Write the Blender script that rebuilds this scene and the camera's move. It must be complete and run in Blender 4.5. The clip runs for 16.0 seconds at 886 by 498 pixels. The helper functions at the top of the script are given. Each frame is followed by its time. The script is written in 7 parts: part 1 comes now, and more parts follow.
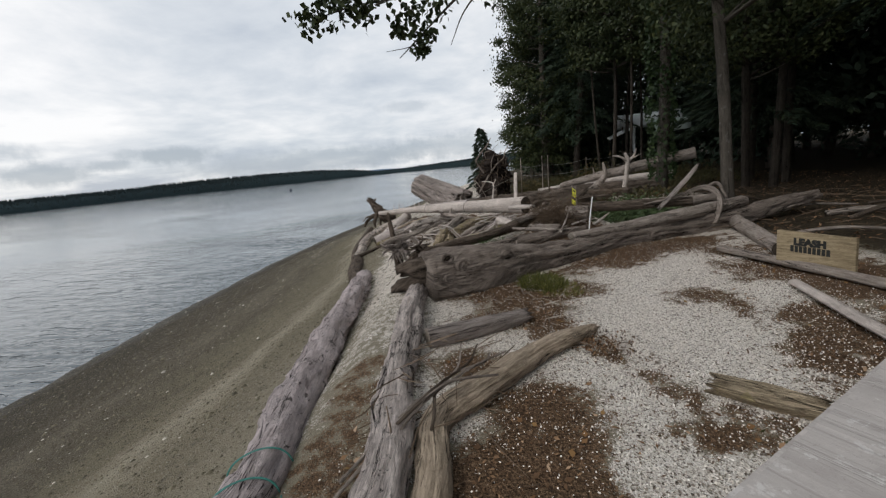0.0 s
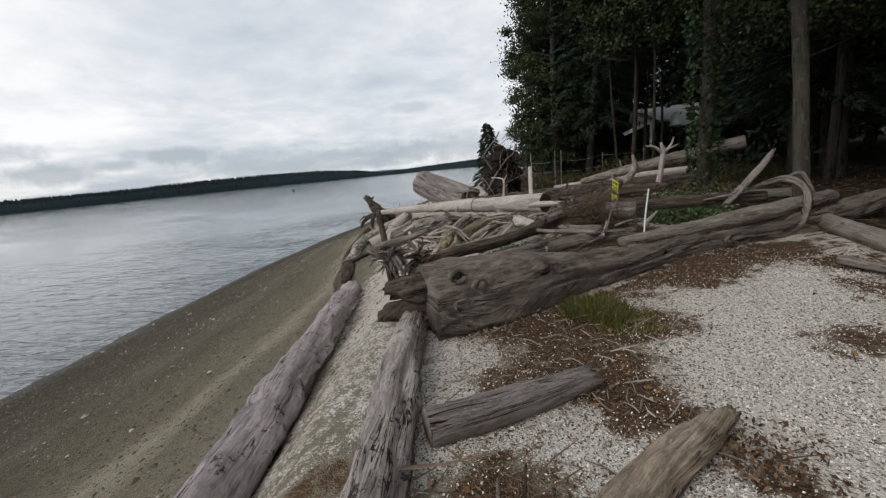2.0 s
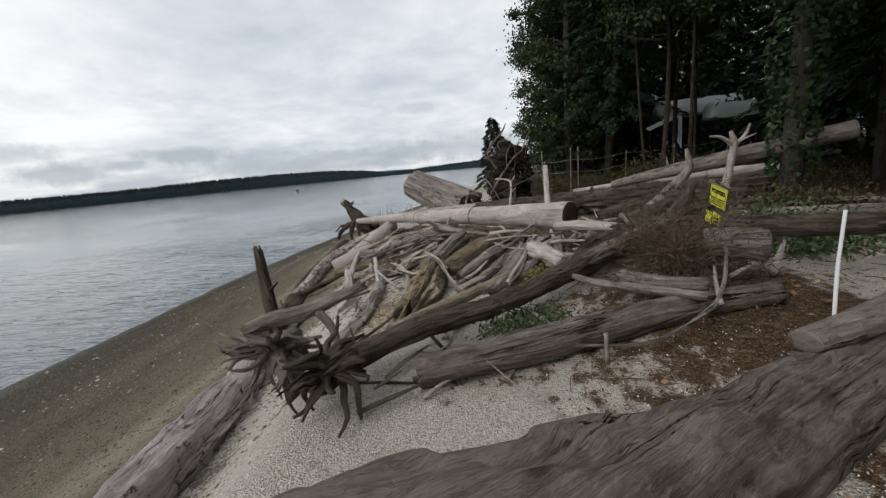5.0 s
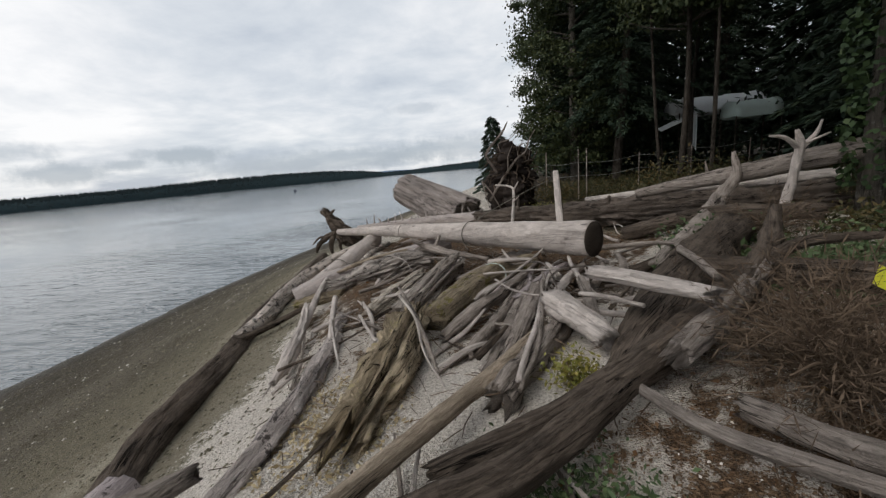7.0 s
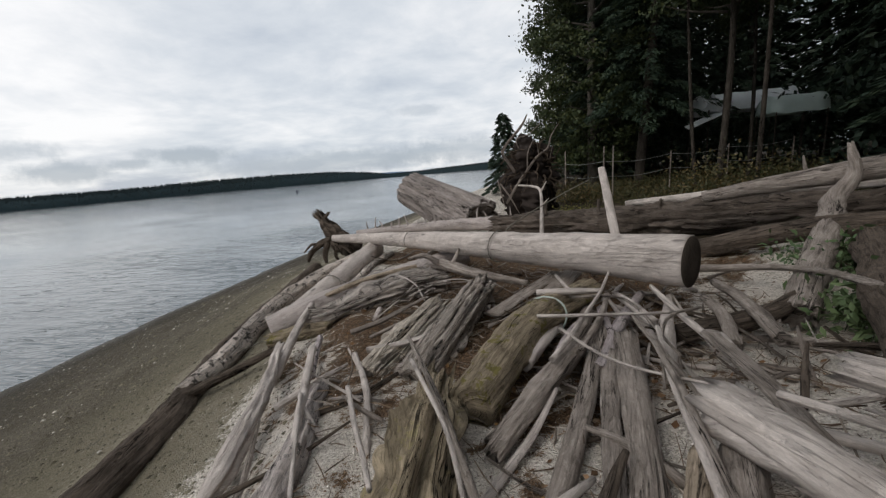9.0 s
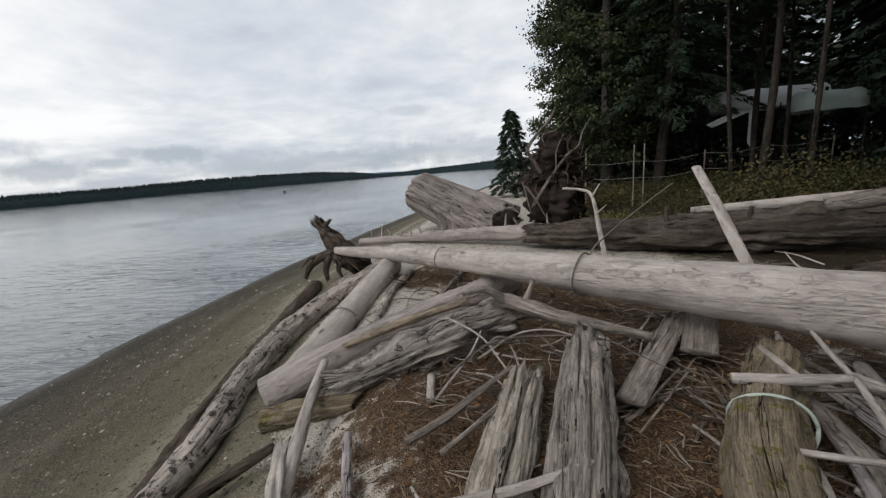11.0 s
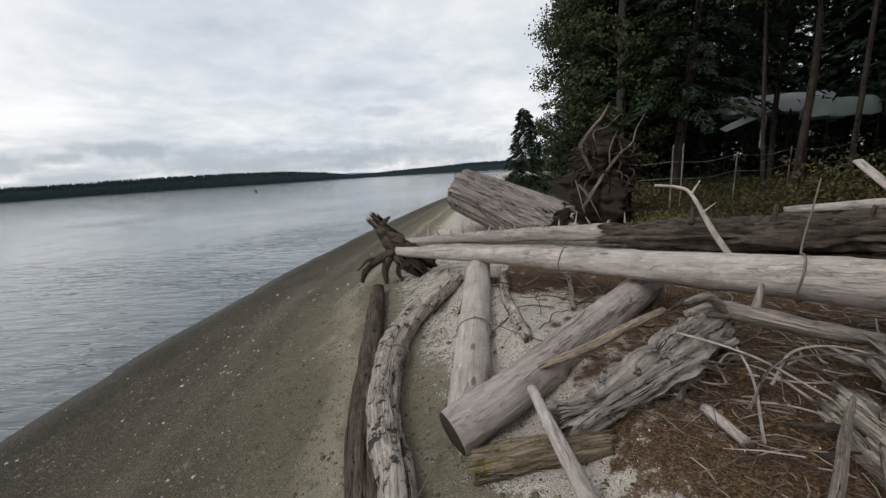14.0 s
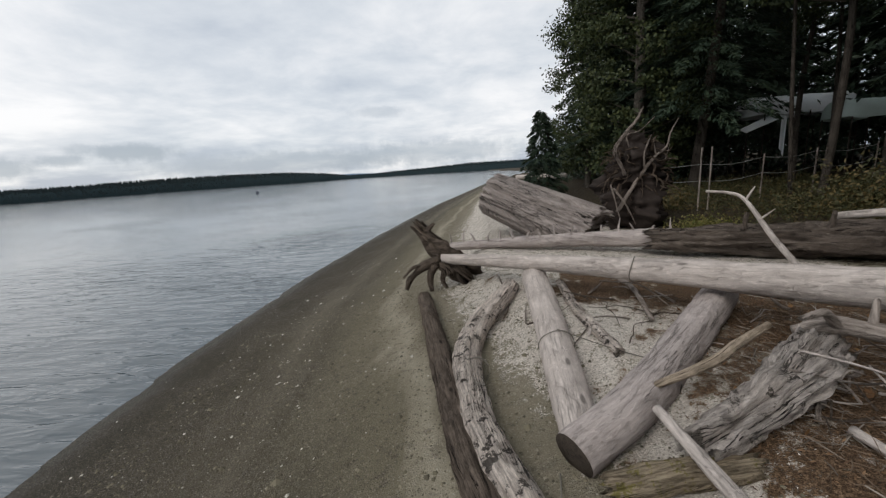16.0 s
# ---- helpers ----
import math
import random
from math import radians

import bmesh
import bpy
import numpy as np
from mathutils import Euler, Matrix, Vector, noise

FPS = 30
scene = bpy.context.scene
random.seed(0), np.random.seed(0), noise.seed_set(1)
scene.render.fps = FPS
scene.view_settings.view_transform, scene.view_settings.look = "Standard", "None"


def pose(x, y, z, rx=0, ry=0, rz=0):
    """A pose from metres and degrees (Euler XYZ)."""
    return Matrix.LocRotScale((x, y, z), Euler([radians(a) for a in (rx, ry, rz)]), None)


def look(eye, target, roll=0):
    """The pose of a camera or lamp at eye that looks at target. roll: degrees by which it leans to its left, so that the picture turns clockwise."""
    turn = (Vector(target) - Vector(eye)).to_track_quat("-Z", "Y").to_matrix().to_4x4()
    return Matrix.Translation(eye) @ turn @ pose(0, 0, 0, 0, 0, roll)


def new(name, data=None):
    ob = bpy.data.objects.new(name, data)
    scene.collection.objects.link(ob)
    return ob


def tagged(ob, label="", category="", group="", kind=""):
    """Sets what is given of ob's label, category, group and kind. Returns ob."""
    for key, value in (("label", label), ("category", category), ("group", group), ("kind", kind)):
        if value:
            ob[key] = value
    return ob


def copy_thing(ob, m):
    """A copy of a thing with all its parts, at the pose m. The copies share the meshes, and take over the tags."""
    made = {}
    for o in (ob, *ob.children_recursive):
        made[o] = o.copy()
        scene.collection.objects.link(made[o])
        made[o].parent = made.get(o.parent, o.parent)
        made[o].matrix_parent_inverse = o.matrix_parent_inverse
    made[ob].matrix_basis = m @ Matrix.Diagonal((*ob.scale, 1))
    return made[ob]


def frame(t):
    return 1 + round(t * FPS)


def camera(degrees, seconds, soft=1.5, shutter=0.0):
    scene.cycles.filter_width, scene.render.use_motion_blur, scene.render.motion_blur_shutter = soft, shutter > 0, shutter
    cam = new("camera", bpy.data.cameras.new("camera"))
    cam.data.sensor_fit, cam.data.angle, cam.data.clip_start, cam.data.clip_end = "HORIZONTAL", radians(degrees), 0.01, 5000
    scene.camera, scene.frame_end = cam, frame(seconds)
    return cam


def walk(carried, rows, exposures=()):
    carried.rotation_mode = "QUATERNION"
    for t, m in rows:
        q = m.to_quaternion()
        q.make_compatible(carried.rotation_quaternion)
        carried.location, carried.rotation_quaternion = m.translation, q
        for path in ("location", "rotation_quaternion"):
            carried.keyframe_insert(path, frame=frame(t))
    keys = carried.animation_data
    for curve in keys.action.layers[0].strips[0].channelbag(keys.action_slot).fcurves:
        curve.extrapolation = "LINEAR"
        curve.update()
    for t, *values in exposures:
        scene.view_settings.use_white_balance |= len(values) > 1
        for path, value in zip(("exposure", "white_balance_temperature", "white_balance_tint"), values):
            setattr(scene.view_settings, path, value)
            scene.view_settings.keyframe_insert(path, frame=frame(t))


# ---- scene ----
cam = camera(98.8, 16.0, soft=1.3)
PATH = [
    (0, (2.034, 2.093, 2.760), (1.614, 4.402, 2.261), -5.6),
    (0.5, (1.976, 2.448, 2.693), (1.559, 4.759, 2.194), -5.5),
    (1, (1.900, 2.809, 2.633), (1.472, 5.117, 2.135), -5.5),
    (1.5, (1.811, 3.182, 2.568), (1.375, 5.491, 2.074), -5.5),
    (2, (1.721, 3.604, 2.537), (1.282, 5.911, 2.045), -5.5),
    (2.5, (1.645, 4.052, 2.516), (1.192, 6.358, 2.024), -5.5),
    (3, (1.630, 4.531, 2.479), (1.174, 6.835, 1.987), -5.5),
    (3.5, (1.664, 5.018, 2.432), (1.190, 7.320, 1.943), -5.5),
    (6, (1.638, 7.141, 2.538), (1.163, 9.443, 2.053), -5.3),
    (6.5, (1.614, 7.538, 2.567), (1.139, 9.841, 2.084), -5.2),
    (7, (1.570, 7.924, 2.555), (1.099, 10.226, 2.071), -5.2),
    (7.5, (1.514, 8.270, 2.531), (1.020, 10.571, 2.054), -5.0),
    (8, (1.448, 8.602, 2.508), (0.947, 10.900, 2.033), -5.0),
    (10.5, (0.242, 10.463, 2.452), (-0.188, 12.778, 1.984), -4.4),
    (11, (0.043, 10.710, 2.522), (-0.370, 13.026, 2.047), -4.5),
    (11.5, (-0.252, 10.880, 2.645), (-0.625, 13.198, 2.144), -4.2),
    (12, (-0.587, 11.023, 2.578), (-0.926, 13.348, 2.086), -4.1),
    (12.5, (-0.912, 11.114, 2.501), (-1.234, 13.441, 2.009), -3.9),
    (13, (-1.255, 11.186, 2.467), (-1.560, 13.517, 1.978), -3.8),
    (13.5, (-1.602, 11.161, 2.492), (-1.885, 13.496, 2.010), -3.6),
    (14, (-1.934, 11.105, 2.495), (-2.178, 13.445, 2.021), -3.5),
    (14.5, (-2.233, 11.029, 2.500), (-2.454, 13.372, 2.027), -3.5),
    (15, (-2.465, 11.002, 2.543), (-2.669, 13.345, 2.068), -3.5),
    (15.5, (-2.662, 11.022, 2.626), (-2.869, 13.363, 2.140), -3.4),
    (16, (-2.786, 11.102, 2.662), (-3.029, 13.444, 2.189), -3.8),
]
walk(cam, [(t, look(eye, target, roll)) for t, eye, target, roll in PATH])

WATER = -1.0


def ramp(v, pairs):
    """Straight steps between pairs of (v, value)."""
    return float(np.interp(v, [p[0] for p in pairs], [p[1] for p in pairs]))


EDGE = [(-40, 0.9), (0, 0.2), (6, -0.3), (10.4, -0.75), (12.5, -1.4), (14.4, -2.1), (18, -3.4), (26, -3.4), (38, -2.8), (70, 0.5), (115, 6), (160, 18), (260, 60)]
SHORE = [(-40, -6.5), (0, -7.2), (7, -7.9), (12, -8.7), (18, -9.4), (25, -9.6), (34, -9.3), (45, -8.6), (58, -7.6), (71, -6.0), (112, -1.5), (160, 8), (260, 44)]
BERM = [(0, 1.12), (7.5, 1.13), (10, 1.07), (11.5, 1.0), (13, 0.92), (16, 0.85), (21, 0.85), (30, 1.0), (60, 1.0)]
MOUND = [(5.6, 14.4, 2.3, 1.9, 0.45), (3.0, 4.6, 1.3, 1.0, 0.03), (3.0, 10.2, 1.3, 1.6, 0.40)]
BROW = [(0, 0.62), (8, 0.62), (10.2, 0.66), (13, 0.62), (16, 0.55), (20, 0.5), (60, 0.5)]


def lie(x, y):
    """Height of the ground: sea bed, beach face, berm and forest floor."""
    e, s = ramp(y, EDGE), ramp(y, SHORE)
    brow, berm = ramp(y, BROW), ramp(y, BERM)
    if x <= s:
        return WATER - 0.16 * min(s - x, 30)
    if x <= e:
        f = (x - s) / (e - s)
        return WATER + (brow - WATER) * (0.85 * f + 0.15 * f * f)
    f = min((x - e) / 0.9, 1.0)
    z = brow + (berm - brow) * f * f * (3 - 2 * f)
    for cx, cy, rx, ry, h in MOUND:
        z += h * math.exp(-(((x - cx) / rx) ** 2) - ((y - cy) / ry) ** 2)
    return z + 0.03 * min(max(x - e - 4, 0), 40)

# world: overcast sky, a broken grey-blue cloud sheet over a Nishita sky
world = bpy.data.worlds.new("sky")
scene.world = world
world.use_nodes = True
wn, wl = world.node_tree.nodes, world.node_tree.links
wn.clear()


def node(nodes, kind, **values):
    n = nodes.new(kind)
    for key, value in values.items():
        n.inputs[key.replace("_", " ")].default_value = value
    return n


w_out, w_bg = wn.new("ShaderNodeOutputWorld"), wn.new("ShaderNodeBackground")
w_sky = wn.new("ShaderNodeTexSky")
w_sky.sky_type, w_sky.sun_disc, w_sky.sun_elevation, w_sky.sun_rotation = "NISHITA", False, radians(38), radians(-50)
w_dim = wn.new("ShaderNodeVectorMath")
w_dim.operation = "SCALE"
w_dim.inputs["Scale"].default_value = 0.10
w_geo = wn.new("ShaderNodeTexCoord")
w_sep = wn.new("ShaderNodeSeparateXYZ")
wl.new(w_geo.outputs["Generated"], w_sep.inputs[0])
w_up = wn.new("ShaderNodeMath")
w_up.operation = "MAXIMUM"
w_up.inputs[1].default_value = 0.0
wl.new(w_sep.outputs["Z"], w_up.inputs[0])
w_add = wn.new("ShaderNodeMath")
w_add.operation = "ADD"
w_add.inputs[1].default_value = 0.17
wl.new(w_up.outputs[0], w_add.inputs[0])
w_dx, w_dy = wn.new("ShaderNodeMath"), wn.new("ShaderNodeMath")
for d, axis in ((w_dx, "X"), (w_dy, "Y")):
    d.operation = "DIVIDE"
    wl.new(w_sep.outputs[axis], d.inputs[0])
    wl.new(w_add.outputs[0], d.inputs[1])
w_flat = wn.new("ShaderNodeCombineXYZ")
wl.new(w_dx.outputs[0], w_flat.inputs["X"])
wl.new(w_dy.outputs[0], w_flat.inputs["Y"])
w_big = node(wn, "ShaderNodeTexNoise", Scale=0.42, Detail=5.0, Roughness=0.5, Distortion=0.4)
w_small = node(wn, "ShaderNodeTexNoise", Scale=1.7, Detail=8.0, Roughness=0.6, Distortion=0.2)
for n in (w_big, w_small):
    wl.new(w_flat.outputs[0], n.inputs["Vector"])
w_mix = wn.new("ShaderNodeMix")
w_mix.inputs["Factor"].default_value = 0.34
wl.new(w_big.outputs["Fac"], w_mix.inputs[2])
wl.new(w_small.outputs["Fac"], w_mix.inputs[3])
w_ramp = wn.new("ShaderNodeValToRGB")
w_ramp.color_ramp.elements[0].position, w_ramp.color_ramp.elements[0].color = 0.37, (0.50, 0.56, 0.645, 1)
w_ramp.color_ramp.elements[1].position, w_ramp.color_ramp.elements[1].color = 0.585, (1.0, 1.0, 1.01, 1)
mid = w_ramp.color_ramp.elements.new(0.47)
mid.color = (0.70, 0.745, 0.80, 1)
wl.new(w_mix.outputs[0], w_ramp.inputs[0])
# blue-grey cloud banks low over the horizon
w_low = wn.new("ShaderNodeMapRange")
w_low.inputs["From Min"].default_value, w_low.inputs["From Max"].default_value = 0.13, 0.03
wl.new(w_up.outputs[0], w_low.inputs["Value"])
w_puff = node(wn, "ShaderNodeTexNoise", Scale=1.0, Detail=6.0, Roughness=0.55)
w_st = wn.new("ShaderNodeMapping")
w_st.inputs["Scale"].default_value = (5.5, 5.5, 22)
wl.new(w_geo.outputs["Generated"], w_st.inputs["Vector"])
wl.new(w_st.outputs[0], w_puff.inputs["Vector"])
w_cut = wn.new("ShaderNodeMapRange")
w_cut.inputs["From Min"].default_value, w_cut.inputs["From Max"].default_value = 0.47, 0.62
wl.new(w_puff.outputs["Fac"], w_cut.inputs["Value"])
w_bank = wn.new("ShaderNodeMath")
w_bank.operation = "MULTIPLY"
wl.new(w_low.outputs[0], w_bank.inputs[0])
wl.new(w_cut.outputs[0], w_bank.inputs[1])
w_tone = wn.new("ShaderNodeMix")
w_tone.data_type = "RGBA"
w_tone.inputs[7].default_value = (0.47, 0.53, 0.62, 1)
wl.new(w_bank.outputs[0], w_tone.inputs["Factor"])
wl.new(w_ramp.outputs[0], w_tone.inputs[6])
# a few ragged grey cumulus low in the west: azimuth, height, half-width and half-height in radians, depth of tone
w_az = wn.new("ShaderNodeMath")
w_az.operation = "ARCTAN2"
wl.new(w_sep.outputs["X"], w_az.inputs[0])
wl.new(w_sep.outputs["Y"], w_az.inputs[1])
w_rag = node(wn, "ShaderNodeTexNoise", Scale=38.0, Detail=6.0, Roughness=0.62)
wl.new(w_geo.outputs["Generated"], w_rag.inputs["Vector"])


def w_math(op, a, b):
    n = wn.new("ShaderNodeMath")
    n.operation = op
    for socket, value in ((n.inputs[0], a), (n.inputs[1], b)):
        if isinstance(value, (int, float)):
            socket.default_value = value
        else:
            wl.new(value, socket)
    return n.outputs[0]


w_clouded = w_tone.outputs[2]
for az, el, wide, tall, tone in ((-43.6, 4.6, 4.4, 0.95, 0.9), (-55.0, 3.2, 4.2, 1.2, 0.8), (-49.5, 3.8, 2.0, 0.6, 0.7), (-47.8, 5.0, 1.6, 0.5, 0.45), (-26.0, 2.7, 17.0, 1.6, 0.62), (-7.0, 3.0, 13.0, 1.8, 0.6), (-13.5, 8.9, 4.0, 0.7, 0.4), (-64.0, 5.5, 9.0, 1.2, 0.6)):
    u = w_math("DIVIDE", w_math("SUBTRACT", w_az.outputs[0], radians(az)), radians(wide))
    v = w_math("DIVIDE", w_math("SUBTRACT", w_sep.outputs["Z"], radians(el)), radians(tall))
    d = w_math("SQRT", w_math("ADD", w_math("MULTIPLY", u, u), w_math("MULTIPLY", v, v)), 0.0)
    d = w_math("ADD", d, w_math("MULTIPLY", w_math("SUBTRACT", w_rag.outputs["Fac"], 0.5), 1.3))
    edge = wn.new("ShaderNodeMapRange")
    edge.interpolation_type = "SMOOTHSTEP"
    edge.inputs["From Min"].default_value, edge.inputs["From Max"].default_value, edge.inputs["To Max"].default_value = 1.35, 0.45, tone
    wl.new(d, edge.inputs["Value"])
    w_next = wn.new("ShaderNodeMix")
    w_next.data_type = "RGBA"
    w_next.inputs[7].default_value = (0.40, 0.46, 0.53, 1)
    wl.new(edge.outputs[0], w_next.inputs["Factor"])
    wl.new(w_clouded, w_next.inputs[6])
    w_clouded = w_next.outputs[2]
w_over = wn.new("ShaderNodeMix")
w_over.data_type = "RGBA"
w_over.inputs["Factor"].default_value = 0.94
wl.new(w_sky.outputs[0], w_dim.inputs[0])
wl.new(w_dim.outputs[0], w_over.inputs[6])
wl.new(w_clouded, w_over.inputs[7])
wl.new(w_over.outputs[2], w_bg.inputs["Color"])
w_bg.inputs["Strength"].default_value = 0.98
wl.new(w_bg.outputs[0], w_out.inputs["Surface"])

sun = new("sun", bpy.data.lights.new("sun", "SUN"))
sun.data.energy, sun.data.angle, sun.data.color = 1.05, radians(25), (1.0, 0.96, 0.9)
sun.matrix_world = look((0, 0, 60), (40, 45, 0))


# ---- materials ----
def shader(name, rough=0.85, metal=0.0, spec=0.3):
    m = bpy.data.materials.new(name)
    m.use_nodes = True
    b = m.node_tree.nodes["Principled BSDF"]
    b.inputs["Roughness"].default_value, b.inputs["Metallic"].default_value = rough, metal
    b.inputs["Specular IOR Level"].default_value = spec
    return m, m.node_tree.nodes, m.node_tree.links, b


def noise_of(nodes, links, source, scale, detail=5.0, rough=0.6, stretch=None, distortion=0.0):
    n = node(nodes, "ShaderNodeTexNoise", Scale=scale, Detail=detail, Roughness=rough, Distortion=distortion)
    if stretch:
        mp = nodes.new("ShaderNodeMapping")
        mp.inputs["Scale"].default_value = stretch
        links.new(source, mp.inputs["Vector"])
        source = mp.outputs[0]
    links.new(source, n.inputs["Vector"])
    return n.outputs["Fac"]


def ramp_of(nodes, links, fac, *stops):
    r = nodes.new("ShaderNodeValToRGB")
    e = r.color_ramp.elements
    e[0].position, e[0].color = stops[0][0], (*stops[0][1], 1)
    e[1].position, e[1].color = stops[-1][0], (*stops[-1][1], 1)
    for p, c in stops[1:-1]:
        e.new(p).color = (*c, 1)
    links.new(fac, r.inputs[0])
    return r.outputs[0]


def step_of(nodes, links, fac, low, high):
    r = nodes.new("ShaderNodeMapRange")
    r.interpolation_type = "SMOOTHSTEP"
    r.inputs["From Min"].default_value, r.inputs["From Max"].default_value = low, high
    links.new(fac, r.inputs["Value"])
    return r.outputs[0]


def mix_of(nodes, links, fac, a, b, blend="MIX"):
    m = nodes.new("ShaderNodeMix")
    m.data_type, m.blend_type = "RGBA", blend
    for socket, value in ((m.inputs[0], fac), (m.inputs[6], a), (m.inputs[7], b)):
        if isinstance(value, (int, float)):
            socket.default_value = value
        elif isinstance(value, tuple):
            socket.default_value = (*value, 1)
        else:
            links.new(value, socket)
    return m.outputs[2]


def maths(nodes, links, op, a, b):
    m = nodes.new("ShaderNodeMath")
    m.operation = op
    for socket, value in ((m.inputs[0], a), (m.inputs[1], b)):
        if isinstance(value, (int, float)):
            socket.default_value = value
        else:
            links.new(value, socket)
    return m.outputs[0]


def bump_of(nodes, links, bsdf, height, strength, distance):
    b = nodes.new("ShaderNodeBump")
    b.inputs["Strength"].default_value, b.inputs["Distance"].default_value = strength, distance
    links.new(height, b.inputs["Height"])
    links.new(b.outputs[0], bsdf.inputs["Normal"])


def wood(name, light, dark, crack=0.5, patch=None, patch_amount=0.5, rough=0.9, depth=0.03, grainy=1.0):
    """Weathered driftwood: grain and checks run along the log's own length (its second texture axis, in metres)."""
    m, n, l, b = shader(name, rough, spec=0.12)
    light, dark = tuple(c * f for c, f in zip(light, (1.12, 1.075, 1.035))), tuple(c * f for c, f in zip(dark, (0.92, 0.88, 0.84)))
    uv, info = n.new("ShaderNodeUVMap"), n.new("ShaderNodeObjectInfo")
    shift = n.new("ShaderNodeVectorMath")
    shift.operation = "ADD"
    l.new(uv.outputs[0], shift.inputs[0])
    away = n.new("ShaderNodeVectorMath")
    away.operation = "SCALE"
    away.inputs[0].default_value = (17, 31, 7)
    l.new(info.outputs["Random"], away.inputs["Scale"])
    l.new(away.outputs[0], shift.inputs[1])
    v = shift.outputs[0]
    geo = n.new("ShaderNodeNewGeometry")
    p = geo.outputs["Position"]
    grain = noise_of(n, l, v, 1.0, 8, 0.72, (40, 2.6, 1), 0.7)
    fine = noise_of(n, l, v, 1.0, 6, 0.75, (130, 15, 1), 0.3)
    blot = noise_of(n, l, p, 3.1, 7, 0.68)
    flake = noise_of(n, l, v, 1.0, 6, 0.7, (17, 6.5, 1), 0.6)
    spots = noise_of(n, l, p, 38, 6, 0.8)
    # thin checks: the lines where a stretched noise crosses its middle
    lines = maths(n, l, "ABSOLUTE", maths(n, l, "SUBTRACT", noise_of(n, l, v, 1.0, 5, 0.62, (13, 0.75, 1), 0.9), 0.5), 0.0)
    check = step_of(n, l, lines, 0.017, 0.004)
    hair = step_of(n, l, maths(n, l, "ABSOLUTE", maths(n, l, "SUBTRACT", noise_of(n, l, v, 1.0, 4, 0.6, (38, 2.2, 1), 0.7), 0.5), 0.0), 0.022, 0.004)
    where = step_of(n, l, noise_of(n, l, v, 1.0, 3, 0.55, (4, 0.9, 1)), 0.45, 0.58)
    gap = maths(n, l, "MAXIMUM", maths(n, l, "MULTIPLY", check, where), maths(n, l, "MULTIPLY", hair, 0.28 * grainy))
    knot = node(n, "ShaderNodeTexVoronoi", Scale=1.0)
    mp = n.new("ShaderNodeMapping")
    mp.inputs["Scale"].default_value = (4.0, 1.6, 1)
    l.new(v, mp.inputs["Vector"])
    l.new(mp.outputs[0], knot.inputs["Vector"])
    eye = step_of(n, l, knot.outputs["Distance"], 0.12, 0.05)
    mid_c = tuple(0.5 * a + 0.5 * c for a, c in zip(light, dark))
    col = ramp_of(n, l, grain, (0.5 - 0.2 / grainy, dark), (0.46, mid_c), (0.5 + 0.12 / grainy, light))
    col = mix_of(n, l, maths(n, l, "MULTIPLY", step_of(n, l, blot, 0.50, 0.66), 0.42), col, dark)
    col = mix_of(n, l, maths(n, l, "MULTIPLY", step_of(n, l, blot, 0.47, 0.34), 0.5), col, light)
    col = mix_of(n, l, maths(n, l, "MULTIPLY", step_of(n, l, flake, 0.585, 0.62), 0.34 * grainy), col, tuple(0.75 * c for c in dark))
    col = mix_of(n, l, maths(n, l, "MULTIPLY", step_of(n, l, flake, 0.42, 0.37), 0.45), col, tuple(min(1, 1.15 * c) for c in light))
    col = mix_of(n, l, maths(n, l, "MULTIPLY", step_of(n, l, spots, 0.58, 0.68), 0.5), col, tuple(0.55 * c for c in dark))
    col = mix_of(n, l, maths(n, l, "MULTIPLY", step_of(n, l, fine, 0.50, 0.66), 0.62), col, light)
    if patch:
        lichen = noise_of(n, l, p, 8.0, 8, 0.75)
        edge = 0.70 - 0.3 * patch_amount
        col = mix_of(n, l, maths(n, l, "MULTIPLY", step_of(n, l, lichen, edge, edge + 0.04), 0.9), col, patch)
    col = mix_of(n, l, maths(n, l, "MULTIPLY", gap, min(1.0, 1.5 * crack)), col, tuple(0.15 * c for c in dark))
    col = mix_of(n, l, maths(n, l, "MULTIPLY", eye, 0.7), col, tuple(0.3 * c for c in dark))
    l.new(col, b.inputs["Base Color"])
    relief = maths(n, l, "ADD", maths(n, l, "MULTIPLY", grain, 0.9), maths(n, l, "MULTIPLY", fine, 0.4))
    relief = maths(n, l, "ADD", relief, maths(n, l, "MULTIPLY", spots, 0.5))
    relief = maths(n, l, "SUBTRACT", relief, maths(n, l, "MULTIPLY", step_of(n, l, flake, 0.55, 0.60), 0.45))
    relief = maths(n, l, "SUBTRACT", relief, maths(n, l, "MULTIPLY", gap, 1.6 * crack))
    bump_of(n, l, b, relief, 1.0, depth)
    return m


PALE = wood("bleached wood", (0.65, 0.60, 0.57), (0.36, 0.322, 0.30), 0.22, depth=0.018, grainy=0.4)
BONE = wood("bone-white split wood", (0.74, 0.68, 0.60), (0.30, 0.26, 0.215), 0.8, (0.74, 0.63, 0.42), 0.25, depth=0.03)
OLD = wood("old brown-grey wood", (0.36, 0.313, 0.28), (0.11, 0.092, 0.079), 0.8, grainy=0.6, depth=0.03)
SILVER = wood("smooth silver-grey log", (0.51, 0.465, 0.45), (0.26, 0.232, 0.224), 0.35, grainy=0.4, depth=0.015)
FLUTE = wood("fluted silver wood", (0.455, 0.41, 0.39), (0.19, 0.165, 0.155), 0.9, grainy=0.6, depth=0.035)
GRAY = wood("grey weathered wood", (0.455, 0.405, 0.37), (0.175, 0.15, 0.132), 0.65, grainy=0.75)
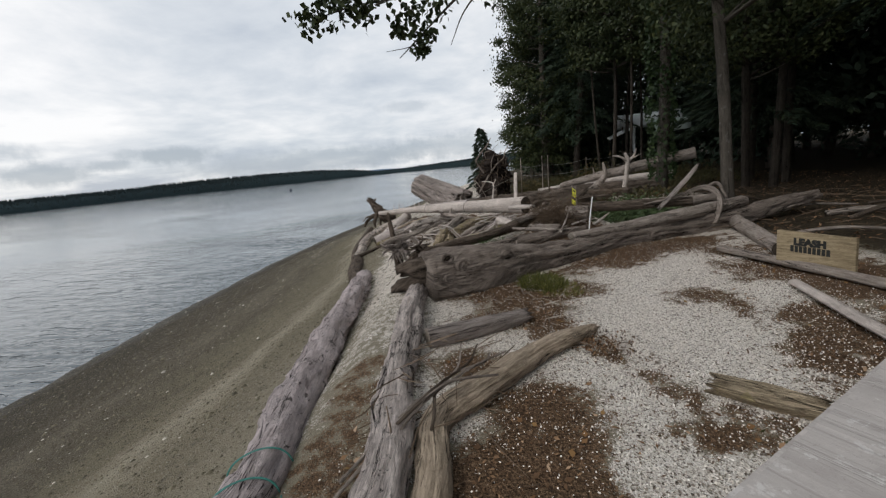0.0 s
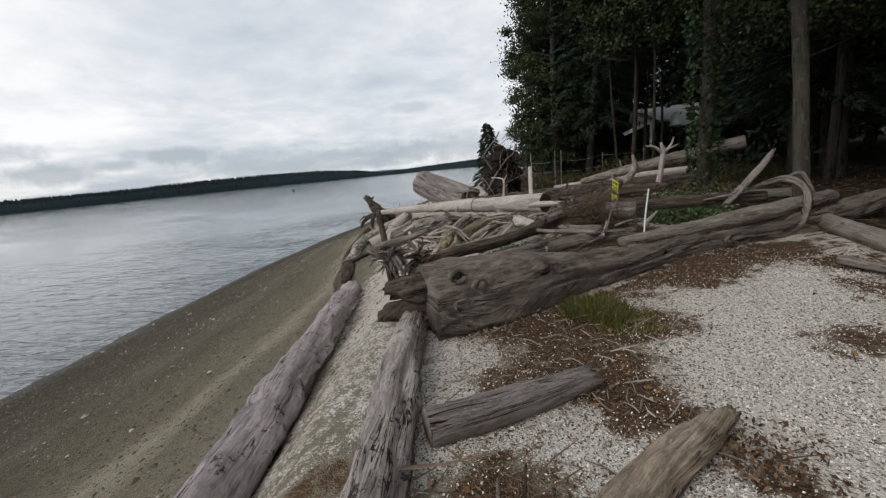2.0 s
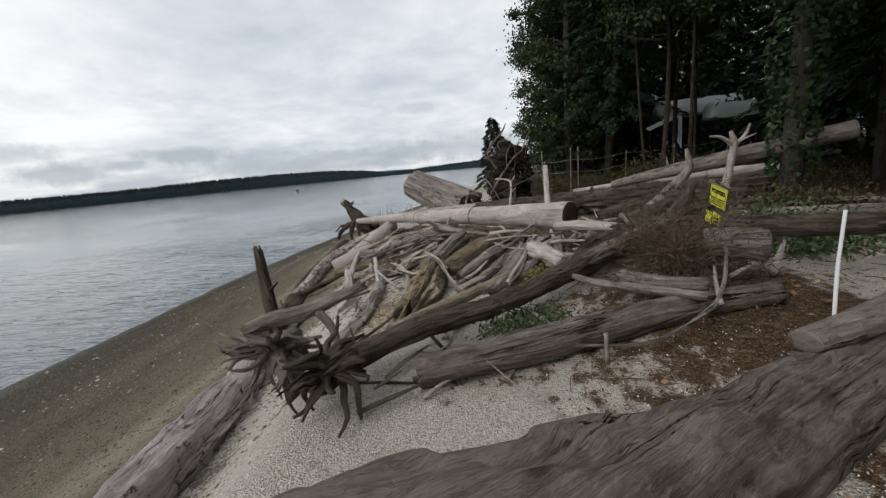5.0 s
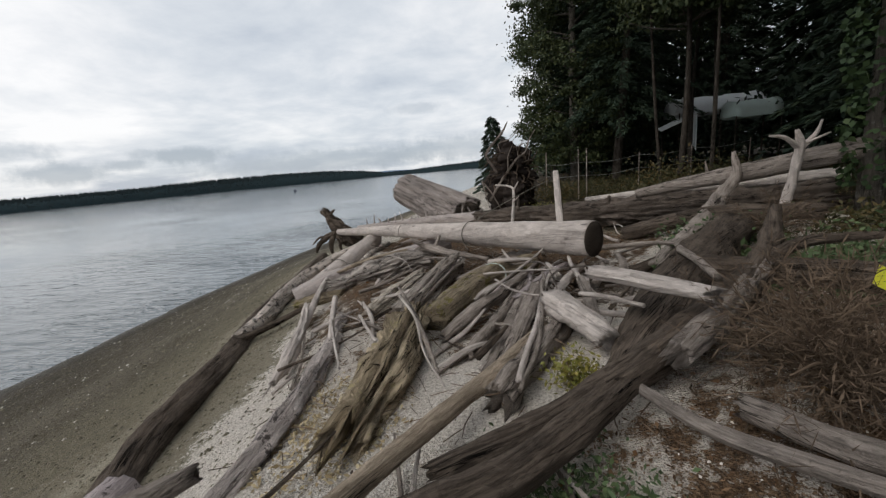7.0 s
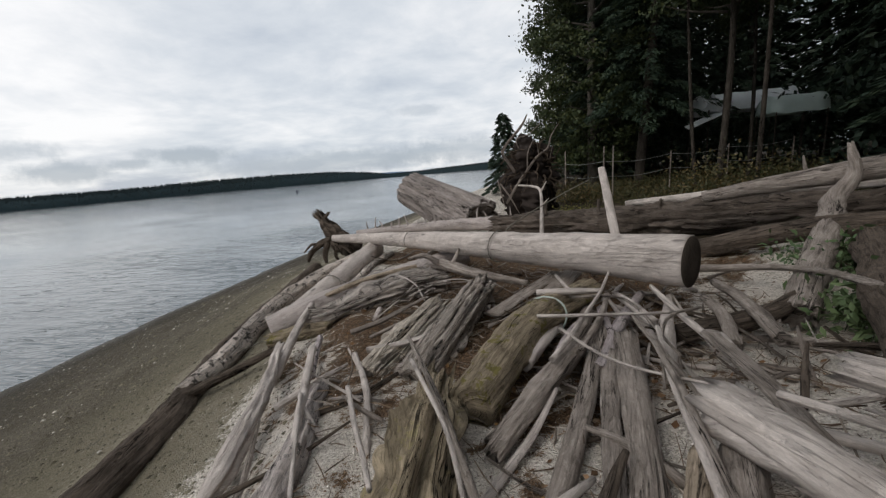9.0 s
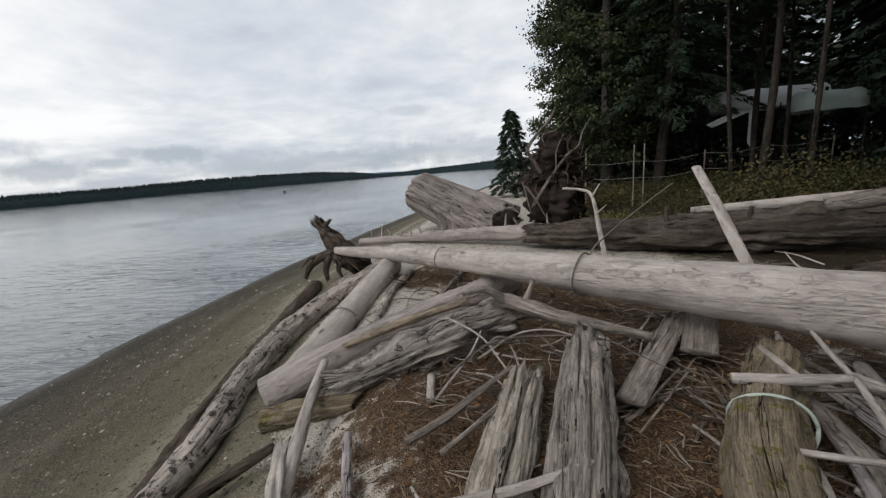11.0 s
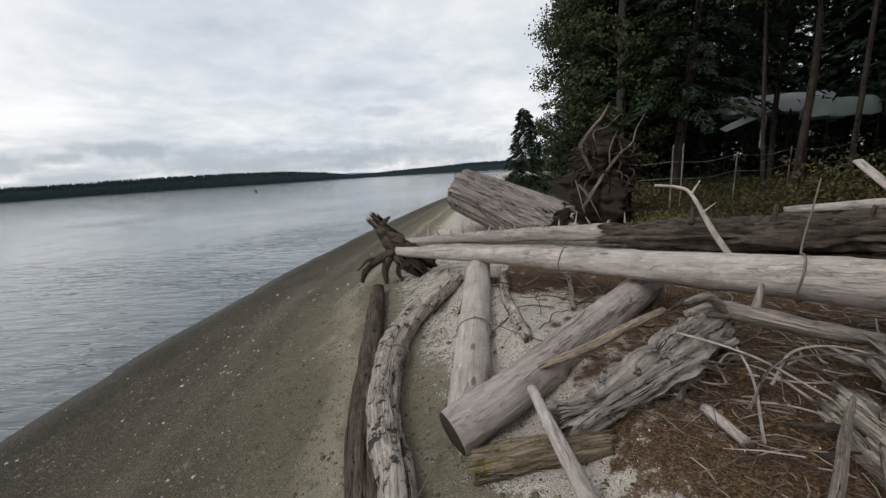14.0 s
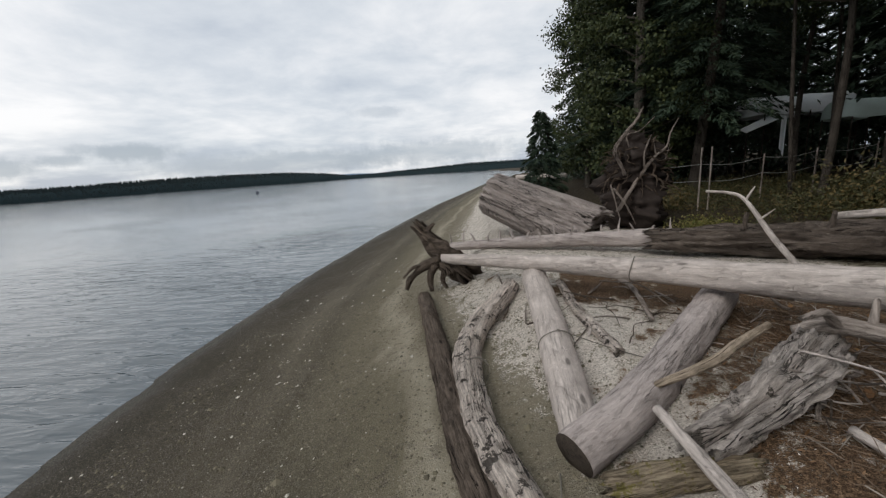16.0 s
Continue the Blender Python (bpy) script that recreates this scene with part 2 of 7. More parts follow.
LILAC = wood("silvery peeled log", (0.70, 0.635, 0.65), (0.30, 0.26, 0.265), 0.7, (0.10, 0.084, 0.08), 0.40, grainy=0.6, depth=0.035)
DARK = wood("dark damp wood", (0.175, 0.143, 0.118), (0.05, 0.041, 0.034), 0.8)
ROT = wood("brown rotten wood", (0.66, 0.56, 0.41), (0.25, 0.195, 0.13), 1.0, (0.60, 0.50, 0.28), 0.4, depth=0.045)
BARKY = wood("peeling bark over pale wood", (0.80, 0.73, 0.67), (0.24, 0.20, 0.175), 1.0, (0.05, 0.042, 0.036), 0.50, depth=0.04)
SPLIT = wood("split grey shell wood", (0.66, 0.60, 0.55), (0.19, 0.162, 0.14), 1.0, depth=0.05, grainy=0.9)
MUDDY = wood("crumbling brown log", (0.215, 0.182, 0.158), (0.075, 0.062, 0.053), 0.9, (0.40, 0.345, 0.28), 0.2, depth=0.04, grainy=0.6)
PITTED = wood("pitted pale grey wood", (0.66, 0.61, 0.575), (0.22, 0.19, 0.17), 1.0, (0.10, 0.085, 0.072), 0.40, depth=0.045, grainy=0.7)
CRUST = wood("cracked lichened wood", (0.78, 0.715, 0.69), (0.27, 0.235, 0.225), 1.0, (0.075, 0.062, 0.055), 0.44, depth=0.045, grainy=0.8)
MOSSY = wood("mossy wood", (0.40, 0.34, 0.25), (0.13, 0.10, 0.07), 0.7, (0.22, 0.19, 0.06), 0.5)
DRIFT = wood("warm brown driftwood", (0.60, 0.505, 0.40), (0.22, 0.175, 0.13), 0.6, grainy=0.8)
TAN = wood("yellow-grey timber", (0.36, 0.30, 0.20), (0.19, 0.15, 0.095), 0.2, depth=0.008)
SMOOTH = wood("smooth blue-grey timber", (0.47, 0.455, 0.45), (0.31, 0.295, 0.29), 0.1, (0.54, 0.52, 0.50), 0.45, depth=0.006, grainy=0.22)


def end_grain(name, light, dark):
    m, n, l, b = shader(name, 0.9, spec=0.15)
    uv = n.new("ShaderNodeUVMap")
    w = n.new("ShaderNodeTexWave")
    w.wave_type, w.rings_direction = "RINGS", "SPHERICAL"
    w.inputs["Scale"].default_value, w.inputs["Distortion"].default_value, w.inputs["Detail"].default_value = 14.0, 2.5, 4.0
    l.new(uv.outputs[0], w.inputs["Vector"])
    spot = noise_of(n, l, uv.outputs[0], 9.0, 6, 0.7)
    col = mix_of(n, l, maths(n, l, "MULTIPLY", w.outputs["Fac"], 0.5), dark, light)
    col = mix_of(n, l, step_of(n, l, spot, 0.45, 0.75), col, tuple(0.4 * c for c in dark))
    l.new(col, b.inputs["Base Color"])
    bump_of(n, l, b, w.outputs["Fac"], 0.5, 0.01)
    return m


END_DARK = end_grain("dark cut end", (0.12, 0.095, 0.075), (0.05, 0.04, 0.032))
END_PALE = end_grain("weathered cut end", (0.34, 0.30, 0.26), (0.16, 0.135, 0.11))


def plain(name, color, rough=0.8, spread=0.25, scale=20.0, spec=0.3):
    """A simple coloured stuff with a little mottling from piece to piece and over the surface."""
    m, n, l, b = shader(name, rough, spec=spec)
    geo = n.new("ShaderNodeNewGeometry")
    f = noise_of(n, l, geo.outputs["Position"], scale, 4, 0.6)
    f = maths(n, l, "ADD", maths(n, l, "MULTIPLY", f, 0.6), maths(n, l, "MULTIPLY", geo.outputs["Random Per Island"], 0.4))
    low, high = tuple(c * (1 - spread) for c in color), tuple(min(1, c * (1 + spread)) for c in color)
    l.new(ramp_of(n, l, f, (0.25, low), (0.75, high)), b.inputs["Base Color"])
    return m


def foliage(name, stops, rough=0.6):
    m, n, l, b = shader(name, rough, spec=0.25)
    geo, info = n.new("ShaderNodeNewGeometry"), n.new("ShaderNodeObjectInfo")
    f = maths(n, l, "ADD", maths(n, l, "MULTIPLY", geo.outputs["Random Per Island"], 0.7), maths(n, l, "MULTIPLY", info.outputs["Random"], 0.3))
    l.new(ramp_of(n, l, f, *stops), b.inputs["Base Color"])
    b.inputs["Transmission Weight"].default_value = 0.0
    return m


FIR = foliage("fir needles", [(0.0, (0.019, 0.033, 0.023)), (0.6, (0.031, 0.050, 0.031)), (1.0, (0.050, 0.066, 0.034))])
MAPLE = foliage("broad leaves", [(0.0, (0.025, 0.038, 0.016)), (0.5, (0.042, 0.056, 0.021)), (0.85, (0.075, 0.084, 0.029)), (1.0, (0.105, 0.082, 0.031))])
IVY = foliage("ivy leaves", [(0.0, (0.022, 0.042, 0.016)), (0.7, (0.05, 0.08, 0.03)), (1.0, (0.12, 0.13, 0.05))], 0.6)
GRASS = foliage("grass blades", [(0.0, (0.05, 0.06, 0.016)), (0.55, (0.13, 0.132, 0.034)), (0.85, (0.22, 0.19, 0.065)), (1.0, (0.33, 0.25, 0.12))])
SCRUB = foliage("scrub leaves", [(0.0, (0.028, 0.035, 0.014)), (0.55, (0.058, 0.056, 0.021)), (1.0, (0.15, 0.10, 0.038))])
HERB = foliage("green herb leaves", [(0.0, (0.05, 0.085, 0.035)), (1.0, (0.12, 0.16, 0.07))])
GOLD = foliage("yellowing leaves", [(0.0, (0.11, 0.12, 0.03)), (0.6, (0.22, 0.20, 0.045)), (1.0, (0.30, 0.23, 0.06))])
BRUSH = foliage("dry brown twigs", [(0.0, (0.055, 0.037, 0.025)), (1.0, (0.19, 0.135, 0.092))], 0.9)
NEEDLES = foliage("dead needles and bark bits", [(0.0, (0.03, 0.018, 0.011)), (0.5, (0.14, 0.08, 0.043)), (0.85, (0.34, 0.21, 0.12)), (1.0, (0.56, 0.44, 0.32))], 0.9)
TWIGS = foliage("bleached twigs", [(0.0, (0.07, 0.055, 0.042)), (0.5, (0.22, 0.18, 0.145)), (1.0, (0.46, 0.42, 0.37))], 0.9)
SHELLS = foliage("broken shells", [(0.0, (0.10, 0.08, 0.06)), (0.14, (0.32, 0.265, 0.21)), (0.3, (0.72, 0.655, 0.58)), (1.0, (0.93, 0.88, 0.82))], 0.6)
PEBBLES = foliage("beach pebbles", [(0.0, (0.035, 0.030, 0.022)), (0.6, (0.13, 0.113, 0.075)), (0.90, (0.235, 0.205, 0.145)), (0.97, (0.34, 0.31, 0.25)), (1.0, (0.75, 0.71, 0.64))], 0.75)
LEAVES = foliage("fallen leaves", [(0.0, (0.10, 0.05, 0.025)), (0.6, (0.22, 0.12, 0.05)), (1.0, (0.36, 0.24, 0.09))], 0.8)
WOODS = foliage("far woods", [(0.0, (0.018, 0.028, 0.030)), (1.0, (0.036, 0.050, 0.051))], 0.9)
TRUNK = wood("tree bark", (0.14, 0.128, 0.112), (0.058, 0.051, 0.043), 0.5, (0.20, 0.19, 0.17), 0.35, grainy=0.5)
# Forest shade put into the bark colour; TRUNK is the lit counterpart.
SHADY = wood("bark darkened for forest shade", (0.085, 0.074, 0.063), (0.032, 0.027, 0.023), 0.7)
CORD = plain("grey cord", (0.16, 0.145, 0.12))
TEAL = plain("teal rope", (0.06, 0.22, 0.19), 0.6)
WHITE = plain("white paint", (0.75, 0.75, 0.73), 0.6, 0.1)
YELLOW = plain("yellow plastic sheet", (0.80, 0.76, 0.06), 0.5, 0.05)
INK = plain("black print", (0.02, 0.02, 0.018), 0.6)
CANVAS = plain("white canvas", (0.82, 0.84, 0.84), 0.6, 0.08, 2.0)
STEEL = plain("galvanised wire", (0.22, 0.22, 0.21), 0.5)


# ---- building blocks ----
def mesh_of(name, verts, faces, material, uvs=None, smooth=True):
    me = bpy.data.meshes.new(name)
    me.from_pydata([tuple(map(float, v)) for v in verts], [], faces)
    if uvs is not None:
        layer = me.uv_layers.new(name="UVMap")
        loops = np.empty(len(me.loops), dtype=np.int32)
        me.loops.foreach_get("vertex_index", loops)
        layer.data.foreach_set("uv", np.asarray(uvs, dtype=np.float32)[loops].ravel())
    me.materials.append(material)
    if smooth:
        me.polygons.foreach_set("use_smooth", [True] * len(me.polygons))
    me.update()
    return me


def part(name, me, parent, label=""):
    ob = new(name, me)
    ob.parent = parent
    return tagged(ob, label)


# ---- ground, beach and water ----
def span(*stops):
    """Coordinates from coarse to fine: (from, to, step) runs."""
    out = []
    for a, b, s in stops:
        out += list(np.arange(a, b, s))
    return out + [stops[-1][1]]


def patch_at(x, y, cx, cy, rx, ry, turn=0.0, rag=0.35):
    """How much of an oval, ragged patch covers the place: 0 to 1."""
    c, s = math.cos(turn), math.sin(turn)
    u, v = ((x - cx) * c + (y - cy) * s) / rx, (-(x - cx) * s + (y - cy) * c) / ry
    d = math.hypot(u, v) + rag * noise.noise(Vector((x * 2.1, y * 2.1, cx)))+ 0.7 * rag * noise.noise(Vector((x * 6, y * 6, cy))) + 0.8 * rag * noise.noise(Vector((x * 15, y * 15, cy)))
    return min(max((1.42 - d) / 0.85, 0), 1)


def height(x, y):
    z = lie(x, y)
    if x > ramp(y, SHORE) and y < 60 and x < 40:
        z += 0.030 * noise.noise(Vector((x * 0.9, y * 0.9, 3))) + 0.014 * noise.noise(Vector((x * 3.1, y * 3.1, 5))) + 0.006 * noise.noise(Vector((x * 9, y * 9, 9)))
    return z


gx = span((-3600, -600, 600), (-600, -60, 90), (-60, -12, 6), (-12, -4, 0.25), (-4, 6, 0.09), (6, 12, 0.3), (12, 60, 4), (60, 600, 90), (600, 3600, 600))
gy = span((-3000, -300, 600), (-300, -20, 40), (-20, 0, 2), (0, 2.5, 0.3), (2.5, 17, 0.1), (17, 30, 0.3), (30, 80, 1.5), (80, 260, 12), (260, 800, 90), (800, 4700, 650))
verts = [(x, y, height(x, y)) for y in gy for x in gx]
nx = len(gx)
faces = [(j * nx + i, j * nx + i + 1, (j + 1) * nx + i + 1, (j + 1) * nx + i) for j in range(len(gy) - 1) for i in range(nx - 1)]


def zones(x, y):
    """What covers the ground: shells, litter, pale sand, forest floor."""
    if abs(x) > 60 or abs(y) > 120:
        return 0.0, 0.0, 0.0, 1.0 if x > 10 else 0.0
    e = ramp(y, EDGE)
    up = min(max((x - e - ramp(y, [(3, 0.0), (7, -0.15), (9.3, -0.45), (12, -0.45), (16, -0.5)]) + 0.25 * noise.noise(Vector((x * 1.7, y * 1.7, 8)))) / 0.6, 0), 1)
    shell = max(patch_at(x, y, 3.5, 5.2, 2.5, 2.5, 0.2, 0.35), patch_at(x, y, 1.5, 5.8, 0.6, 0.9, 0.3, 0.8) * 0.75, patch_at(x, y, 4.3, 7.6, 1.6, 1.2, 0.6, 0.4), patch_at(x, y, 2.95, 9.5, 0.6, 0.5) * 0.9, patch_at(x, y, 1.3, 6.4, 0.4, 0.3, 0, 0.5))
    litter = max(patch_at(x, y, 2.05, 3.75, 0.45, 0.85, -0.35, 0.35), patch_at(x, y, 2.0, 6.65, 0.75, 0.30, 0.1, 0.45), patch_at(x, y, 2.3, 5.95, 0.28, 0.5, 0.5, 0.5), patch_at(x, y, 2.8, 5.1, 0.14, 0.38, 0.35, 0.9) * 0.75, patch_at(x, y, 3.08, 4.5, 0.10, 0.42, 0.15, 1.0) * 0.6, patch_at(x, y, 3.2, 4.1, 0.2, 0.12, 0.2, 0.9) * 0.8, patch_at(x, y, 4.3, 5.2, 0.28, 0.5, -0.3, 0.9) * 0.8, patch_at(x, y, 4.1, 6.3, 0.28, 0.4, 0.2, 1.0) * 0.65, patch_at(x, y, 5.9, 6.2, 0.8, 2.4, 0.3, 0.5), patch_at(x, y, 3.6, 7.7, 0.22, 0.14, 0.4, 0.5) * 0.9, patch_at(x, y, 4.6, 8.6, 1.6, 0.3, 0.6, 0.6), patch_at(x, y, 2.75, 6.8, 0.25, 0.3, 0, 0.6) * 0.8)
    litter = max(litter, patch_at(x, y, 2.25, 6.7, 0.75, 0.55, 0.25, 0.6) * 0.85, patch_at(x, y, 2.1, 6.1, 0.35, 0.4, 0.3, 0.8) * 0.7, patch_at(x, y, 1.6, 5.0, 0.3, 0.3, 0.3, 0.8) * 0.8, patch_at(x, y, 1.75, 6.0, 0.3, 0.25, 0.3, 0.9) * 0.7, patch_at(x, y, 0.95, 3.6, 0.25, 1.3, 0.15, 0.8) * 0.6, patch_at(x, y, 3.3, 7.9, 0.9, 0.22, 0.62, 0.6), patch_at(x, y, 4.6, 5.3, 0.35, 0.6, -0.3, 0.8) * 0.8, patch_at(x, y, 3.2, 4.15, 0.3, 0.2, 0.2, 0.8) * 0.8, patch_at(x, y, -0.4, 16.5, 1.7, 0.8, -0.6, 0.6) * 0.9)
    litter = max(litter, patch_at(x, y, 0.7, 13.0, 1.9, 1.6, 0, 0.5), patch_at(x, y, 1.6, 15.0, 2.2, 1.3, 0, 0.5), patch_at(x, y, -0.1, 12.0, 0.4, 0.5, 0, 0.6) * 0.75, patch_at(x, y, 3.6, 9.0, 1.6, 1.0, 0, 0.5) * 0.8)
    wood_floor = min(max((x - 5.6 - 0.8 * noise.noise(Vector((x * 0.7, y * 0.7, 1)))) / 1.2, 0), 1) if y < 15 else min(max((x - ramp(y, [(15, 2.8), (19, 1.9), (26, 0.9), (40, 1.2)]) - 0.6 * noise.noise(Vector((x * 0.7, y * 0.7, 1)))) / 1.2, 0), 1)
    sand = up * (1 - wood_floor) * ramp(y + 0.8 * noise.noise(Vector((x * 1.3, y * 1.3, 2))), [(2, 0.2), (4.8, 0.3), (6.8, 0.52), (8.2, 1)])
    sand *= ramp(y, [(12.5, 1.0), (14.0, 0.62), (18, 0.55)])
    return shell * (1 - 0.85 * litter), litter * up, sand, wood_floor


cover, tide = [], []
for y in gy:
    for x in gx:
        cover.append(zones(x, y))
        shore, brow_x = ramp(y, SHORE), ramp(y, EDGE)
        tide.append((min(max((x - shore) / (brow_x - shore), 0), 1.5), 0, 0, 1))


def ground_material():
    m, n, l, b = shader("beach and forest floor", 0.9, spec=0.15)
    at, geo = n.new("ShaderNodeAttribute"), n.new("ShaderNodeNewGeometry")
    at.attribute_name = "cover"
    sep = n.new("ShaderNodeSeparateColor")
    l.new(at.outputs["Color"], sep.inputs[0])
    p = geo.outputs["Position"]
    grit = noise_of(n, l, p, 55, 4, 0.75)
    fine = noise_of(n, l, p, 160, 2, 0.6)
    mid_n = noise_of(n, l, p, 9, 5, 0.65)
    broad = noise_of(n, l, p, 0.9, 4, 0.6)
    vor = node(n, "ShaderNodeTexVoronoi", Scale=95.0)
    l.new(p, vor.inputs["Vector"])
    cells = vor.outputs["Color"]
    cell = n.new("ShaderNodeSeparateColor")
    l.new(cells, cell.inputs[0])
    gravel = ramp_of(n, l, cell.outputs[0], (0.0, (0.058, 0.046, 0.033)), (0.5, (0.143, 0.125, 0.087)), (0.85, (0.255, 0.217, 0.165)), (1.0, (0.62, 0.57, 0.50)))
    gravel = mix_of(n, l, step_of(n, l, broad, 0.40, 0.62), gravel, mix_of(n, l, 0.5, gravel, (0.09, 0.081, 0.049)))
    # strand lines that follow the water's edge: wet brown, dark shingle, olive grit, a pale sandy ridge
    at2 = n.new("ShaderNodeAttribute")
    at2.attribute_name = "tide"
    rise = n.new("ShaderNodeSeparateColor")
    l.new(at2.outputs["Color"], rise.inputs[0])
    wander = noise_of(n, l, p, 1.0, 5, 0.6, (0.9, 0.22, 1), 0.6)
    up = maths(n, l, "ADD", rise.outputs[0], maths(n, l, "MULTIPLY", maths(n, l, "SUBTRACT", wander, 0.5), 0.24))
    hue = ramp_of(n, l, up, (0.0, (0.018, 0.016, 0.014)), (0.10, (0.023, 0.020, 0.017)), (0.22, (0.034, 0.029, 0.023)), (0.38, (0.050, 0.042, 0.031)), (0.50, (0.15, 0.128, 0.096)), (0.58, (0.092, 0.079, 0.056)), (0.68, (0.17, 0.148, 0.10)), (0.76, (0.22, 0.192, 0.132)), (0.81, (0.46, 0.41, 0.31)), (0.86, (0.23, 0.20, 0.14)), (1.0, (0.34, 0.30, 0.225)))
    gravel = mix_of(n, l, 0.68, gravel, hue)
    gravel = mix_of(n, l, maths(n, l, "MULTIPLY", step_of(n, l, mid_n, 0.52, 0.68), 0.45), gravel, (0.045, 0.038, 0.03))
    gravel = mix_of(n, l, maths(n, l, "MULTIPLY", step_of(n, l, grit, 0.54, 0.66), 0.55), gravel, (0.34, 0.30, 0.22))
    wet = step_of(n, l, up, -0.02, 0.16)
    sand = ramp_of(n, l, grit, (0.34, (0.36, 0.31, 0.255)), (0.5, (0.70, 0.63, 0.555)), (0.66, (0.92, 0.86, 0.79)))
    shell = ramp_of(n, l, cell.outputs[1], (0.0, (0.10, 0.08, 0.06)), (0.14, (0.30, 0.25, 0.20)), (0.28, (0.70, 0.64, 0.57)), (1.0, (0.93, 0.88, 0.82)))
    litter = ramp_of(n, l, grit, (0.34, (0.034, 0.022, 0.014)), (0.5, (0.122, 0.075, 0.044)), (0.64, (0.30, 0.20, 0.125)))
    floor = ramp_of(n, l, mid_n, (0.3, (0.022, 0.018, 0.012)), (0.6, (0.06, 0.045, 0.027)), (0.8, (0.085, 0.085, 0.035)))
    col = gravel
    for mask, layer in ((sep.outputs[2], sand), (sep.outputs[0], shell), (sep.outputs[1], litter), (at.outputs["Alpha"], floor)):
        soft = step_of(n, l, maths(n, l, "ADD", mask, maths(n, l, "MULTIPLY", maths(n, l, "ADD", maths(n, l, "MULTIPLY", maths(n, l, "SUBTRACT", grit, 0.5), 1.7), maths(n, l, "MULTIPLY", maths(n, l, "SUBTRACT", mid_n, 0.5), 1.7)), 1.0)), 0.34, 0.58)
        col = mix_of(n, l, soft, col, layer)
    l.new(col, b.inputs["Base Color"])
    l.new(ramp_of(n, l, wet, (0.0, (0.45, 0.45, 0.45)), (1.0, (0.92, 0.92, 0.92))), b.inputs["Roughness"])
    bump_of(n, l, b, maths(n, l, "ADD", maths(n, l, "ADD", grit, vor.outputs["Distance"]), maths(n, l, "MULTIPLY", fine, 0.4)), 1.0, 0.018)
    return m


me = mesh_of("ground", verts, faces, ground_material())
layer = me.color_attributes.new("cover", "FLOAT_COLOR", "POINT")
layer.data.foreach_set("color", np.array(cover, dtype=np.float32).ravel())
layer = me.color_attributes.new("tide", "FLOAT_COLOR", "POINT")
layer.data.foreach_set("color", np.array(tide, dtype=np.float32).ravel())
tagged(new("ground", me), "sloping gravel beach with shell bank, litter and forest floor", "ground", kind="structure")


def water_material():
    m, n, l, b = shader("rippled sea water", 0.07, spec=1.0)
    b.inputs["Base Color"].default_value = (0.072, 0.092, 0.105, 1)
    b.inputs["IOR"].default_value = 1.33
    geo = n.new("ShaderNodeNewGeometry")
    p = geo.outputs["Position"]
    swell = noise_of(n, l, p, 1.0, 3, 0.5, (0.22, 0.8, 1), 0.5)
    chop = noise_of(n, l, p, 1.0, 3, 0.5, (0.75, 2.7, 1), 0.4)
    fine = noise_of(n, l, p, 1.0, 3, 0.5, (3.0, 9.0, 1), 0.5)
    slick = step_of(n, l, noise_of(n, l, p, 1.0, 4, 0.55, (0.05, 0.06, 1), 0.8), 0.36, 0.64)
    h = maths(n, l, "ADD", maths(n, l, "MULTIPLY", swell, 0.16), maths(n, l, "MULTIPLY", chop, maths(n, l, "ADD", 0.18, maths(n, l, "MULTIPLY", slick, 0.34))))
    h = maths(n, l, "ADD", h, maths(n, l, "MULTIPLY", fine, maths(n, l, "MULTIPLY", slick, 0.05)))
    place = n.new("ShaderNodeSeparateXYZ")
    l.new(p, place.inputs[0])
    offing = maths(n, l, "ADD", maths(n, l, "MULTIPLY", place.outputs["X"], -1.0), maths(n, l, "MULTIPLY", place.outputs["Y"], 0.7))
    calm = n.new("ShaderNodeMapRange")
    calm.inputs["From Min"].default_value, calm.inputs["From Max"].default_value = 20.0, 48.0
    calm.inputs["To Min"].default_value, calm.inputs["To Max"].default_value = 1.0, 0.2
    l.new(offing, calm.inputs["Value"])
    bump_of(n, l, b, maths(n, l, "MULTIPLY", h, calm.outputs[0]), 1.0, 0.30)
    return m


wx = span((-3600, -400, 400), (-400, -60, 40), (-60, -20, 2.0), (-20, 0, 0.5), (0, 100, 10), (100, 3600, 500))
wy = span((-3000, -100, 300), (-100, 0, 10), (0, 40, 0.5), (40, 120, 4), (120, 800, 60), (800, 4600, 400))
verts = [(x, y, WATER + (0.012 * noise.noise(Vector((x * 0.8, y * 0.4, 0))) if -30 < x < 0 and 0 < y < 60 else 0)) for y in wy for x in wx]
nx = len(wx)
faces = [(j * nx + i, j * nx + i + 1, (j + 1) * nx + i + 1, (j + 1) * nx + i) for j in range(len(wy) - 1) for i in range(nx - 1)]
tagged(new("water", mesh_of("water", verts, faces, water_material())), "calm grey rippled sea water of a wide inlet", "water", kind="structure")


# ---- far shore: wooded hills beyond the water ----
FAR = [(-110, 500, 1.6), (-73, 550, 1.5), (-56, 700, 1.55), (-50, 900, 1.6), (-43, 1300, 1.85), (-34, 1800, 2.0), (-27, 2200, 1.9), (-22, 2500, 1.35), (-19, 2900, 0.75), (-15, 3200, 0.75), (-11, 3000, 1.0), (-5, 2600, 1.3), (-1, 2300, 1.6), (6, 2200, 1.5), (32, 1800, 1.4)]


def far_at(az):
    r = ramp(az, [(a, b) for a, b, c in FAR])
    return r, r * math.tan(radians(ramp(az, [(a, c) for a, b, c in FAR])))


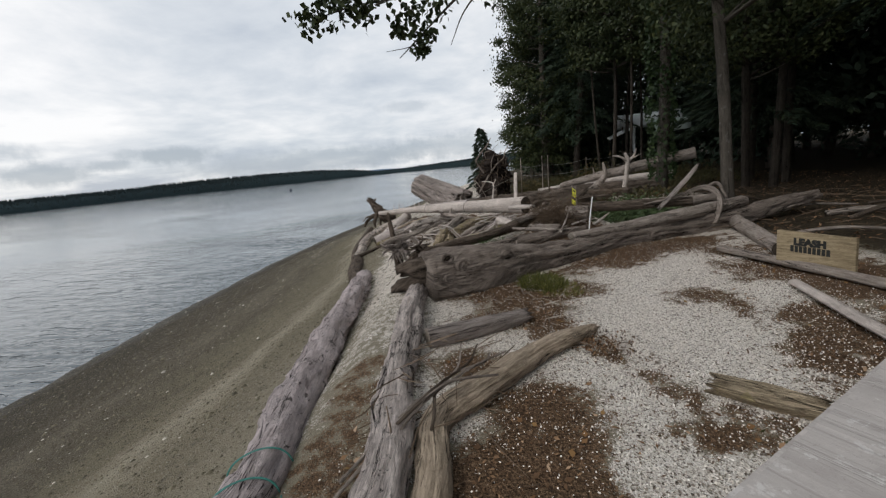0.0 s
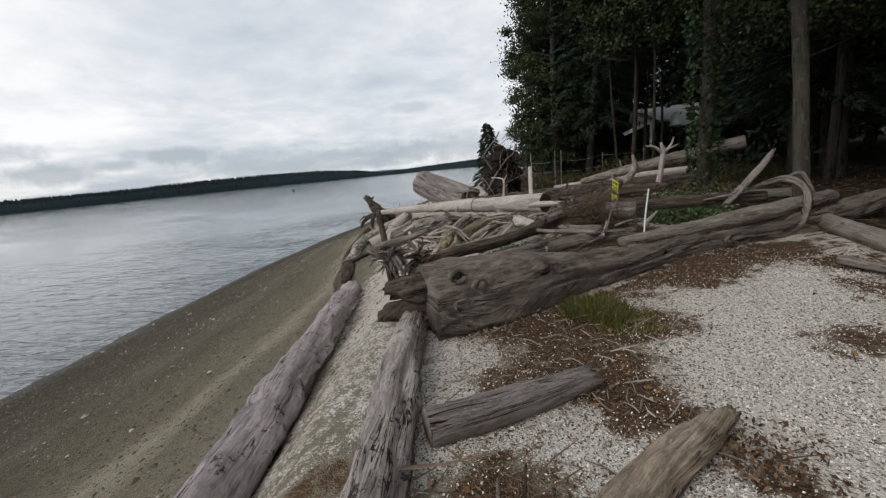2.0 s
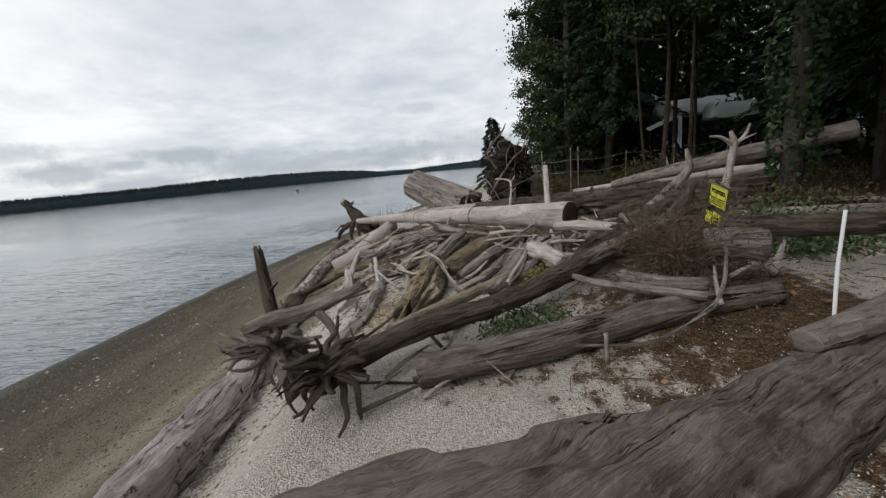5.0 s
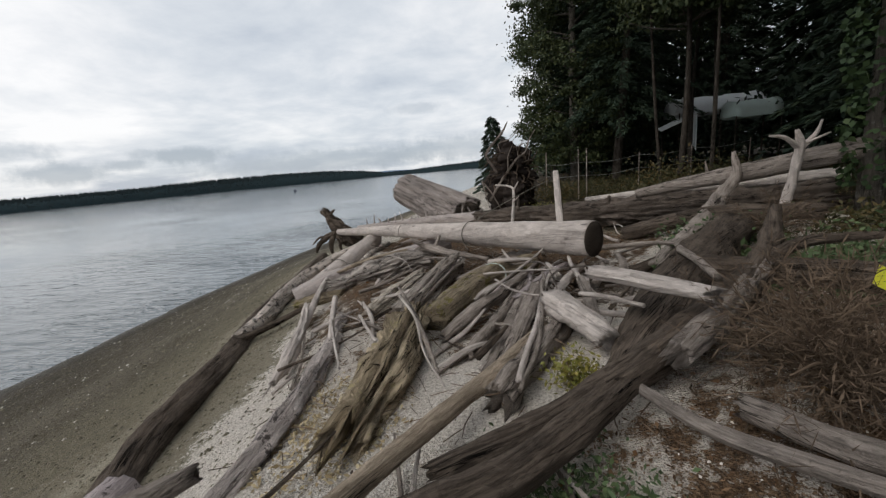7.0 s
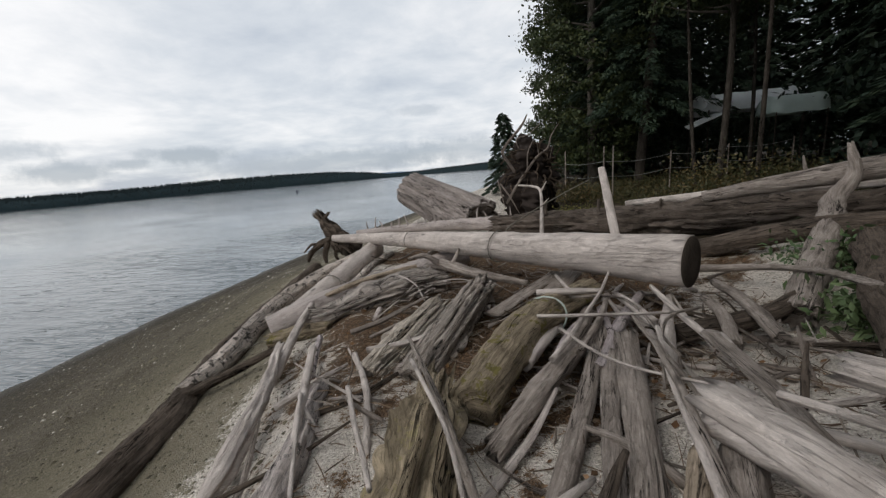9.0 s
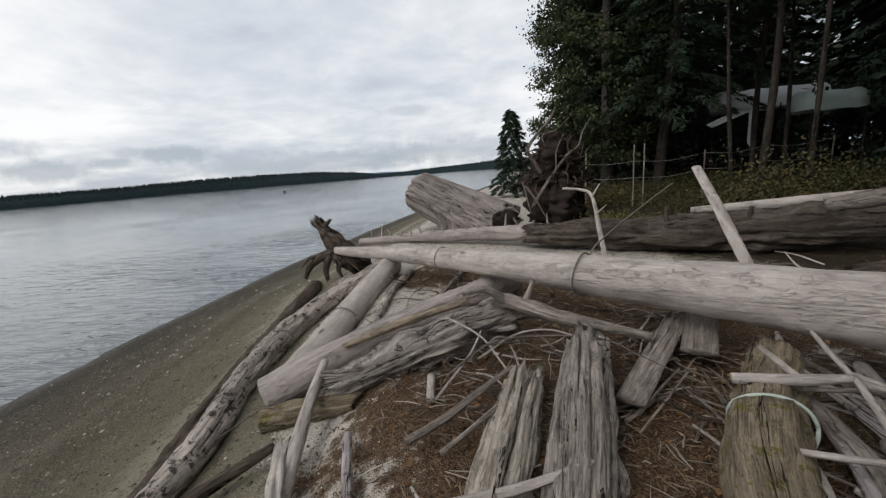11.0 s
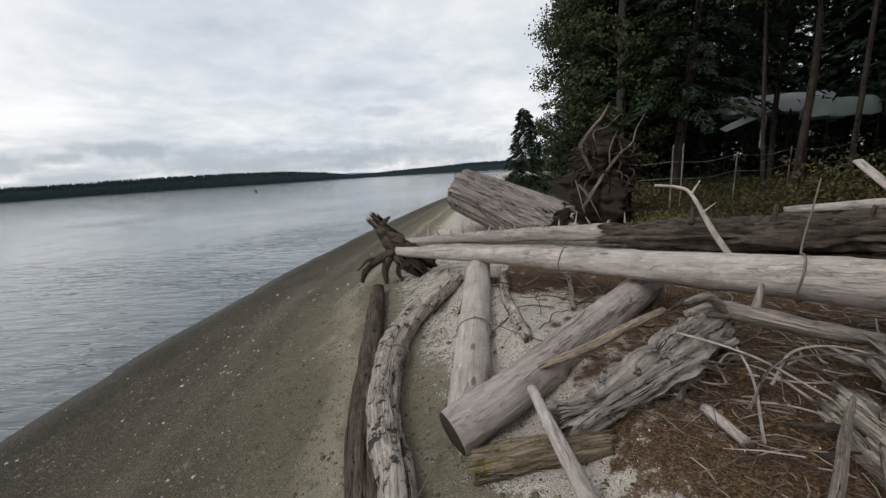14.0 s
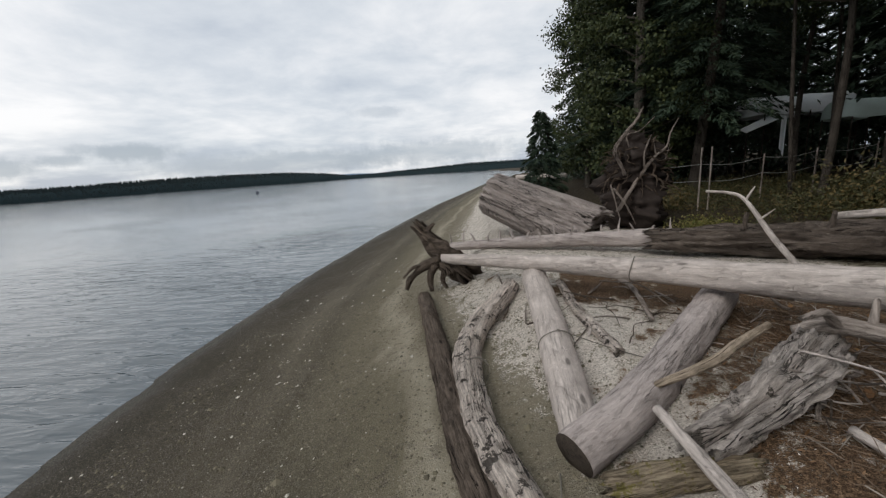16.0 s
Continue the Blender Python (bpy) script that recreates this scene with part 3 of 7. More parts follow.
def far_hills():
    verts, faces = [], []
    steps = 260
    for i in range(steps + 1):
        az = -110 + 140 * i / steps
        r, top = far_at(az)
        for k, (back, up) in enumerate(((0, WATER - 3 ), (0, WATER + 2), (0.05, 0.45 * top), (0.12, 0.8 * top), (0.3, 0.75 * top))):
            q = r * (1 + back)
            verts.append((q * math.sin(radians(az)), q * math.cos(radians(az)), up + (0.04 * top * noise.noise(Vector((az * 0.6, k, 0))) if k > 1 else 0)))
        if i:
            a, b = (i - 1) * 5, i * 5
            faces += [(a + k, b + k, b + k + 1, a + k + 1) for k in range(4)]
    return mesh_of("hills", verts, faces, plain("dark wooded slope", (0.020, 0.030, 0.033), 0.95, 0.3, 0.05, 0.0))


backdrop = tagged(new("backdrop", far_hills()), "low dark wooded hills on the far shore", "hills", kind="structure")


def far_woods():
    rnd = random.Random(4)
    verts, faces = [], []
    for i in range(15000):
        az = -110 + 140 * rnd.random()
        r, top = far_at(az)
        q, u = r * (1 + 0.12 * rnd.random()), rnd.random()
        f = (q / r - 1) / 0.12
        x, y, z = q * math.sin(radians(az)), q * math.cos(radians(az)), 0.8 * top * min(1, f * 1.25) - 3
        h = min(0.16 * top, 8) * (0.6 + 0.6 * u) + 2.5
        w = h * (0.16 + 0.12 * rnd.random())
        c, s = math.cos(radians(az)), math.sin(radians(az))
        o = len(verts)
        verts += [(x - w * c, y + w * s, z), (x + w * c, y - w * s, z), (x + w * 0.3 * c, y - w * 0.3 * s, z + 0.6 * h), (x, y, z + h), (x - w * 0.4 * c, y + w * 0.4 * s, z + 0.55 * h), (x + w * s, y + w * c, z)]
        faces += [(o, o + 1, o + 2, o + 3, o + 4), (o + 1, o + 5, o + 3), (o + 5, o, o + 3)]
    return mesh_of("far_woods", verts, faces, WOODS, smooth=False)


tagged(new("far_woods", far_woods()), "distant conifer woods along the far shore", "woods", kind="stuff")


def far_mountain():
    verts, faces = [], []
    for i in range(61):
        az = -30 + 34 * i / 60
        h = 46 * math.exp(-((az + 19) / 5) ** 2) + 30 * math.exp(-((az + 10) / 5) ** 2) + 6 * noise.noise(Vector((az * 0.8, 1, 0)))
        for r, z in ((4300, WATER - 5), (4350, h + 8), (4500, 0)):
            verts.append((r * math.sin(radians(az)), r * math.cos(radians(az)), z))
        if i:
            a, b = (i - 1) * 3, i * 3
            faces += [(a, b, b + 1, a + 1), (a + 1, b + 1, b + 2, a + 2)]
    # Distance haze is put into the ridge's blue base colour.
    return mesh_of("mountain", verts, faces, plain("haze-blue distant ridge", (0.17, 0.23, 0.32), 0.95, 0.15, 0.01))


tagged(new("backdrop_ridge", far_mountain()), "mountain ridge on the horizon tinted pale haze blue", "mountain", kind="structure")


# ---- driftwood ----
def bend(points, count):
    """A smooth line through points (x, y, z, radius)."""
    p = [np.array(q, float) for q in points]
    p = [2 * p[0] - p[1]] + p + [2 * p[-1] - p[-2]]
    lens = [np.linalg.norm(p[i + 1][:3] - p[i][:3]) for i in range(1, len(p) - 2)]
    total, out = sum(lens), []
    for i in range(1, len(p) - 2):
        n = max(2, round(count * lens[i - 1] / total))
        for k in range(n):
            t = k / n
            a, b, c, d = p[i - 1], p[i], p[i + 1], p[i + 2]
            out.append(0.5 * (2 * b + (c - a) * t + (2 * a - 5 * b + 4 * c - d) * t * t + (3 * b - a - 3 * c + d) * t**3))
    return out + [p[-2]]


def frame_of(way):
    way = way / (np.linalg.norm(way) + 1e-9)
    side = np.cross(way, (0, 0, 1))
    if np.linalg.norm(side) < 0.15:
        side = np.cross(way, (0, 1, 0))
    side /= np.linalg.norm(side)
    return way, side, np.cross(side, way)


def tube(name, points, material, seed=0, sides=30, step=0.04, rough=0.1, groove=0.05, knots=0.0, flat=1.0, ends=("cut", "cut"), wobble=0.0, jag=0.25):
    """A log, stick or root: a bent, tapered, furrowed round of wood. ends: cut, broken (splintered) or point."""
    length = sum(np.linalg.norm(np.subtract(points[i + 1][:3], points[i][:3])) for i in range(len(points) - 1))
    line = bend(points, int(min(max(length / step, 5), 190)))
    verts, uvs, faces, along = [], [], [], 0.0
    rows = len(line)
    rnd = random.Random(seed)
    tips = [[rnd.random() for _ in range(sides)] for _ in range(2)]
    for i, q in enumerate(line):
        way = line[min(i + 1, rows - 1)][:3] - line[max(i - 1, 0)][:3]
        if i:
            way = way / (np.linalg.norm(way) + 1e-9)
            side = side - way * (side @ way)
            side = side / (np.linalg.norm(side) + 1e-9)
            up = np.cross(side, way)
        else:
            way, side, up = frame_of(way)
        if i:
            along += np.linalg.norm(line[i][:3] - line[i - 1][:3])
        r0 = max(q[3], 0.003)
        c0 = q[:3] + wobble * r0 * np.array(noise.noise_vector(Vector((along * 1.7, seed * 3.1, 0))))
        for k in range(sides + 1):
            a = 2 * math.pi * (k % sides) / sides
            x, y = math.cos(a), math.sin(a)
            r = r0 * (1 + rough * noise.noise(Vector((x * 1.2 + seed * 5.3, y * 1.2, along * 1.4 / max(r0 * 4, 0.3)))) + groove * noise.noise(Vector((x * 5, y * 5 + seed, along * 0.9))) + 0.6 * groove * noise.noise(Vector((x * 12, y * 12 + seed, along * 2.5))) + (0.5 * rough + 0.012) * noise.noise(Vector((x * 3.5 + seed, y * 3.5, along * 7))))
            furrow = abs(noise.noise(Vector((x * 3.4 + seed * 2.7, y * 3.4, along * 0.55))))
            r -= r0 * 1.3 * groove * max(0.0, 1 - furrow / 0.10)
            plate = noise.noise(Vector((x * 1.7 + seed * 1.9, y * 1.7, along * 2.6))) + 0.4 * noise.noise(Vector((x * 6, y * 6 + seed, along * 9)))
            r -= r0 * (0.25 * groove + 0.018) * min(max((plate - 0.12) / 0.06, 0), 1)
            if knots:
                bump = noise.noise(Vector((x * 1.6, y * 1.6 + seed * 2, along * 2.2)))
                r *= 1 + knots * max(0, bump - 0.35) * 2
            v = c0 + side * (x * r) + up * (y * r * flat)
            for e, at in ((0, 0), (1, rows - 1)):
                if ends[e] == "broken" and i == at:
                    v = v + way * (1 if e else -1) * r0 * jag * 4 * (tips[e][k % sides] ** 2)
            verts.append(v)
            uvs.append((k / sides * 2 * math.pi * max(r0, 0.02), along))
        if i:
            a, b = (i - 1) * (sides + 1), i * (sides + 1)
            faces += [(a + k, a + k + 1, b + k + 1, b + k) for k in range(sides)]
    for e, at in ((0, 0), (1, rows - 1)):
        base = at * (sides + 1)
        o = len(verts)
        way = frame_of(line[1][:3] - line[0][:3])[0] if e == 0 else frame_of(line[-1][:3] - line[-2][:3])[0]
        deep = {"cut": 0.0, "broken": -0.5, "point": 0.8}[ends[e]] * max(line[at][3], 0.003)
        verts.append(line[at][:3] + way * deep * (1 if e else -1))
        uvs.append((0, 0 if e == 0 else along))
        faces += [(base + k + 1, base + k, o) if e == 0 else (base + k, base + k + 1, o) for k in range(sides)]
    return mesh_of(name, verts, faces, material, uvs)


def cut_face(point, way, radius, material, squash=1.0):
    """The sawn face of a log: a thin, slightly domed disc."""
    way, side, up = frame_of(np.array(way, float))
    verts, uvs, faces = [], [], []
    n = 20
    for ring, (f, h) in enumerate(((1.0, 0.0), (0.985, 0.008), (0.5, 0.010))):
        for k in range(n):
            a = 2 * math.pi * k / n
            verts.append(np.array(point) + (side * math.cos(a) + up * math.sin(a) * squash) * radius * f + way * h)
            uvs.append((math.cos(a) * f * radius * 3, math.sin(a) * f * radius * 3))
        if ring:
            faces += [((ring - 1) * n + k, (ring - 1) * n + (k + 1) % n, ring * n + (k + 1) % n, ring * n + k) for k in range(n)]
    verts.append(np.array(point) + way * 0.011)
    uvs.append((0, 0))
    faces += [(2 * n + k, 2 * n + (k + 1) % n, 3 * n) for k in range(n)]
    return mesh_of("cut_face", verts, faces, material, uvs)


log_count = [0]


def log(name, points, material, label, category="log", faces=(None, None), stubs=(), group="", **shape):
    """A piece of driftwood with its sawn faces and branch stubs as parts."""
    log_count[0] += 1
    ob = tagged(new(name, tube(name, points, material, seed=log_count[0], **shape)), label, category, group)
    p = [np.array(q, float) for q in points]
    for e, m in enumerate(faces):
        if m:
            at, other = (p[0], p[1]) if e == 0 else (p[-1], p[-2])
            part("cut_face", cut_face(at[:3], at[:3] - other[:3], at[3] * 0.97, m, shape.get("flat", 1.0)), ob)
    for j, s in enumerate(stubs):
        part("branch_stub", tube("branch_stub", s, material, seed=log_count[0] * 7 + j, sides=9, step=0.04, rough=0.25, groove=0.12, ends=("cut", "broken")), ob)
    return ob


log("driftwood_log", [(0.75, 2.4, 1.25, 0.15), (0.53, 3.67, 1.05, 0.165), (0.2, 4.6, 0.95, 0.185), (-0.36, 6.5, 0.77, 0.20), (-0.85, 8.6, 0.68, 0.19), (-1.1, 9.6, 0.63, 0.16)], LILAC, "long silvery peeled log lying along the top of the beach", rough=0.2, groove=0.13, knots=0.3)
log("driftwood_log", [(-1.05, 9.3, 0.55, 0.15), (-1.6, 10.2, 0.5, 0.16), (-2.2, 11.85, 0.40, 0.17), (-2.8, 13.3, 0.36, 0.155), (-3.25, 15.0, 0.40, 0.15), (-3.85, 17.6, 0.46, 0.13)], DARK, "long dark wet log half sunk in the beach gravel", rough=0.15, groove=0.1)
log("driftwood_log", [(1.38, 2.6, 1.2, 0.12), (1.32, 3.66, 1.2, 0.125), (1.13, 4.6, 1.21, 0.125), (0.86, 6.3, 1.22, 0.135), (0.78, 7.0, 1.15, 0.12)], CRUST, "cracked lichened log on the shell bank", rough=0.22, groove=0.2, knots=0.3)
log("driftwood_branch", [(1.60, 3.2, 1.18, 0.09), (1.57, 3.7, 1.2, 0.1), (1.52, 4.18, 1.20, 0.10), (1.79, 4.5, 1.23, 0.11), (2.19, 4.99, 1.23, 0.10), (2.55, 5.33, 1.22, 0.08), (2.74, 5.5, 1.2, 0.045)], DRIFT, "crooked brown driftwood branch with worn grain", rough=0.2, groove=0.12, ends=("broken", "broken"), flat=0.8)
log("driftwood_log", [(1.22, 5.32, 1.21, 0.10), (1.66, 5.54, 1.21, 0.095), (2.12, 5.84, 1.19, 0.08)], FLUTE, "short grey log half buried in shells", faces=(END_PALE, None), ends=("cut", "broken"))
def great_log():
    """The hewn giant: flat weathered front, ragged top edge, knots with raised collars and rotten hollows."""
    line = bend([(0.93, 6.74, 1.375, 0.345), (1.41, 7.03, 1.365, 0.36), (1.93, 7.41, 1.34, 0.29), (2.43, 7.77, 1.30, 0.23), (3.06, 8.23, 1.28, 0.20), (3.8, 8.77, 1.28, 0.19), (4.78, 9.44, 1.26, 0.20), (5.7, 9.9, 1.25, 0.215), (6.4, 10.25, 1.3, 0.19), (8.3, 11.1, 1.5, 0.12)], 190)
    sides, verts, uvs, faces, along = 72, [], [], [], 0.0
    for i, q in enumerate(line):
        way, side, up = frame_of(line[min(i + 1, len(line) - 1)][:3] - line[max(i - 1, 0)][:3])
        if i:
            along += np.linalg.norm(q[:3] - line[i - 1][:3])
        for k in range(sides + 1):
            a = 2 * math.pi * (k % sides) / sides
            x, y = math.cos(a), math.sin(a)
            # squared-off round: flat towards the bank, rounder on top
            r = q[3] / (abs(x) ** 2.7 + abs(y) ** 2.7) ** (1 / 2.7)
            v = y * r
            r *= 1 + 0.05 * noise.noise(Vector((x * 1.3, y * 1.3, along * 1.1))) + 0.022 * noise.noise(Vector((x * 3, v * 9, along * 3.2)))
            # long checks along the grain, and plates that have broken away between them
            check = abs(noise.noise(Vector((x * 1.5, v * 13 + 0.25 * along, along * 0.45))))
            r -= 0.035 * max(0.0, 1 - check / 0.07)
            plate = noise.noise(Vector((x * 1.1 + 4, v * 6.5, along * 1.5)))
            r -= 0.028 * min(max((plate - 0.10) / 0.05, 0), 1)
            r -= 0.016 * min(max((noise.noise(Vector((x + 9, v * 12, along * 3.0))) - 0.2) / 0.05, 0), 1)
            if y > 0.5:
                r -= 0.05 * max(0.0, noise.noise(Vector((x * 2, 7, along * 2.4))))
            verts.append(q[:3] + side * (x * r) + up * (y * r))
            uvs.append((k / sides * 2 * math.pi * q[3], along))
        if i:
            a, b = (i - 1) * (sides + 1), i * (sides + 1)
            faces += [(a + k, a + k + 1, b + k + 1, b + k) for k in range(sides)]
    for base, q, back in ((0, line[0], True), ((len(line) - 1) * (sides + 1), line[-1], False)):
        verts.append(q[:3])
        uvs.append((0, 0))
        o = len(verts) - 1
        faces += [(base + k + 1, base + k, o) if back else (base + k, base + k + 1, o) for k in range(sides)]
    ob = tagged(new("driftwood_log", mesh_of("great_log", verts, faces, OLD, uvs)), "huge grey hewn log with knots, checks and rotten hollows", "log")
    for j, q in enumerate(([(1.05, 6.80, 1.52, 0.11), (0.78, 6.83, 1.48, 0.10), (0.55, 6.95, 1.45, 0.075)], [(1.0, 6.80, 1.36, 0.09), (0.68, 6.88, 1.27, 0.085), (0.36, 7.05, 1.13, 0.05)])):
        part("branch_stub", tube("branch_stub", q, DARK, seed=700 + j, sides=20, step=0.03, rough=0.4, groove=0.4, flat=1.25, ends=("cut", "broken"), jag=0.35), ob, "broken dark stub")
    out = np.array((0.58, -0.81, 0.05))
    across = np.array((0.81, 0.58, 0.0))
    for j, (x, y, z, r, deep) in enumerate(((1.25, 6.60, 1.41, 0.050, True), (1.42, 6.71, 1.54, 0.060, False), (1.24, 6.62, 1.66, 0.050, True), (1.98, 7.17, 1.51, 0.065, True), (4.45, 9.02, 1.27, 0.05, False))):
        c = np.array((x, y, z)) + out * 0.03
        loop = [(*(c + (across * math.cos(a) * 1.35 + np.array((0, 0, 1)) * math.sin(a)) * r), 0.34 * r * (1 + 0.4 * math.sin(2.3 * a + j))) for a in np.linspace(0, 2 * math.pi, 15)]
        knot = part("knot", tube("knot", loop, OLD, seed=720 + j, sides=9, step=0.02, rough=0.5, groove=0.3), ob, "raised knot collar")
        heart = [(*(c - out * 0.09), 0.95 * r), (*(c - out * 0.045), 0.95 * r), (*(c + out * (-0.015 if deep else 0.035)), (0.95 if deep else 0.6) * r)]
        part("knot_heart", tube("knot_heart", heart, END_DARK if deep else OLD, seed=740 + j, sides=14, step=0.03, rough=0.3, groove=0.2), knot, "dark rotten hollow" if deep else "")
    return ob


great_log()
log("driftwood_pole", [(2.52, 13.0, 1.52, 0.24), (1.2, 14.1, 1.46, 0.205), (-1.15, 16.1, 1.31, 0.14), (-3.55, 18.05, 1.08, 0.085)], PALE, "long straight bleached log with a sawn end", faces=(END_DARK, None), rough=0.06, groove=0.04)
log("driftwood_log", [(-2.2, 13.52, 0.64, 0.172), (-1.52, 13.97, 0.87, 0.175), (0.05, 15.75, 1.02, 0.185)], SILVER, "round grey log with a dark sawn end", faces=(END_DARK, None), rough=0.06, groove=0.05)
log("driftwood_log", [(-1.44, 13.37, 0.82, 0.135), (-0.72, 13.72, 1.03, 0.165), (-0.05, 14.3, 1.06, 0.175)], PITTED, "rough knotted grey log with a splintered end", rough=0.4, groove=0.32, knots=0.5, sides=44, step=0.025, ends=("broken", "broken"))
log("driftwood_log", [(-2.02, 13.26, 0.6, 0.105), (-1.62, 13.27, 0.70, 0.105), (-1.2, 13.24, 0.80, 0.08)], MOSSY, "short mossy yellowed log with broken ends", rough=0.2, groove=0.15, ends=("broken", "broken"))
log("driftwood_post", [(-2.1, 13.62, 0.64, 0.165), (-2.03, 15.5, 0.86, 0.182), (-2.0, 16.9, 1.0, 0.19)], PALE, "smooth pale post lying on the sand", rough=0.05, groove=0.03)
log("driftwood_log", [(-2.42, 12.3, 0.45, 0.11), (-2.53, 13.1, 0.48, 0.13), (-2.9, 14.2, 0.47, 0.155), (-2.97, 15.6, 0.57, 0.165), (-2.35, 16.85, 0.87, 0.125)], BARKY, "curved log with flaking dark bark over pale wood", rough=0.16, groove=0.12)


# ---- the heap between the great log and the sawn pole ----
def rest(x, y, above=0.0):
    return height(x, y) + above


log("driftwood_log", [(0.46, 8.42, 1.29, 0.085), (0.94, 8.82, 1.375, 0.082), (1.55, 9.2, 1.42, 0.078), (2.2, 9.9, 1.48, 0.07)], DARK, "thick dark rotten log sunk in the sand", rough=0.2, groove=0.12, ends=("broken", "broken"))
log("driftwood_log", [(0.98, 8.47, 1.22, 0.10), (1.77, 8.72, 1.30, 0.115), (2.67, 9.05, 1.38, 0.10), (3.4, 9.25, 1.42, 0.08)], OLD, "grey log split along its top", faces=(END_PALE, None), rough=0.1, groove=0.1, ends=("cut", "broken"))
log("driftwood_log", [(3.0, 8.34, 1.49, 0.075), (4.0, 8.92, 1.49, 0.12), (5.2, 9.62, 1.52, 0.15), (6.6, 10.5, 1.56, 0.14)], GRAY, "squared grey beam lying on the great log", faces=(END_PALE, None), rough=0.06, groove=0.05, flat=0.75)
log("driftwood_log", [(1.2, 9.25, 1.30, 0.07), (1.85, 9.62, 1.42, 0.085), (2.6, 10.2, 1.6, 0.11), (3.3, 11.0, 1.66, 0.10), (3.7, 11.6, 1.78, 0.075), (3.95, 12.0, 1.92, 0.05)], DARK, "long dark branch log across the heap", rough=0.18, groove=0.14, ends=("broken", "broken"),
    stubs=[[(3.3, 11.0, 1.68, 0.06), (3.7, 11.2, 1.78, 0.045), (4.3, 11.25, 1.8, 0.03)]])
log("driftwood_stick", [(0.72, 8.77, 1.37, 0.05), (1.05, 9.45, 1.33, 0.052), (1.4, 10.15, 1.28, 0.055), (1.75, 10.9, 1.24, 0.055)], DRIFT, "brown peeled pole with an orange broken end", faces=(END_PALE, None), rough=0.1, groove=0.05)
log("driftwood_log", [(0.05, 9.1, 1.03, 0.07), (0.08, 9.6, 1.08, 0.085), (-0.05, 10.3, 1.05, 0.085), (-0.2, 10.9, 1.03, 0.075), (-0.45, 11.7, 0.98, 0.06)], CRUST, "rough bark-covered log with pale lichen", rough=0.3, groove=0.25, ends=("broken", "broken"))
log("driftwood_snag", [(-0.72, 10.75, 0.78, 0.03), (-0.78, 11.1, 0.83, 0.07), (-1.1, 11.9, 0.82, 0.06), (-1.5, 12.7, 0.8, 0.05)], PALE, "pale splintered snag on the sand", rough=0.3, groove=0.3, ends=("broken", "broken"), jag=0.5)
log("driftwood_stick", [(1.12, 10.62, 1.12, 0.052), (1.4, 11.5, 1.16, 0.055), (1.68, 12.45, 1.2, 0.06)], GRAY, "straight grey stick leaning on the heap", rough=0.08)
log("driftwood_stick", [(0.88, 10.98, 1.12, 0.05), (1.1, 11.4, 1.18, 0.07), (1.43, 12.0, 1.2, 0.065)], GRAY, "forked grey stick with a split end", rough=0.2, ends=("broken", "cut"), stubs=[[(1.05, 11.3, 1.15, 0.04), (0.85, 11.1, 1.1, 0.03)]])
log("driftwood_log", [(1.42, 9.9, 1.25, 0.11), (1.65, 10.4, 1.26, 0.1), (1.86, 10.85, 1.27, 0.08)], GRAY, "grey log half buried in sand", rough=0.3, groove=0.25, ends=("broken", "broken"))
log("driftwood_plank", [(1.37, 10.1, 1.17, 0.045), (1.55, 11.0, 1.2, 0.075), (1.75, 12.1, 1.22, 0.08)], GRAY, "long split grey plank", flat=0.45, rough=0.12, groove=0.15, ends=("broken", "broken"))
log("driftwood_plank", [(1.27, 10.2, 1.14, 0.03), (1.42, 11.0, 1.17, 0.05), (1.6, 11.9, 1.2, 0.05)], GRAY, "narrow split grey plank", flat=0.4, rough=0.12, groove=0.15, ends=("broken", "broken"))
log("driftwood_stick", [(1.53, 9.9, 1.36, 0.02), (1.6, 10.3, 1.36, 0.022), (1.66, 10.6, 1.37, 0.022), (1.74, 11.2, 1.38, 0.018), (1.86, 11.8, 1.42, 0.014)], PALE, "long thin bleached stick on sand", sides=8, wobble=0.6)
log("driftwood_log", [(1.85, 10.95, 1.42, 0.12), (1.98, 10.6, 1.44, 0.1), (2.1, 10.28, 1.42, 0.07)], PALE, "short pale wedge of driftwood", rough=0.2, groove=0.2, ends=("broken", "broken"))
log("driftwood_beam", [(2.1, 10.72, 1.74, 0.07), (2.3, 10.35, 1.79, 0.072), (2.52, 9.98, 1.82, 0.06)], PALE, "pale squared driftwood beam", flat=0.7, rough=0.08, groove=0.07, ends=("broken", "broken"))
log("driftwood_log", [(2.15, 10.0, 1.36, 0.13), (2.5, 10.6, 1.46, 0.2), (3.1, 11.6, 1.5, 0.24), (4.3, 13.4, 1.5, 0.25)], DARK, "broad dark flat-topped log running inland", rough=0.12, groove=0.1, flat=0.75, ends=("broken", "broken"))
log("driftwood_log", [(2.28, 9.72, 1.62, 0.06), (2.7, 10.2, 1.66, 0.066), (3.1, 10.7, 1.68, 0.066), (3.4, 11.1, 1.7, 0.055)], GRAY, "pale weathered log with long checks", rough=0.25, groove=0.25, ends=("broken", "broken"), jag=0.4)
log("driftwood_stick", [(2.05, 9.8, 1.45, 0.024), (2.27, 9.38, 1.48, 0.032), (2.55, 9.15, 1.5, 0.036), (2.85, 8.98, 1.5, 0.03)], GRAY, "bent grey stick across a sand patch", sides=10)
log("driftwood_stick", [(1.96, 8.68, 1.3, 0.010), (2.4, 8.68, 1.32, 0.012), (2.81, 8.9, 1.42, 0.015), (3.0, 9.1, 1.55, 0.014), (3.12, 9.35, 1.75, 0.011)], GRAY, "curved grey root stick", sides=8)
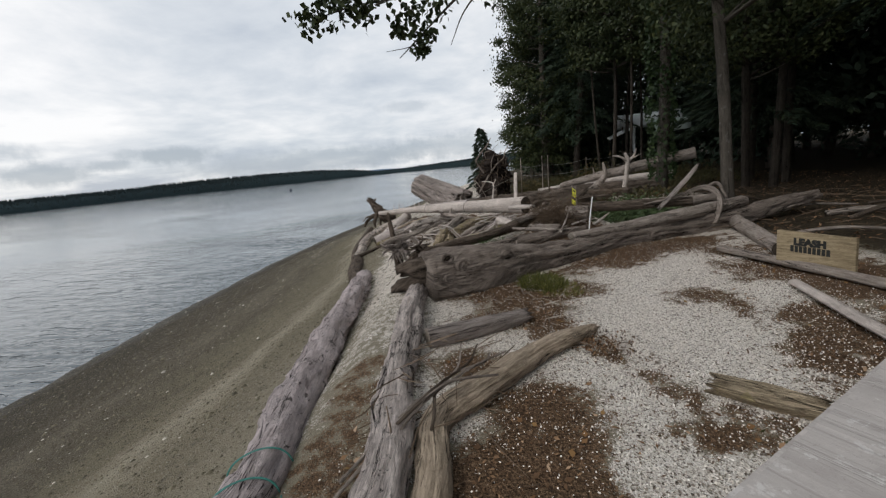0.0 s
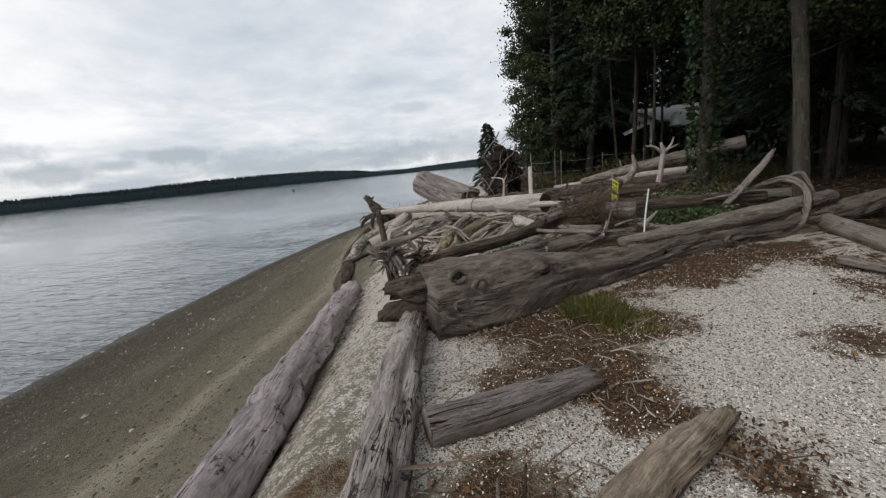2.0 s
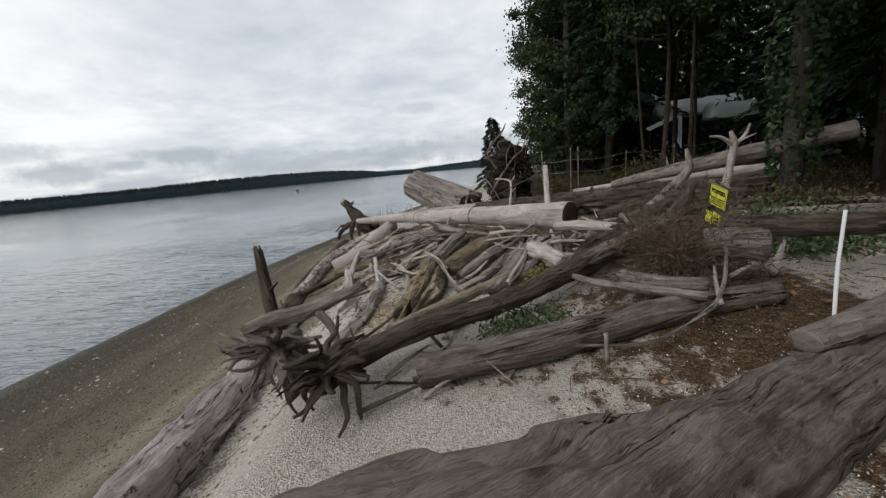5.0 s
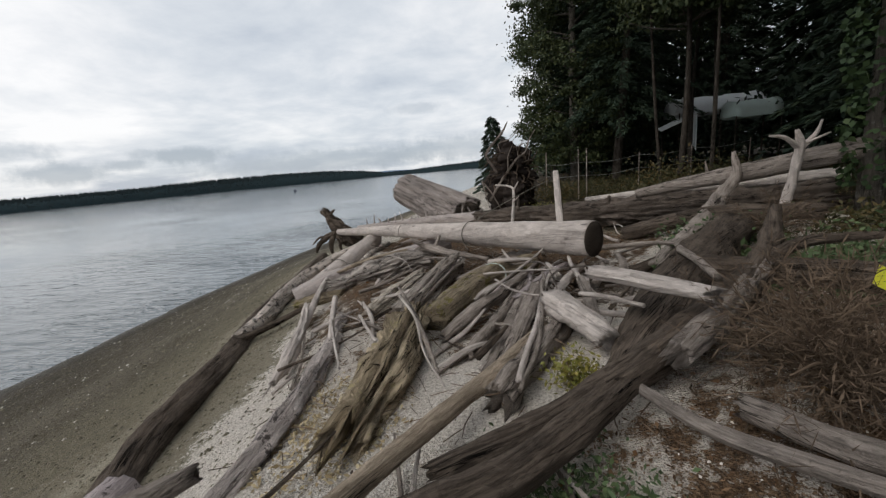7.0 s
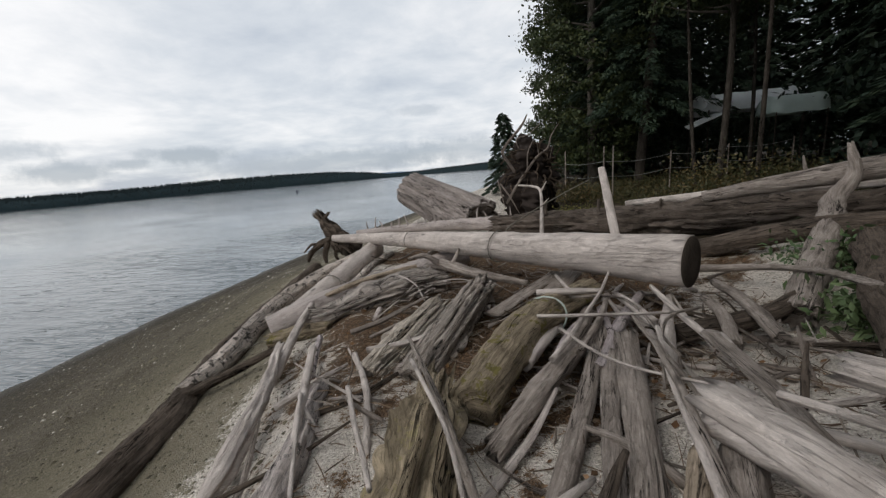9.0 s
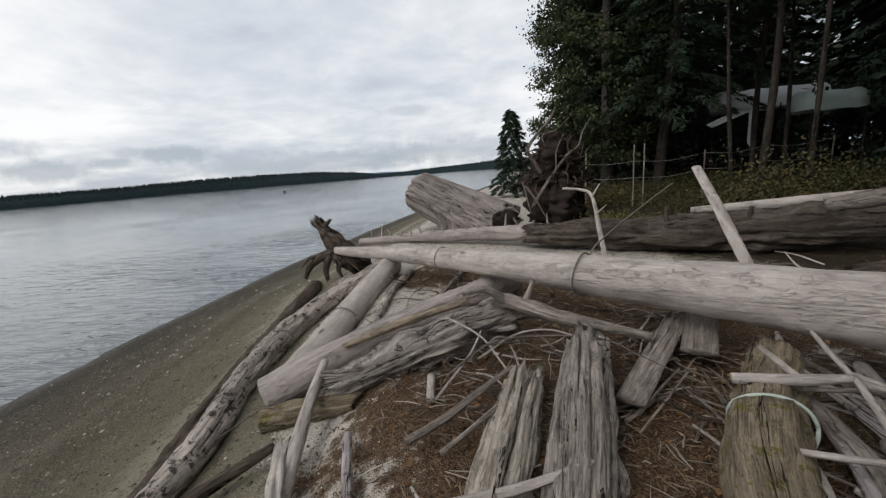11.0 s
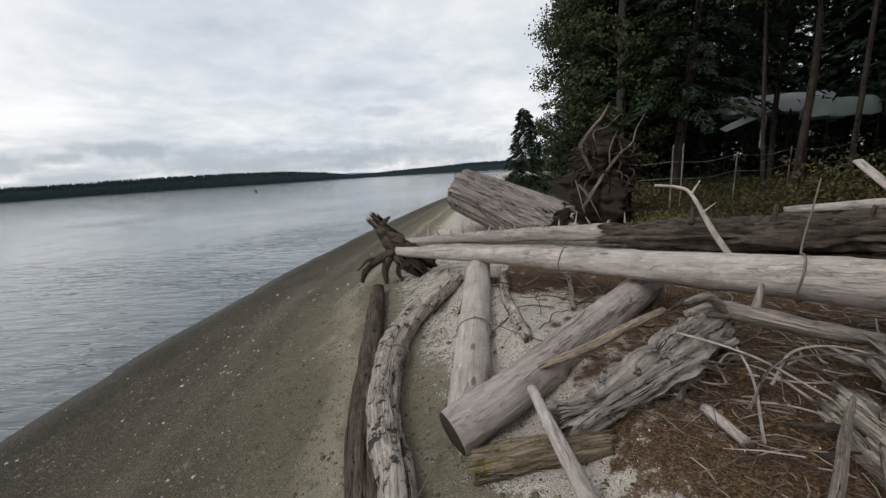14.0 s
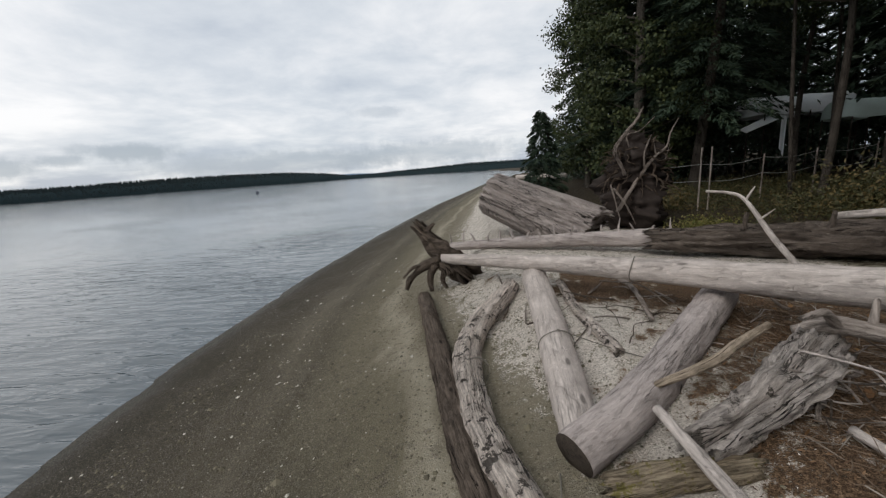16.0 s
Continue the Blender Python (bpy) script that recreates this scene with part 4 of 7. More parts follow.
log("driftwood_stick", [(2.15, 8.62, 1.22, 0.012), (2.14, 8.6, 1.42, 0.013)], PALE, "thin upright stick beside the great log", sides=8)
log("driftwood_log", [(2.45, 9.5, 1.5, 0.05), (2.68, 9.22, 1.52, 0.055), (2.92, 9.17, 1.52, 0.045)], GRAY, "small split log end below the dead brush", rough=0.2, ends=("broken", "broken"))
log("driftwood_log", [(3.14, 9.74, 1.69, 0.12), (3.33, 9.67, 1.69, 0.128), (3.52, 9.62, 1.68, 0.13)], GRAY, "short sawn log end below the posted notice", faces=(None, END_PALE), rough=0.06)
log("driftwood_log", [(3.0, 11.2, 1.62, 0.09), (3.7, 10.8, 1.64, 0.1), (4.4, 10.35, 1.66, 0.1), (5.6, 10.3, 1.66, 0.09)], DARK, "dark log behind the posted notice", rough=0.15)
log("driftwood_log", [(3.1, 12.55, 1.2, 0.12), (3.8, 13.5, 1.35, 0.13), (4.5, 14.4, 1.6, 0.13), (4.85, 14.9, 1.75, 0.11), (5.1, 15.0, 2.05, 0.08), (5.08, 15.08, 2.42, 0.03)], GRAY, "leaning log that ends in a bent snag", rough=0.15, ends=("broken", "broken"))
log("driftwood_log", [(3.9, 16.1, 1.75, 0.09), (4.6, 15.7, 1.92, 0.12), (5.4, 15.1, 2.1, 0.15), (6.4, 14.65, 2.32, 0.16), (7.4, 14.3, 2.5, 0.16)], GRAY, "long pale fallen trunk on the bank", rough=0.08,
    stubs=[[(4.9, 15.5, 2.05, 0.03), (4.85, 15.5, 2.3, 0.01)]])
log("driftwood_snag", [(5.55, 14.55, 1.55, 0.07), (5.6, 14.5, 2.0, 0.06), (5.62, 14.45, 2.45, 0.06), (5.55, 14.42, 2.66, 0.03)], PALE, "forked grey snag standing on the bank", rough=0.2, ends=("cut", "broken"),
    stubs=[[(5.61, 14.45, 2.42, 0.045), (5.4, 14.42, 2.58, 0.03), (5.2, 14.4, 2.62, 0.015)], [(5.62, 14.45, 2.4, 0.045), (5.8, 14.45, 2.6, 0.03), (5.85, 14.43, 2.78, 0.015)], [(5.62, 14.45, 2.45, 0.03), (5.95, 14.4, 2.6, 0.012)]])
log("driftwood_log", [(5.2, 12.6, 1.4, 0.1), (6.2, 12.2, 1.42, 0.12), (7.2, 12.3, 1.42, 0.12)], GRAY, "short weathered log near the trees", rough=0.1)
log("driftwood_log", [(3.4, 14.9, 1.2, 0.12), (4.3, 14.2, 1.55, 0.13), (5.4, 13.6, 1.62, 0.12)], DARK, "dark red-brown rotten log on the bank", rough=0.2, ends=("broken", "broken"))
log("driftwood_stick", [(2.7, 14.1, 1.15, 0.05), (3.4, 13.1, 1.4, 0.03), (2.9, 11.3, 1.72, 0.03), (2.75, 10.4, 1.78, 0.025)], GRAY, "long thin grey branch over the heap", sides=9, wobble=0.5)
log("driftwood_log", [(2.2, 12.35, 1.12, 0.08), (2.8, 12.5, 1.2, 0.075), (3.3, 12.8, 1.28, 0.06)], DARK, "dark stick log below the pole", rough=0.15)
log("driftwood_stick", [(2.03, 10.95, 1.5, 0.02), (2.15, 10.65, 1.58, 0.019), (2.3, 10.3, 1.64, 0.015)], PALE, "thin pale stick on the heap", sides=8)
log("driftwood_plank", [(2.18, 11.85, 1.36, 0.055), (2.13, 11.2, 1.4, 0.05), (2.1, 10.75, 1.38, 0.045)], GRAY, "narrow grey board end", flat=0.45)
log("driftwood_stick", [(0.2, 11.9, 1.3, 0.014), (0.5, 11.3, 1.3, 0.02), (0.72, 10.85, 1.25, 0.022), (0.96, 10.35, 1.12, 0.016)], GRAY, "bent stick leaning on the rotten log", sides=8)
log("driftwood_stick", [(-0.35, 12.1, 1.05, 0.02), (0.0, 11.5, 1.08, 0.026), (0.2, 10.98, 1.02, 0.026)], PALE, "pale stick on the sand", sides=8)
log("driftwood_stick", [(-0.6, 11.9, 1.2, 0.03), (-0.36, 11.3, 1.1, 0.03), (-0.1, 10.7, 1.03, 0.014)], PALE, "forked bleached stick on sand", sides=8, stubs=[[(-0.36, 11.3, 1.1, 0.02), (-0.1, 11.1, 0.98, 0.01)]])

# ---- root crown of the first heap ----
def root_crown(name, centre, count, reach, material, label, seed, lean=(0, 0, 0), thick=0.05, curl=0.8):
    """A washed-up root: a burly heart with many bent, branching roots."""
    rnd = random.Random(seed)
    c = np.array(centre, float)
    heart = tube("heart", [(*(c + (-0.25 * reach, 0, -0.1)), 0.14 * reach), (*c, 0.24 * reach), (*(c + (0.25 * reach, 0.1, 0.05)), 0.16 * reach)], material, seed=seed, rough=0.4, groove=0.3, ends=("point", "point"))
    ob = tagged(new(name, heart), label, "root")
    for j in range(count):
        a, e = rnd.uniform(0, 2 * math.pi), rnd.uniform(-0.5, 0.8)
        way = np.array((math.cos(a) * math.cos(e), 0.7 * math.sin(a) * math.cos(e), math.sin(e))) + lean
        p, pts = c.copy(), []
        r = thick * rnd.uniform(0.5, 1.2)
        for k in range(5):
            pts.append((*p, r * (1 - 0.19 * k)))
            way = way + np.array((rnd.uniform(-curl, curl), rnd.uniform(-curl, curl), rnd.uniform(-0.9 * curl, 0.6 * curl)))
            way /= np.linalg.norm(way)
            p = p + way * reach * rnd.uniform(0.16, 0.28)
            p[2] = max(p[2], height(p[0], p[1]) + 0.02)
        part("root", tube("root", pts, material, seed=seed + j, sides=8, step=0.05, rough=0.25, groove=0.15, ends=("cut", "broken")), ob)
    return ob


root_crown("driftwood_root", (0.14, 8.28, 1.48), 30, 0.36, FLUTE, "tangled grey tree roots at the end of a log", 11, thick=0.042, curl=0.6)
root_crown("driftwood_root", (0.55, 8.15, 1.40), 18, 0.40, DARK, "smaller tangle of dark driftwood roots", 23, thick=0.035)
log("driftwood_log", [(-0.08, 8.34, 1.58, 0.05), (0.08, 8.43, 1.62, 0.055), (0.24, 8.5, 1.63, 0.05), (0.4, 8.6, 1.68, 0.042), (0.58, 8.74, 1.73, 0.025)], GRAY, "forked grey root log on top of the tangle", rough=0.2, groove=0.15, ends=("broken", "broken"), stubs=[[(0.3, 8.53, 1.64, 0.035), (0.42, 8.5, 1.5, 0.03), (0.46, 8.46, 1.32, 0.025)], [(0.05, 8.42, 1.6, 0.035), (0.1, 8.46, 1.35, 0.03), (0.12, 8.5, 1.05, 0.03)], [(0.12, 8.45, 1.65, 0.012), (0.1, 8.46, 1.74, 0.005)]])
log("driftwood_snag", [(0.02, 8.52, 0.95, 0.055), (0.0, 8.5, 1.5, 0.05), (-0.03, 8.52, 1.8, 0.042), (-0.06, 8.55, 2.05, 0.03)], DARK, "dark upright splintered stump", rough=0.1, groove=0.1, ends=("cut", "broken"), jag=0.6, stubs=[[(-0.01, 8.5, 1.78, 0.018), (0.06, 8.52, 1.84, 0.006)]])
log("driftwood_snag", [(-3.15, 18.1, 0.8, 0.20), (-3.42, 18.14, 1.0, 0.24), (-3.6, 18.16, 1.24, 0.18), (-3.78, 18.19, 1.46, 0.125), (-3.92, 18.21, 1.62, 0.10)], DARK, "dark broken root stump at the tip of the sawn pole", rough=0.55, groove=0.5, sides=44, step=0.025, ends=("broken", "broken"), jag=0.7,
    stubs=[[(-3.88, 18.2, 1.5, 0.05), (-3.97, 18.22, 1.7, 0.03), (-4.03, 18.23, 1.78, 0.012)], [(-3.56, 18.03, 1.08, 0.11), (-3.89, 17.97, 0.95, 0.09), (-4.13, 17.91, 0.75, 0.07), (-4.22, 17.87, 0.55, 0.04)], [(-3.67, 18.0, 0.99, 0.09), (-3.77, 17.94, 0.75, 0.07), (-3.75, 17.91, 0.5, 0.04)], [(-3.3, 18.04, 0.96, 0.08), (-3.06, 18.03, 0.79, 0.05), (-2.92, 17.99, 0.5, 0.03)], [(-3.43, 18.13, 1.0, 0.07), (-3.55, 18.06, 0.69, 0.05), (-3.48, 18.04, 0.5, 0.03)], [(-3.83, 18.19, 1.51, 0.07), (-3.76, 18.23, 1.64, 0.05), (-3.67, 18.25, 1.72, 0.025)], [(-3.9, 17.97, 0.93, 0.05), (-4.05, 17.85, 0.98, 0.035), (-4.25, 17.8, 0.8, 0.02)]])

# ---- behind the pole ----
log("driftwood_log", [(-3.9, 20.3, 0.85, 0.09), (-1.6, 19.6, 1.02, 0.14), (0.6, 18.75, 1.14, 0.18), (1.9, 18.0, 1.16, 0.17), (3.3, 17.25, 1.12, 0.11)], SILVER, "long grey log set with short branch spikes", rough=0.1, groove=0.06,
    stubs=[[(-3.5 + 0.29 * j, 20.19 - 0.10 * j, 0.93 + 0.02 * j, 0.032), (-3.52 + 0.29 * j + 0.03 * math.sin(j * 2.3), 20.19 - 0.10 * j, 1.08 + 0.02 * j, 0.022), (-3.53 + 0.29 * j + 0.09 * math.sin(j * 2.3), 20.19 - 0.10 * j, 1.20 + 0.02 * j + 0.10 * math.sin(j * 1.7), 0.008)] for j in range(16)])
log("driftwood_log", [(0.5, 18.6, 1.15, 0.22), (2.0, 17.85, 1.2, 0.29), (3.6, 17.15, 1.28, 0.33), (5.0, 16.6, 1.36, 0.34), (7.0, 15.9, 1.5, 0.33)], MUDDY, "broad dark rotten log behind the pole", rough=0.2, groove=0.24, sides=48, flat=0.9, ends=("broken", "broken"),
    stubs=[[(1.6 + 1.0 * j, 17.85 - 0.4 * j, 1.4, 0.045), (1.6 + 1.0 * j, 17.8 - 0.4 * j, 1.68 + 0.08 * math.sin(j * 3), 0.035)] for j in range(4)])
log("driftwood_log", [(3.3, 18.2, 1.50, 0.06), (4.4, 17.7, 1.60, 0.09), (5.6, 17.1, 1.72, 0.11), (7.6, 16.3, 1.85, 0.12)], PALE, "pale log lying on the dark rotten one", rough=0.1)
def fluted_log():
    """The butt of a giant tree, lying with its far end raised: deep flutes run its whole length and flare to broken roots."""
    a, b = np.array((-2.4, 21.7, 1.98)), np.array((-0.15, 20.4, 0.92))
    way, side, up = frame_of(b - a)
    rows, sides, verts, uvs, faces = 70, 120, [], [], []
    for i in range(rows + 1):
        f = i / rows
        c = a + (b - a) * f
        rad = 0.60 + 0.17 * f
        for k in range(sides + 1):
            t = 2 * math.pi * (k % sides) / sides
            x, y = math.cos(t), math.sin(t)
            ridge = abs(math.sin(4.5 * t + 0.8 + 0.3 * f + 0.6 * noise.noise(Vector((x, y, 3)))))
            r = rad * (1 + (0.10 + 0.12 * f) * (ridge ** 0.55 - 0.6) + 0.03 * noise.noise(Vector((x * 7, y * 7, f * 1.5))) + 0.014 * noise.noise(Vector((x * 18, y * 18, f * 4))) + 0.10 * noise.noise(Vector((x * 1.2, y * 1.2, f))))
            r -= 0.09 * max(0.0, 1 - abs(noise.noise(Vector((x * 5, y * 5, 0.4 * f)))) / 0.06)
            v = c + side * (1.12 * x * r) + up * (0.92 * y * r)
            if i == rows:
                v = v + way * 0.16 * noise.noise(Vector((x * 6, y * 6, 1)))
            if i == 0:
                v = v - way * (0.10 * noise.noise(Vector((x * 5, y * 5, 2))) + 0.05)
            verts.append(v)
            uvs.append((k / sides * 2 * math.pi * rad, 2.4 * f))
        if i:
            p, q = (i - 1) * (sides + 1), i * (sides + 1)
            faces += [(p + k, p + k + 1, q + k + 1, q + k) for k in range(sides)]
    for base, c, back in ((0, a + way * 0.08, True), (rows * (sides + 1), b - way * 0.2, False)):
        verts.append(c)
        uvs.append((0, 0))
        o = len(verts) - 1
        faces += [(base + k + 1, base + k, o) if back else (base + k, base + k + 1, o) for k in range(sides)]
    ob = tagged(new("fluted_log", mesh_of("fluted_log", verts, faces, FLUTE, uvs)), "enormous fluted grey log with its far end raised", "log")
    rnd = random.Random(31)
    for j in range(22):
        t = math.pi * (0.02 + 0.96 * j / 21) + rnd.uniform(-0.06, 0.06)
        foot = b + (side * (1.05 * math.cos(t)) + up * (0.86 * math.sin(t))) * 0.64 - way * 0.12
        tip = foot + way * rnd.uniform(0.12, 0.42) + np.array((rnd.uniform(-0.1, 0.1), 0, rnd.uniform(0.0, 0.26)))
        mid_p = 0.5 * (foot + tip) + np.array((rnd.uniform(-0.05, 0.05), 0, rnd.uniform(-0.03, 0.05)))
        part("broken_root", tube("broken_root", [(*foot, 0.06), (*mid_p, 0.042), (*tip, 0.012)], FLUTE if j % 3 else DARK, seed=330 + j, sides=8, step=0.04, rough=0.3, groove=0.25, ends=("cut", "broken"), jag=0.6), ob)
    return ob


fluted_log()
log("leaning_plank", [(2.36, 15.95, 2.34, 0.055), (2.32, 15.3, 1.9, 0.06), (2.28, 14.5, 1.3, 0.06)], PALE, "flat pale plank leaning on the dark log", "plank", flat=0.5, rough=0.04)
log("driftwood_stick", [(1.05, 18.0, 2.06, 0.022), (1.35, 17.9, 2.02, 0.026), (1.5, 17.7, 1.9, 0.03), (1.46, 16.9, 1.36, 0.04), (1.4, 16.0, 0.9, 0.04)], PALE, "crooked pale branch leaning over the pole", sides=10, stubs=[[(1.5, 17.7, 1.9, 0.022), (1.62, 17.7, 2.12, 0.01)], [(1.48, 17.3, 1.65, 0.02), (1.63, 17.25, 1.8, 0.008)]])
log("driftwood_board", [(-0.4, 35.4, 2.1, 0.12), (1.7, 31.5, 2.1, 0.12)], PALE, "far grey log high on the beach")

# ---- the last heap, below the pole ----
def jagged_stump(points, teeth, material, label, seed):
    """A split, splintered stump: a fluted core with tall shards of wood round it."""
    rnd = random.Random(seed)
    ob = tagged(new("split_stump", tube("core", points, material, seed=seed, rough=0.25, groove=0.55, sides=56, ends=("cut", "broken"), jag=0.4, step=0.02)), label, "stump")
    a, b = np.array(points[0]), np.array(points[-1])
    way, side, up = frame_of(b[:3] - a[:3])
    for j in range(teeth):
        t = 2 * math.pi * j / teeth + rnd.uniform(-0.2, 0.2)
        foot = a[:3] + (side * math.cos(t) + up * math.sin(t)) * a[3] * 0.85
        tip = foot + (b[:3] - a[:3]) * rnd.uniform(0.72, 1.03) + np.array((rnd.uniform(-0.03, 0.03), rnd.uniform(-0.03, 0.03), 0))
        half = 0.5 * (foot + tip) + (side * math.cos(t) + up * math.sin(t)) * 0.015
        part("shard", tube("shard", [(*foot, 0.042), (*half, 0.036), (*tip, 0.022)], material, seed=seed + j, sides=12, step=0.025, rough=0.3, groove=0.45, flat=0.8, wobble=0.5, ends=("cut", "broken"), jag=0.5), ob)
    return ob


log("rotten_log", [(0.55, 9.7, 1.1, 0.15), (0.56, 10.3, 1.14, 0.18), (0.54, 10.9, 1.14, 0.18), (0.5, 11.45, 1.10, 0.15)], ROT, "crumbling yellow-brown rotten log with splintered grain", rough=0.3, groove=0.4, sides=44, step=0.025, ends=("broken", "broken"), jag=0.6)
jagged_stump([(-0.14, 11.85, 0.95, 0.125), (0.0, 12.6, 1.0, 0.12), (0.13, 13.25, 1.02, 0.10)], 14, BONE, "short split shell of bleached yellowed wood", 41)
jagged_stump([(0.22, 11.8, 0.95, 0.15), (0.42, 12.75, 1.06, 0.145), (0.60, 13.55, 1.18, 0.11)], 17, SPLIT, "tall split shell of wood with deep grain", 57)
log("mossy_post", [(0.72, 11.3, 1.14, 0.15), (1.08, 12.3, 1.2, 0.165), (1.72, 13.3, 1.17, 0.14)], MOSSY, "mossy rotting post with a rope round it", rough=0.15, groove=0.12)
log("old_board", [(0.73, 12.95, 1.05, 0.09), (1.48, 14.15, 1.13, 0.09)], GRAY, "flat grey board with nail holes", "board", flat=0.22, rough=0.03, groove=0.02, sides=14)
log("old_board", [(1.36, 13.5, 1.1, 0.12), (1.7, 14.2, 1.14, 0.12)], GRAY, "short wide grey board", "board", flat=0.2, rough=0.03, groove=0.02, sides=14)
for j, (a, b, r) in enumerate((((1.05, 11.8, 1.15), (1.34, 12.5, 1.13), 0.045), ((1.3, 11.9, 1.17), (1.62, 12.85, 1.13), 0.06), ((1.69, 12.0, 1.17), (1.7, 12.65, 1.22), 0.044), ((2.0, 12.3, 1.24), (1.93, 13.0, 1.21), 0.042), ((1.4, 11.8, 1.25), (1.78, 12.8, 1.3), 0.025), ((1.5, 11.7, 1.18), (2.2, 13.3, 1.12), 0.05), ((1.9, 11.7, 1.22), (2.4, 13.1, 1.15), 0.05), ((2.3, 11.8, 1.3), (2.6, 12.9, 1.22), 0.045), ((1.2, 11.7, 1.17), (1.55, 12.6, 1.17), 0.03), ((2.2, 11.9, 1.3), (2.2, 13.0, 1.3), 0.025), ((2.6, 11.9, 1.3), (2.9, 13.4, 1.2), 0.05))):
    m = [(p + q) / 2 for p, q in zip(a, b)]
    log("driftwood_stick", [(*a, r), (m[0] + 0.04 * math.sin(j * 2), m[1], m[2] + 0.02, r), (*b, r * 0.8)], (PALE, GRAY, LILAC)[j % 3], "bleached driftwood stick in a loose bundle", group="sticks beside the mossy post", sides=10, rough=0.15, groove=0.12, ends=("broken", "broken"))
log("driftwood_stick", [(1.17, 12.75, 1.34, 0.028), (1.45, 12.69, 1.37, 0.03), (1.72, 12.74, 1.35, 0.022)], PALE, "pale stick across the mossy post", sides=10, stubs=[[(1.45, 12.69, 1.37, 0.02), (1.35, 12.85, 1.47, 0.012)]])
log("driftwood_stick", [(-1.05, 12.75, 0.89, 0.032), (-0.88, 12.35, 0.9, 0.034), (-0.7, 11.95, 0.9, 0.034)], LILAC, "grey stick on the needle litter", sides=10)
log("driftwood_stick", [(-1.65, 12.82, 0.72, 0.032), (-1.96, 12.59, 0.6, 0.05), (-2.32, 12.2, 0.48, 0.054)], DARK, "dark crooked stick on the sand", sides=10, wobble=0.4)
log("driftwood_branch", [(-0.25, 14.3, 1.18, 0.055), (0.0, 14.2, 1.27, 0.07), (0.5, 13.88, 1.22, 0.058), (1.1, 13.64, 1.16, 0.03)], GRAY, "knobbly grey branch behind the rough log", rough=0.25, sides=12, stubs=[[(0.0, 14.2, 1.27, 0.05), (-0.2, 14.1, 1.42, 0.035), (-0.4, 14.05, 1.4, 0.02)], [(0.15, 14.1, 1.25, 0.04), (0.25, 14.2, 1.47, 0.02)]])
log("driftwood_branch", [(-1.55, 13.83, 0.98, 0.027), (-1.12, 13.89, 1.13, 0.04), (-0.8, 14.1, 1.18, 0.038), (-0.4, 14.36, 1.22, 0.03)], DRIFT, "thin yellowish branch on the round log", sides=10)
log("driftwood_pole", [(-1.62, 13.6, 0.95, 0.036), (-1.5, 13.05, 0.86, 0.048), (-1.28, 12.2, 0.7, 0.058)], PALE, "pale peeled pole propped on the short log", sides=12, rough=0.05)
log("driftwood_stick", [(-1.62, 16.8, 0.9, 0.06), (-1.65, 15.7, 0.9, 0.065), (-1.52, 14.6, 0.87, 0.055)], BARKY, "flaking bark strip on the sand", sides=12, rough=0.3, ends=("broken", "broken"))
log("driftwood_stick", [(-0.72, 17.2, 0.88, 0.035), (-0.75, 16.3, 0.94, 0.035), (-0.93, 15.3, 0.9, 0.03)], GRAY, "curved grey stick on the sand", sides=9)
log("driftwood_stick", [(-0.6, 13.35, 0.97, 0.032), (-0.55, 13.05, 0.96, 0.032)], PALE, "short pale stick end on the litter", sides=9, ends=("broken", "cut"))

for j, q in enumerate(([(1.25, 3.75, 1.22), (1.42, 4.05, 1.36), (1.72, 4.42, 1.42), (1.95, 4.7, 1.40)], [(1.2, 3.85, 1.25), (1.5, 4.2, 1.40), (1.68, 4.55, 1.38), (1.72, 4.95, 1.33)], [(1.02, 3.55, 1.12), (1.3, 3.95, 1.30), (1.58, 4.3, 1.40)], [(1.45, 4.1, 1.38), (1.62, 4.25, 1.42), (1.9, 4.42, 1.37)], [(1.5, 4.2, 1.38), (1.52, 4.05, 1.30), (1.50, 3.9, 1.22)], [(1.05, 3.7, 1.16), (1.35, 4.1, 1.33), (1.6, 4.45, 1.38), (1.62, 4.75, 1.45)], [(1.66, 4.4, 1.41), (1.8, 4.62, 1.36), (1.82, 4.9, 1.28)])):
    log("driftwood_twig", [(*c, 0.012 - 0.002 * k) for k, c in enumerate(q)], (OLD, DARK, GRAY)[j % 3], "thin crooked dead branch lying over the first logs", "twig", group="dead twigs over the first logs", sides=7, step=0.03, wobble=1.5, ends=("cut", "broken"))

